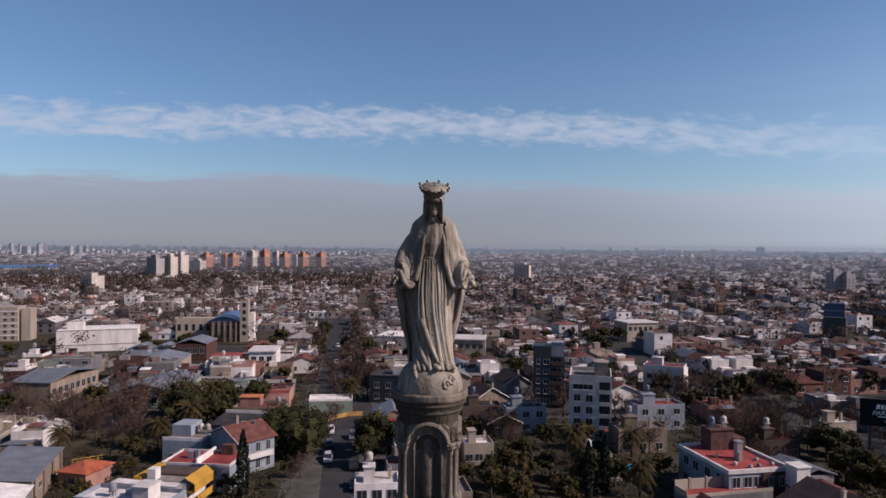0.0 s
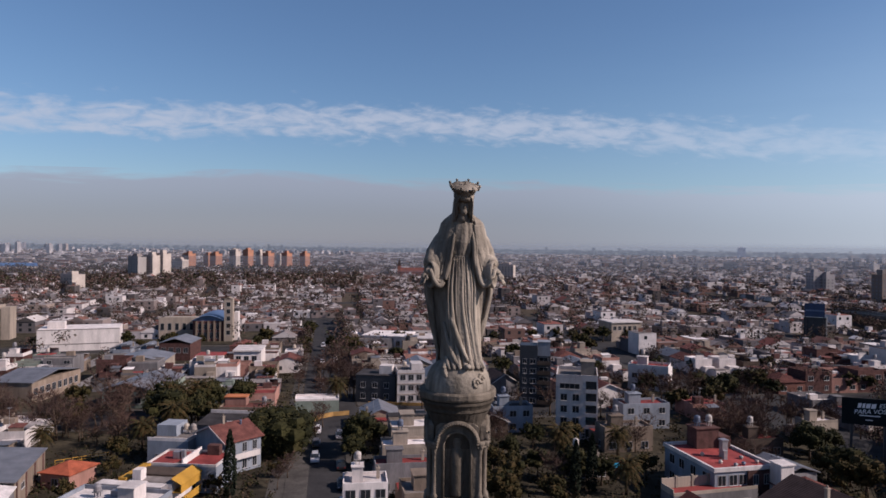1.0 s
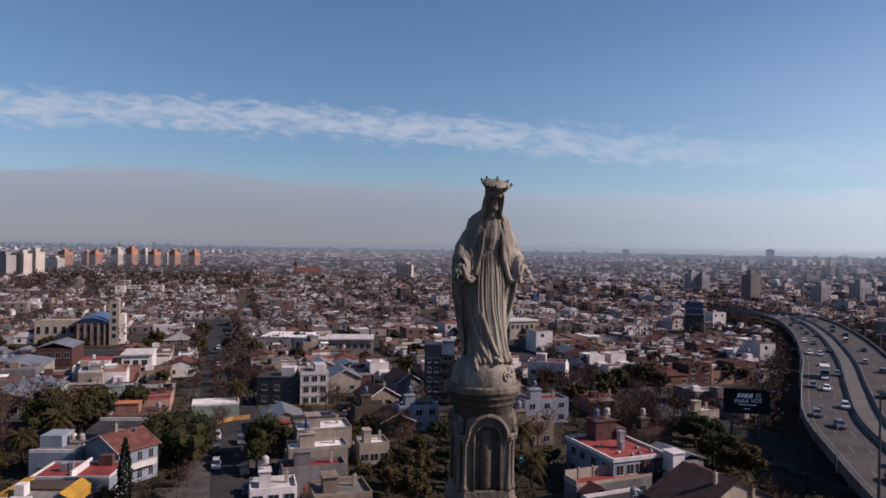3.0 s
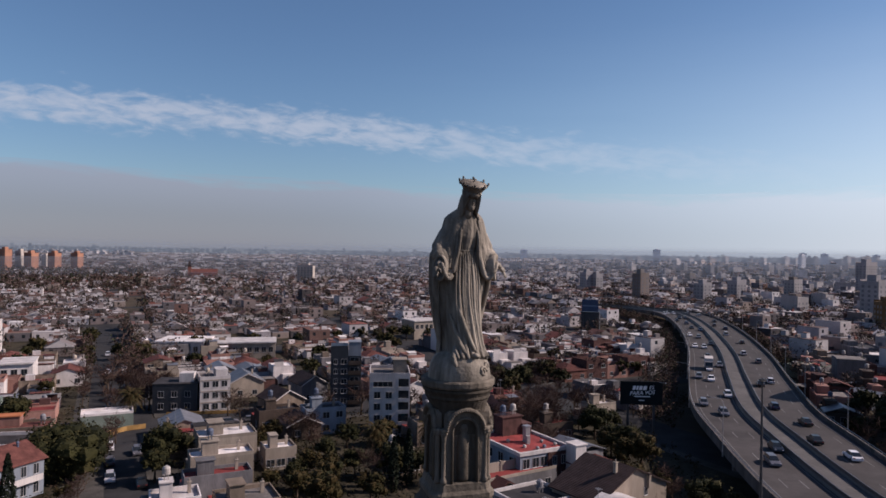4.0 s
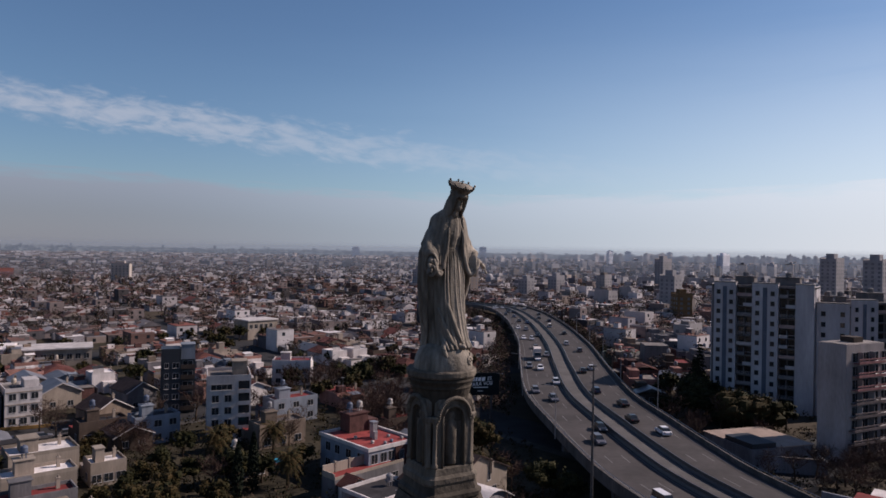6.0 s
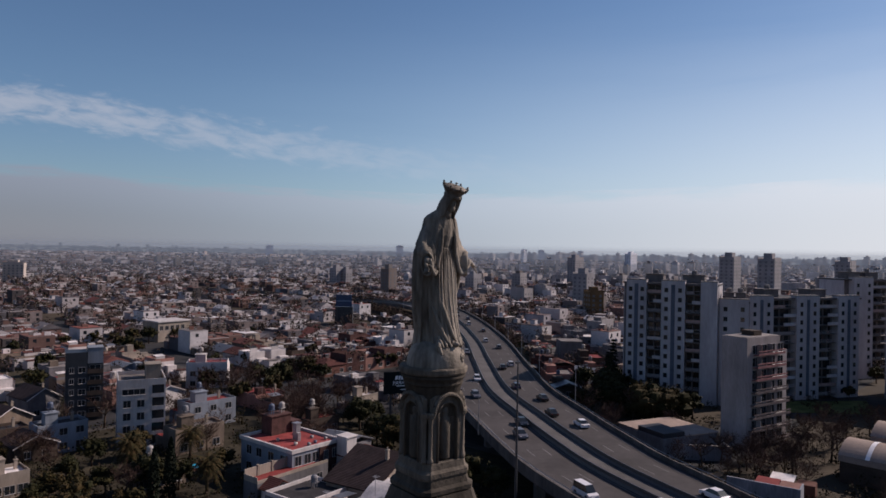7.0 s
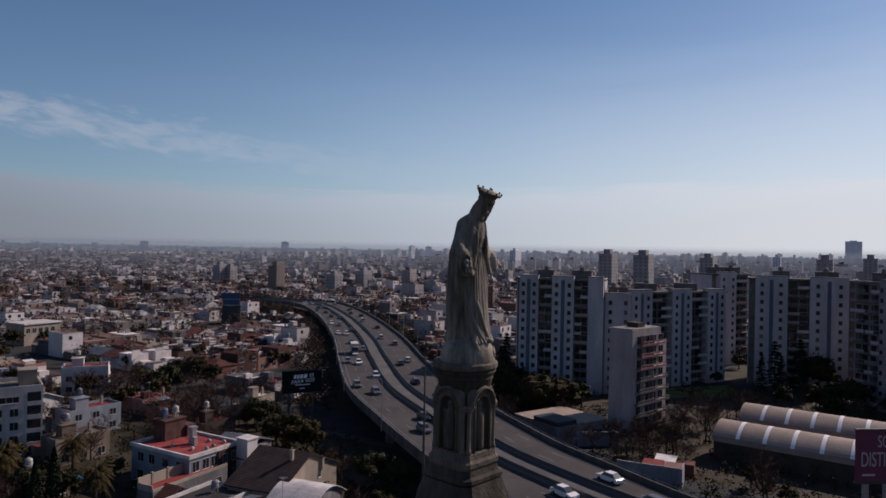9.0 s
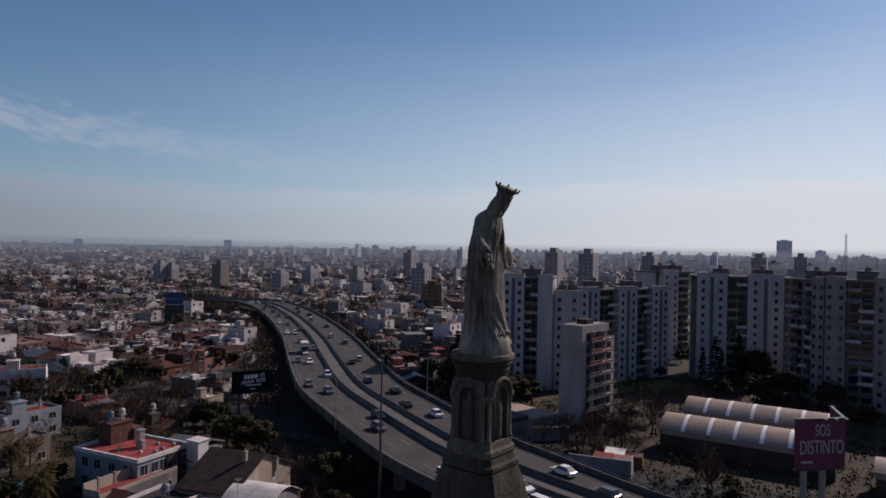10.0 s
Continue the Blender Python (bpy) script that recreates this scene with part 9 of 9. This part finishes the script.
PALE_TOWER = mat("pale_tower_render", (0.30, 0.30, 0.305), 0.9, 0.1, 0.2)
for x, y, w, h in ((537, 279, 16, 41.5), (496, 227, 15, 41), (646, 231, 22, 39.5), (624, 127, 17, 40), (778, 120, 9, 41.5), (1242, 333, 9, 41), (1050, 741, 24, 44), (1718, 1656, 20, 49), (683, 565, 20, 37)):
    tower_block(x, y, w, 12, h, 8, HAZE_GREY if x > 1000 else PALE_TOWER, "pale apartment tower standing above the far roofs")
for x, y, w, h, wall in ((356, 515, 10, 25, TOWER_WALL), (376, 644, 10, 22, PALE_TOWER), (385, 639, 9, 20, PALE_TOWER), (397, 483, 10, 18, PALE_TOWER), (444, 495, 12, 20, PALE_TOWER)):
    tower_block(x, y, w, 11, h, 8, wall, "mid-rise apartment block over low houses")
tower_block(393, 316, 10, 12, 27.5, 8, PALE_TOWER, "white mid-rise block beside a yellow one")
tower_block(347, 270, 9, 12, 18, -30, mat("ochre_render", (0.15, 0.10, 0.05), 0.9, 0.2, 0.25), "yellow ochre mid-rise block with a dark side")

# the dense skyline towards the sun: slabs and towers crowding up behind one another
skyline = Shape()


def sky_box(x, y, w, d, h, turn):
    c, q = math.cos(turn), math.sin(turn)
    pts = [(x + a * c - b * q, y + a * q + b * c) for a, b in ((-w / 2, -d / 2), (w / 2, -d / 2), (w / 2, d / 2), (-w / 2, d / 2))]
    skyline.loft([[(px, py, 0) for px, py in pts], [(px, py, h) for px, py in pts]])
    k = rng_far.uniform(-0.2, 0.2) * w
    pts = [(px * 0.4 + (x + k) * 0.6, py * 0.4 + y * 0.6) for px, py in pts]
    skyline.loft([[(px, py, h) for px, py in pts], [(px, py, h + rng_far.uniform(2.0, 4.5)) for px, py in pts]])


for k in range(820):
    b = 12 + 88 * rng_far.random() ** 0.62
    r = 760 * (3900 / 760) ** rng_far.random()
    x, y = EYE.x + r * math.sin(radians(b)), EYE.y + r * math.cos(radians(b))
    if hwy_distance(x, y) < 45:
        continue
    h = rng_far.uniform(8, 17) if r < 1300 else rng_far.uniform(13, 31) if r < 2200 else rng_far.uniform(24, 50)
    h *= 0.5 + 0.5 * min(1.0, max(0.0, (b - 25) / 25))
    sky_box(x, y, rng_far.uniform(9, 20) * (1 if r < 1500 else 1.5), rng_far.uniform(9, 14), h, radians(8 + rng_far.choice((0, 0, -35, 20))))
for k in range(160):
    b, r = rng_far.uniform(-34, -6), rng_far.uniform(2600, 4300)
    sky_box(EYE.x + r * math.sin(radians(b)), EYE.y + r * math.cos(radians(b)), rng_far.uniform(10, 26), 14, rng_far.uniform(10, 24) if b > -27 or k % 2 else rng_far.uniform(36, 48), radians(-20))
single("far_skyline", skyline, mat("far_block_render", [(0.30, 0.30, 0.31), (0.42, 0.41, 0.40), (0.20, 0.19, 0.19), (0.35, 0.30, 0.26), (0.15, 0.15, 0.165), (0.50, 0.49, 0.48)], 0.9, 0.08, 0.3, rand="island", shift=0.25), "crowded hazy apartment blocks of the far city", "buildings", kind="stuff")

# lattice radio mast above the tower blocks
def lattice_mast(x, y, h, w):
    t = thing("radio_mast", "slender steel lattice radio mast above far roofs", "mast", at=pose(x, y, 0))
    corners = ((-1, -1), (1, -1), (1, 1), (-1, 1))
    for a, b in corners:
        part("leg", Shape().tube([(a * w, b * w, 0), (a * w * 0.25, b * w * 0.25, h)], [0.22, 0.14], 5), METAL, t)
    n = 14
    for k in range(n):
        z0, z1 = h * k / n, h * (k + 1) / n
        s0, s1 = w * (1 - 0.75 * k / n), w * (1 - 0.75 * (k + 1) / n)
        s = Shape()
        for q in range(4):
            (a, b), (c, d) = corners[q], corners[(q + 1) % 4]
            s.tube([(a * s0, b * s0, z0), (c * s1, d * s1, z1)], 0.09, 4)
        part("brace", s, METAL, t)
    part("antenna", Shape().tube([(0, 0, h - 1), (0, 0, h + 4)], [0.12, 0.06], 5), METAL, t)


lattice_mast(683, 69, 62.0, 1.8)

# distance: a belt of suburbs on the horizon, its haze painted as glowing tones
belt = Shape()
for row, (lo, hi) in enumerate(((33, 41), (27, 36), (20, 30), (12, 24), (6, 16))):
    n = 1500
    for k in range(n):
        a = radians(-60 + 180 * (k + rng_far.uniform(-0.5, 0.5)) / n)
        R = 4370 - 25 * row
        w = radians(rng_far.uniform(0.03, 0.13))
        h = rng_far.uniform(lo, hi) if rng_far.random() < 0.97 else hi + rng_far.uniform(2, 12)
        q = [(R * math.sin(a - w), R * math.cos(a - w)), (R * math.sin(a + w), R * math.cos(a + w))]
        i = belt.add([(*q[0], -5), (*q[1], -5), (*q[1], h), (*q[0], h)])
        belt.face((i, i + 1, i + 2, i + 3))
haze = bpy.data.materials.new("painted_haze")
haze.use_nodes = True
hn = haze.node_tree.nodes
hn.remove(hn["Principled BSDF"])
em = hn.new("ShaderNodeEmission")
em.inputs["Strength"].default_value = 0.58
# bluish greys carry the haze; the belt glows instead of taking light
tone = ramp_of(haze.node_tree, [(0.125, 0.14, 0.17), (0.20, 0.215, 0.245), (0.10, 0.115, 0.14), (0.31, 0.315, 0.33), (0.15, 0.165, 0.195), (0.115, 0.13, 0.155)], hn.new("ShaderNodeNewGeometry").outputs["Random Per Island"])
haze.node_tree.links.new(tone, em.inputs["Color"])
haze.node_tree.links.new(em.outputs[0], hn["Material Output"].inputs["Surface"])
single("backdrop", belt, haze, "pale suburbs along the horizon, haze painted into their glow", "backdrop", kind="structure")


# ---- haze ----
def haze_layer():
    """Stand-in for aerial haze over the far roofs: a wide shallow translucent dish that sun and sky light from above,
    its blue put into the colour, denser further off.
    """
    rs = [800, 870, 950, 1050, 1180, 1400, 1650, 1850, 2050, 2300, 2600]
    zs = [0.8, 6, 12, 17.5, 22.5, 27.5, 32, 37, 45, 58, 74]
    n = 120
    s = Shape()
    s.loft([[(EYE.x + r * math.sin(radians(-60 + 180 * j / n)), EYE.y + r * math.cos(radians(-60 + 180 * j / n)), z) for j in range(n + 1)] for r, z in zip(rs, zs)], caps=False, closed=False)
    m = bpy.data.materials.new("haze_sheet")
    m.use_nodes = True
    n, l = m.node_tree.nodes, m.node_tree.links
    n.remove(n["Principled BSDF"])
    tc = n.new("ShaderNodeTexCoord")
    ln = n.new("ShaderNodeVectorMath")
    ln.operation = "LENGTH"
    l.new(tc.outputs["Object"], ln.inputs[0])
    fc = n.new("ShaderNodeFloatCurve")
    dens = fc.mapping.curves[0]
    # opacity by radius, so that the added sheet veils far houses more
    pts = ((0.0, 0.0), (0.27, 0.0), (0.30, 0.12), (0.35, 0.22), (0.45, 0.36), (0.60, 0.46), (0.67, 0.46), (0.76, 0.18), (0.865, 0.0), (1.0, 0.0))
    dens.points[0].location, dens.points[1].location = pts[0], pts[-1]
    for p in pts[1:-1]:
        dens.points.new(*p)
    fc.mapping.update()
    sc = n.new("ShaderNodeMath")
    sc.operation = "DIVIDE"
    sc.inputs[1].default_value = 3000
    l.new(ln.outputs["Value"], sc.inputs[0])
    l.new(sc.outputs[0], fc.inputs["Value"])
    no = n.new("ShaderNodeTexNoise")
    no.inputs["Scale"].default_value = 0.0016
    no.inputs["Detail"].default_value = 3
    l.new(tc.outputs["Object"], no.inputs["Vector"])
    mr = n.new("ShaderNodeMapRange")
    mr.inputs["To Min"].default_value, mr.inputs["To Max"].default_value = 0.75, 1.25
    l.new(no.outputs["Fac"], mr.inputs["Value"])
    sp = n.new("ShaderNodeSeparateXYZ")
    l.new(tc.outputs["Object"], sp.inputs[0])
    # denser to the east, standing in for brighter haze towards the sun
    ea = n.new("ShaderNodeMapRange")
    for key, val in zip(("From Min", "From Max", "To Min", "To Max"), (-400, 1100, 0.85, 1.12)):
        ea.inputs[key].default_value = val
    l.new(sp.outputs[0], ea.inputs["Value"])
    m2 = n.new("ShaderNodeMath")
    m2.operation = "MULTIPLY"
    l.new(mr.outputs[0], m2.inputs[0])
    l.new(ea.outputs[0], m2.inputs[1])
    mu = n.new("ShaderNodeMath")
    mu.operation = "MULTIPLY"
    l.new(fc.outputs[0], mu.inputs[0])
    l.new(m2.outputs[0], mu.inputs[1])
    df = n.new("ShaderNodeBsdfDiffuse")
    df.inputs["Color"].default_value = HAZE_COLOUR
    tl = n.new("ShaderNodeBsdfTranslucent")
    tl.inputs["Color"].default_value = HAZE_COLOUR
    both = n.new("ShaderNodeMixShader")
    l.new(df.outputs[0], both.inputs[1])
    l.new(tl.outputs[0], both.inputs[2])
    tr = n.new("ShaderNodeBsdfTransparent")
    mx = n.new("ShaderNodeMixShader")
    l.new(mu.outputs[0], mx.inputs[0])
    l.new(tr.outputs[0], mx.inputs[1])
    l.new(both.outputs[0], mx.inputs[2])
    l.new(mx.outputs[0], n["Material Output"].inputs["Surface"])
    ob = single("haze", s, m, "thin bluish sheet standing in for haze over the far city", "haze", kind="structure", smooth=True)
    return ob


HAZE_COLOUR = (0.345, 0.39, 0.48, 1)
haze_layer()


# ---- clouds ----
def cloud_sheet(name, label, line, below, above, R, scale, lo, hi, colour, strength, stretch, fade, rim=0.0, even=False):
    """A far curved sheet that glows in cloud colours; its UV gives azimuth and height off the line, for a noise that
    tells cloud from clear sky.
    """
    me = bpy.data.meshes.new(name)
    v, f, uvs = [], [], []
    n, m = 90, 14
    for i in range(n + 1):
        b = -75 + 190 * i / n
        mid = np.interp(b, [p[0] for p in line], [p[1] for p in line])
        for j in range(m + 1):
            o = -below + (below + above) * j / m
            e = radians(mid + o)
            v.append((R * math.sin(radians(b)), R * math.cos(radians(b)), 42 + R * math.tan(e)))
            uvs.append((b / 10, o))
    for i in range(n):
        for j in range(m):
            k = i * (m + 1) + j
            f.append((k, k + m + 1, k + m + 2, k + 1))
    me.from_pydata(v, [], f)
    layer = me.uv_layers.new(name="sky")
    for lp in me.loops:
        layer.data[lp.index].uv = uvs[lp.vertex_index]
    mt = bpy.data.materials.new(name)
    mt.use_nodes = True
    n, l = mt.node_tree.nodes, mt.node_tree.links
    n.remove(n["Principled BSDF"])
    tc = n.new("ShaderNodeTexCoord")
    mp = n.new("ShaderNodeMapping")
    mp.inputs["Scale"].default_value = (stretch, 1, 1)
    mp.inputs["Rotation"].default_value = (0, 0, radians(-4))
    l.new(tc.outputs["UV"], mp.inputs["Vector"])
    no = n.new("ShaderNodeTexNoise")
    no.inputs["Scale"].default_value = scale
    no.inputs["Detail"].default_value = 9
    no.inputs["Roughness"].default_value = 0.58
    no.inputs["Distortion"].default_value = 0.4
    l.new(mp.outputs[0], no.inputs["Vector"])
    sep = n.new("ShaderNodeSeparateXYZ")
    l.new(tc.outputs["UV"], sep.inputs[0])

    def node_range(src, a, b, c, d):
        q = n.new("ShaderNodeMapRange")
        q.interpolation_type = "SMOOTHSTEP"
        for key, val in zip(("From Min", "From Max", "To Min", "To Max"), (a, b, c, d)):
            q.inputs[key].default_value = val
        l.new(src, q.inputs["Value"])
        return q.outputs[0]

    def times(p, q):
        k = n.new("ShaderNodeMath")
        k.operation = "MULTIPLY"
        l.new(p, k.inputs[0])
        l.new(q, k.inputs[1])
        return k.outputs[0]

    top = node_range(sep.outputs[1], above * fade[0], above, 1, 0)
    low = node_range(sep.outputs[1], -below, -below * fade[1], 0, 1)
    far_r = node_range(sep.outputs[0], fade[2], fade[3], 1, 0)
    shape = times(top, low)
    # wisps: the noise has to pass a threshold that rises towards the sheet's edges
    s2 = n.new("ShaderNodeMath")
    s2.operation = "MULTIPLY_ADD"
    s2.inputs[1].default_value = 0.42
    s2.inputs[2].default_value = -0.42
    l.new(shape, s2.inputs[0])
    ad = n.new("ShaderNodeMath")
    l.new(no.outputs["Fac"], ad.inputs[0])
    l.new(s2.outputs[0], ad.inputs[1])
    alpha = node_range(ad.outputs[0], lo, hi, 0, 1)
    if even:
        alpha = times(alpha, shape)
    e = n.new("ShaderNodeEmission")
    cr = n.new("ShaderNodeMix")
    cr.data_type = "RGBA"
    cr.inputs[6].default_value = (*colour[0], 1)
    cr.inputs[7].default_value = (*colour[1], 1)
    # towards the sun the glow changes colour: sunward brightening is painted in
    l.new(node_range(sep.outputs[0], 0.5, 8.5, 0, 1), cr.inputs[0])
    l.new(cr.outputs[2], e.inputs["Color"])
    e.inputs["Strength"].default_value = strength
    # sunlit upper edge, painted as a stronger glow
    if rim:
        l.new(node_range(sep.outputs[1], -2.6, above, strength, strength * (1 + rim)), e.inputs["Strength"])
    tr = n.new("ShaderNodeBsdfTransparent")
    mx = n.new("ShaderNodeMixShader")
    k = n.new("ShaderNodeMath")
    k.operation = "MULTIPLY"
    k.inputs[1].default_value = fade[4]
    l.new(times(alpha, far_r), k.inputs[0])
    l.new(k.outputs[0], mx.inputs[0])
    l.new(tr.outputs[0], mx.inputs[1])
    l.new(e.outputs[0], mx.inputs[2])
    l.new(mx.outputs[0], n["Material Output"].inputs["Surface"])
    me.materials.append(mt)
    return tagged(new(name, me), label, "cloud", kind="structure")


cloud_sheet("cloud_band", "thin streak of white cirrus cloud", [(-75, 7.5), (-33, 9.1), (-13, 10.3), (0, 10.5), (11, 10.0), (25, 8.6), (36, 7.5), (60, 5)], 2.6, 2.5, 4500, 1.35, 0.23, 0.66, ((0.66, 0.70, 0.79), (0.82, 0.86, 0.92)), 0.60, 3.2, (0.0, 0.2, 0.6, 5.8, 0.78))
cloud_sheet("cloud_bank", "low mauve grey bank of haze over the horizon", [(-75, 3.3), (-33, 4.2), (-13, 5.0), (0, 4.6), (9, 4.6), (25, 3.8), (40, 3.6), (80, 5)], 7.0, 1.2, 4650, 0.9, -0.02, 0.34, ((0.31, 0.31, 0.36), (0.72, 0.715, 0.725)), 0.68, 1.4, (-0.5, 0.9, 15.0, 16.0, 0.78), 0.30)
# added glowing sheet that brightens and whitens the sky near the sun
cloud_sheet("cloud_veil", "thin glowing veil added for the pale sunward sky", [(-75, 5), (120, 5)], 7.0, 17.0, 4400, 0.3, -0.6, 0.35, ((0.46, 0.66, 0.84), (0.93, 0.935, 0.94)), 0.86, 1.0, (-0.2, 0.7, 8.5, -0.5, 0.66), 0.0, True)
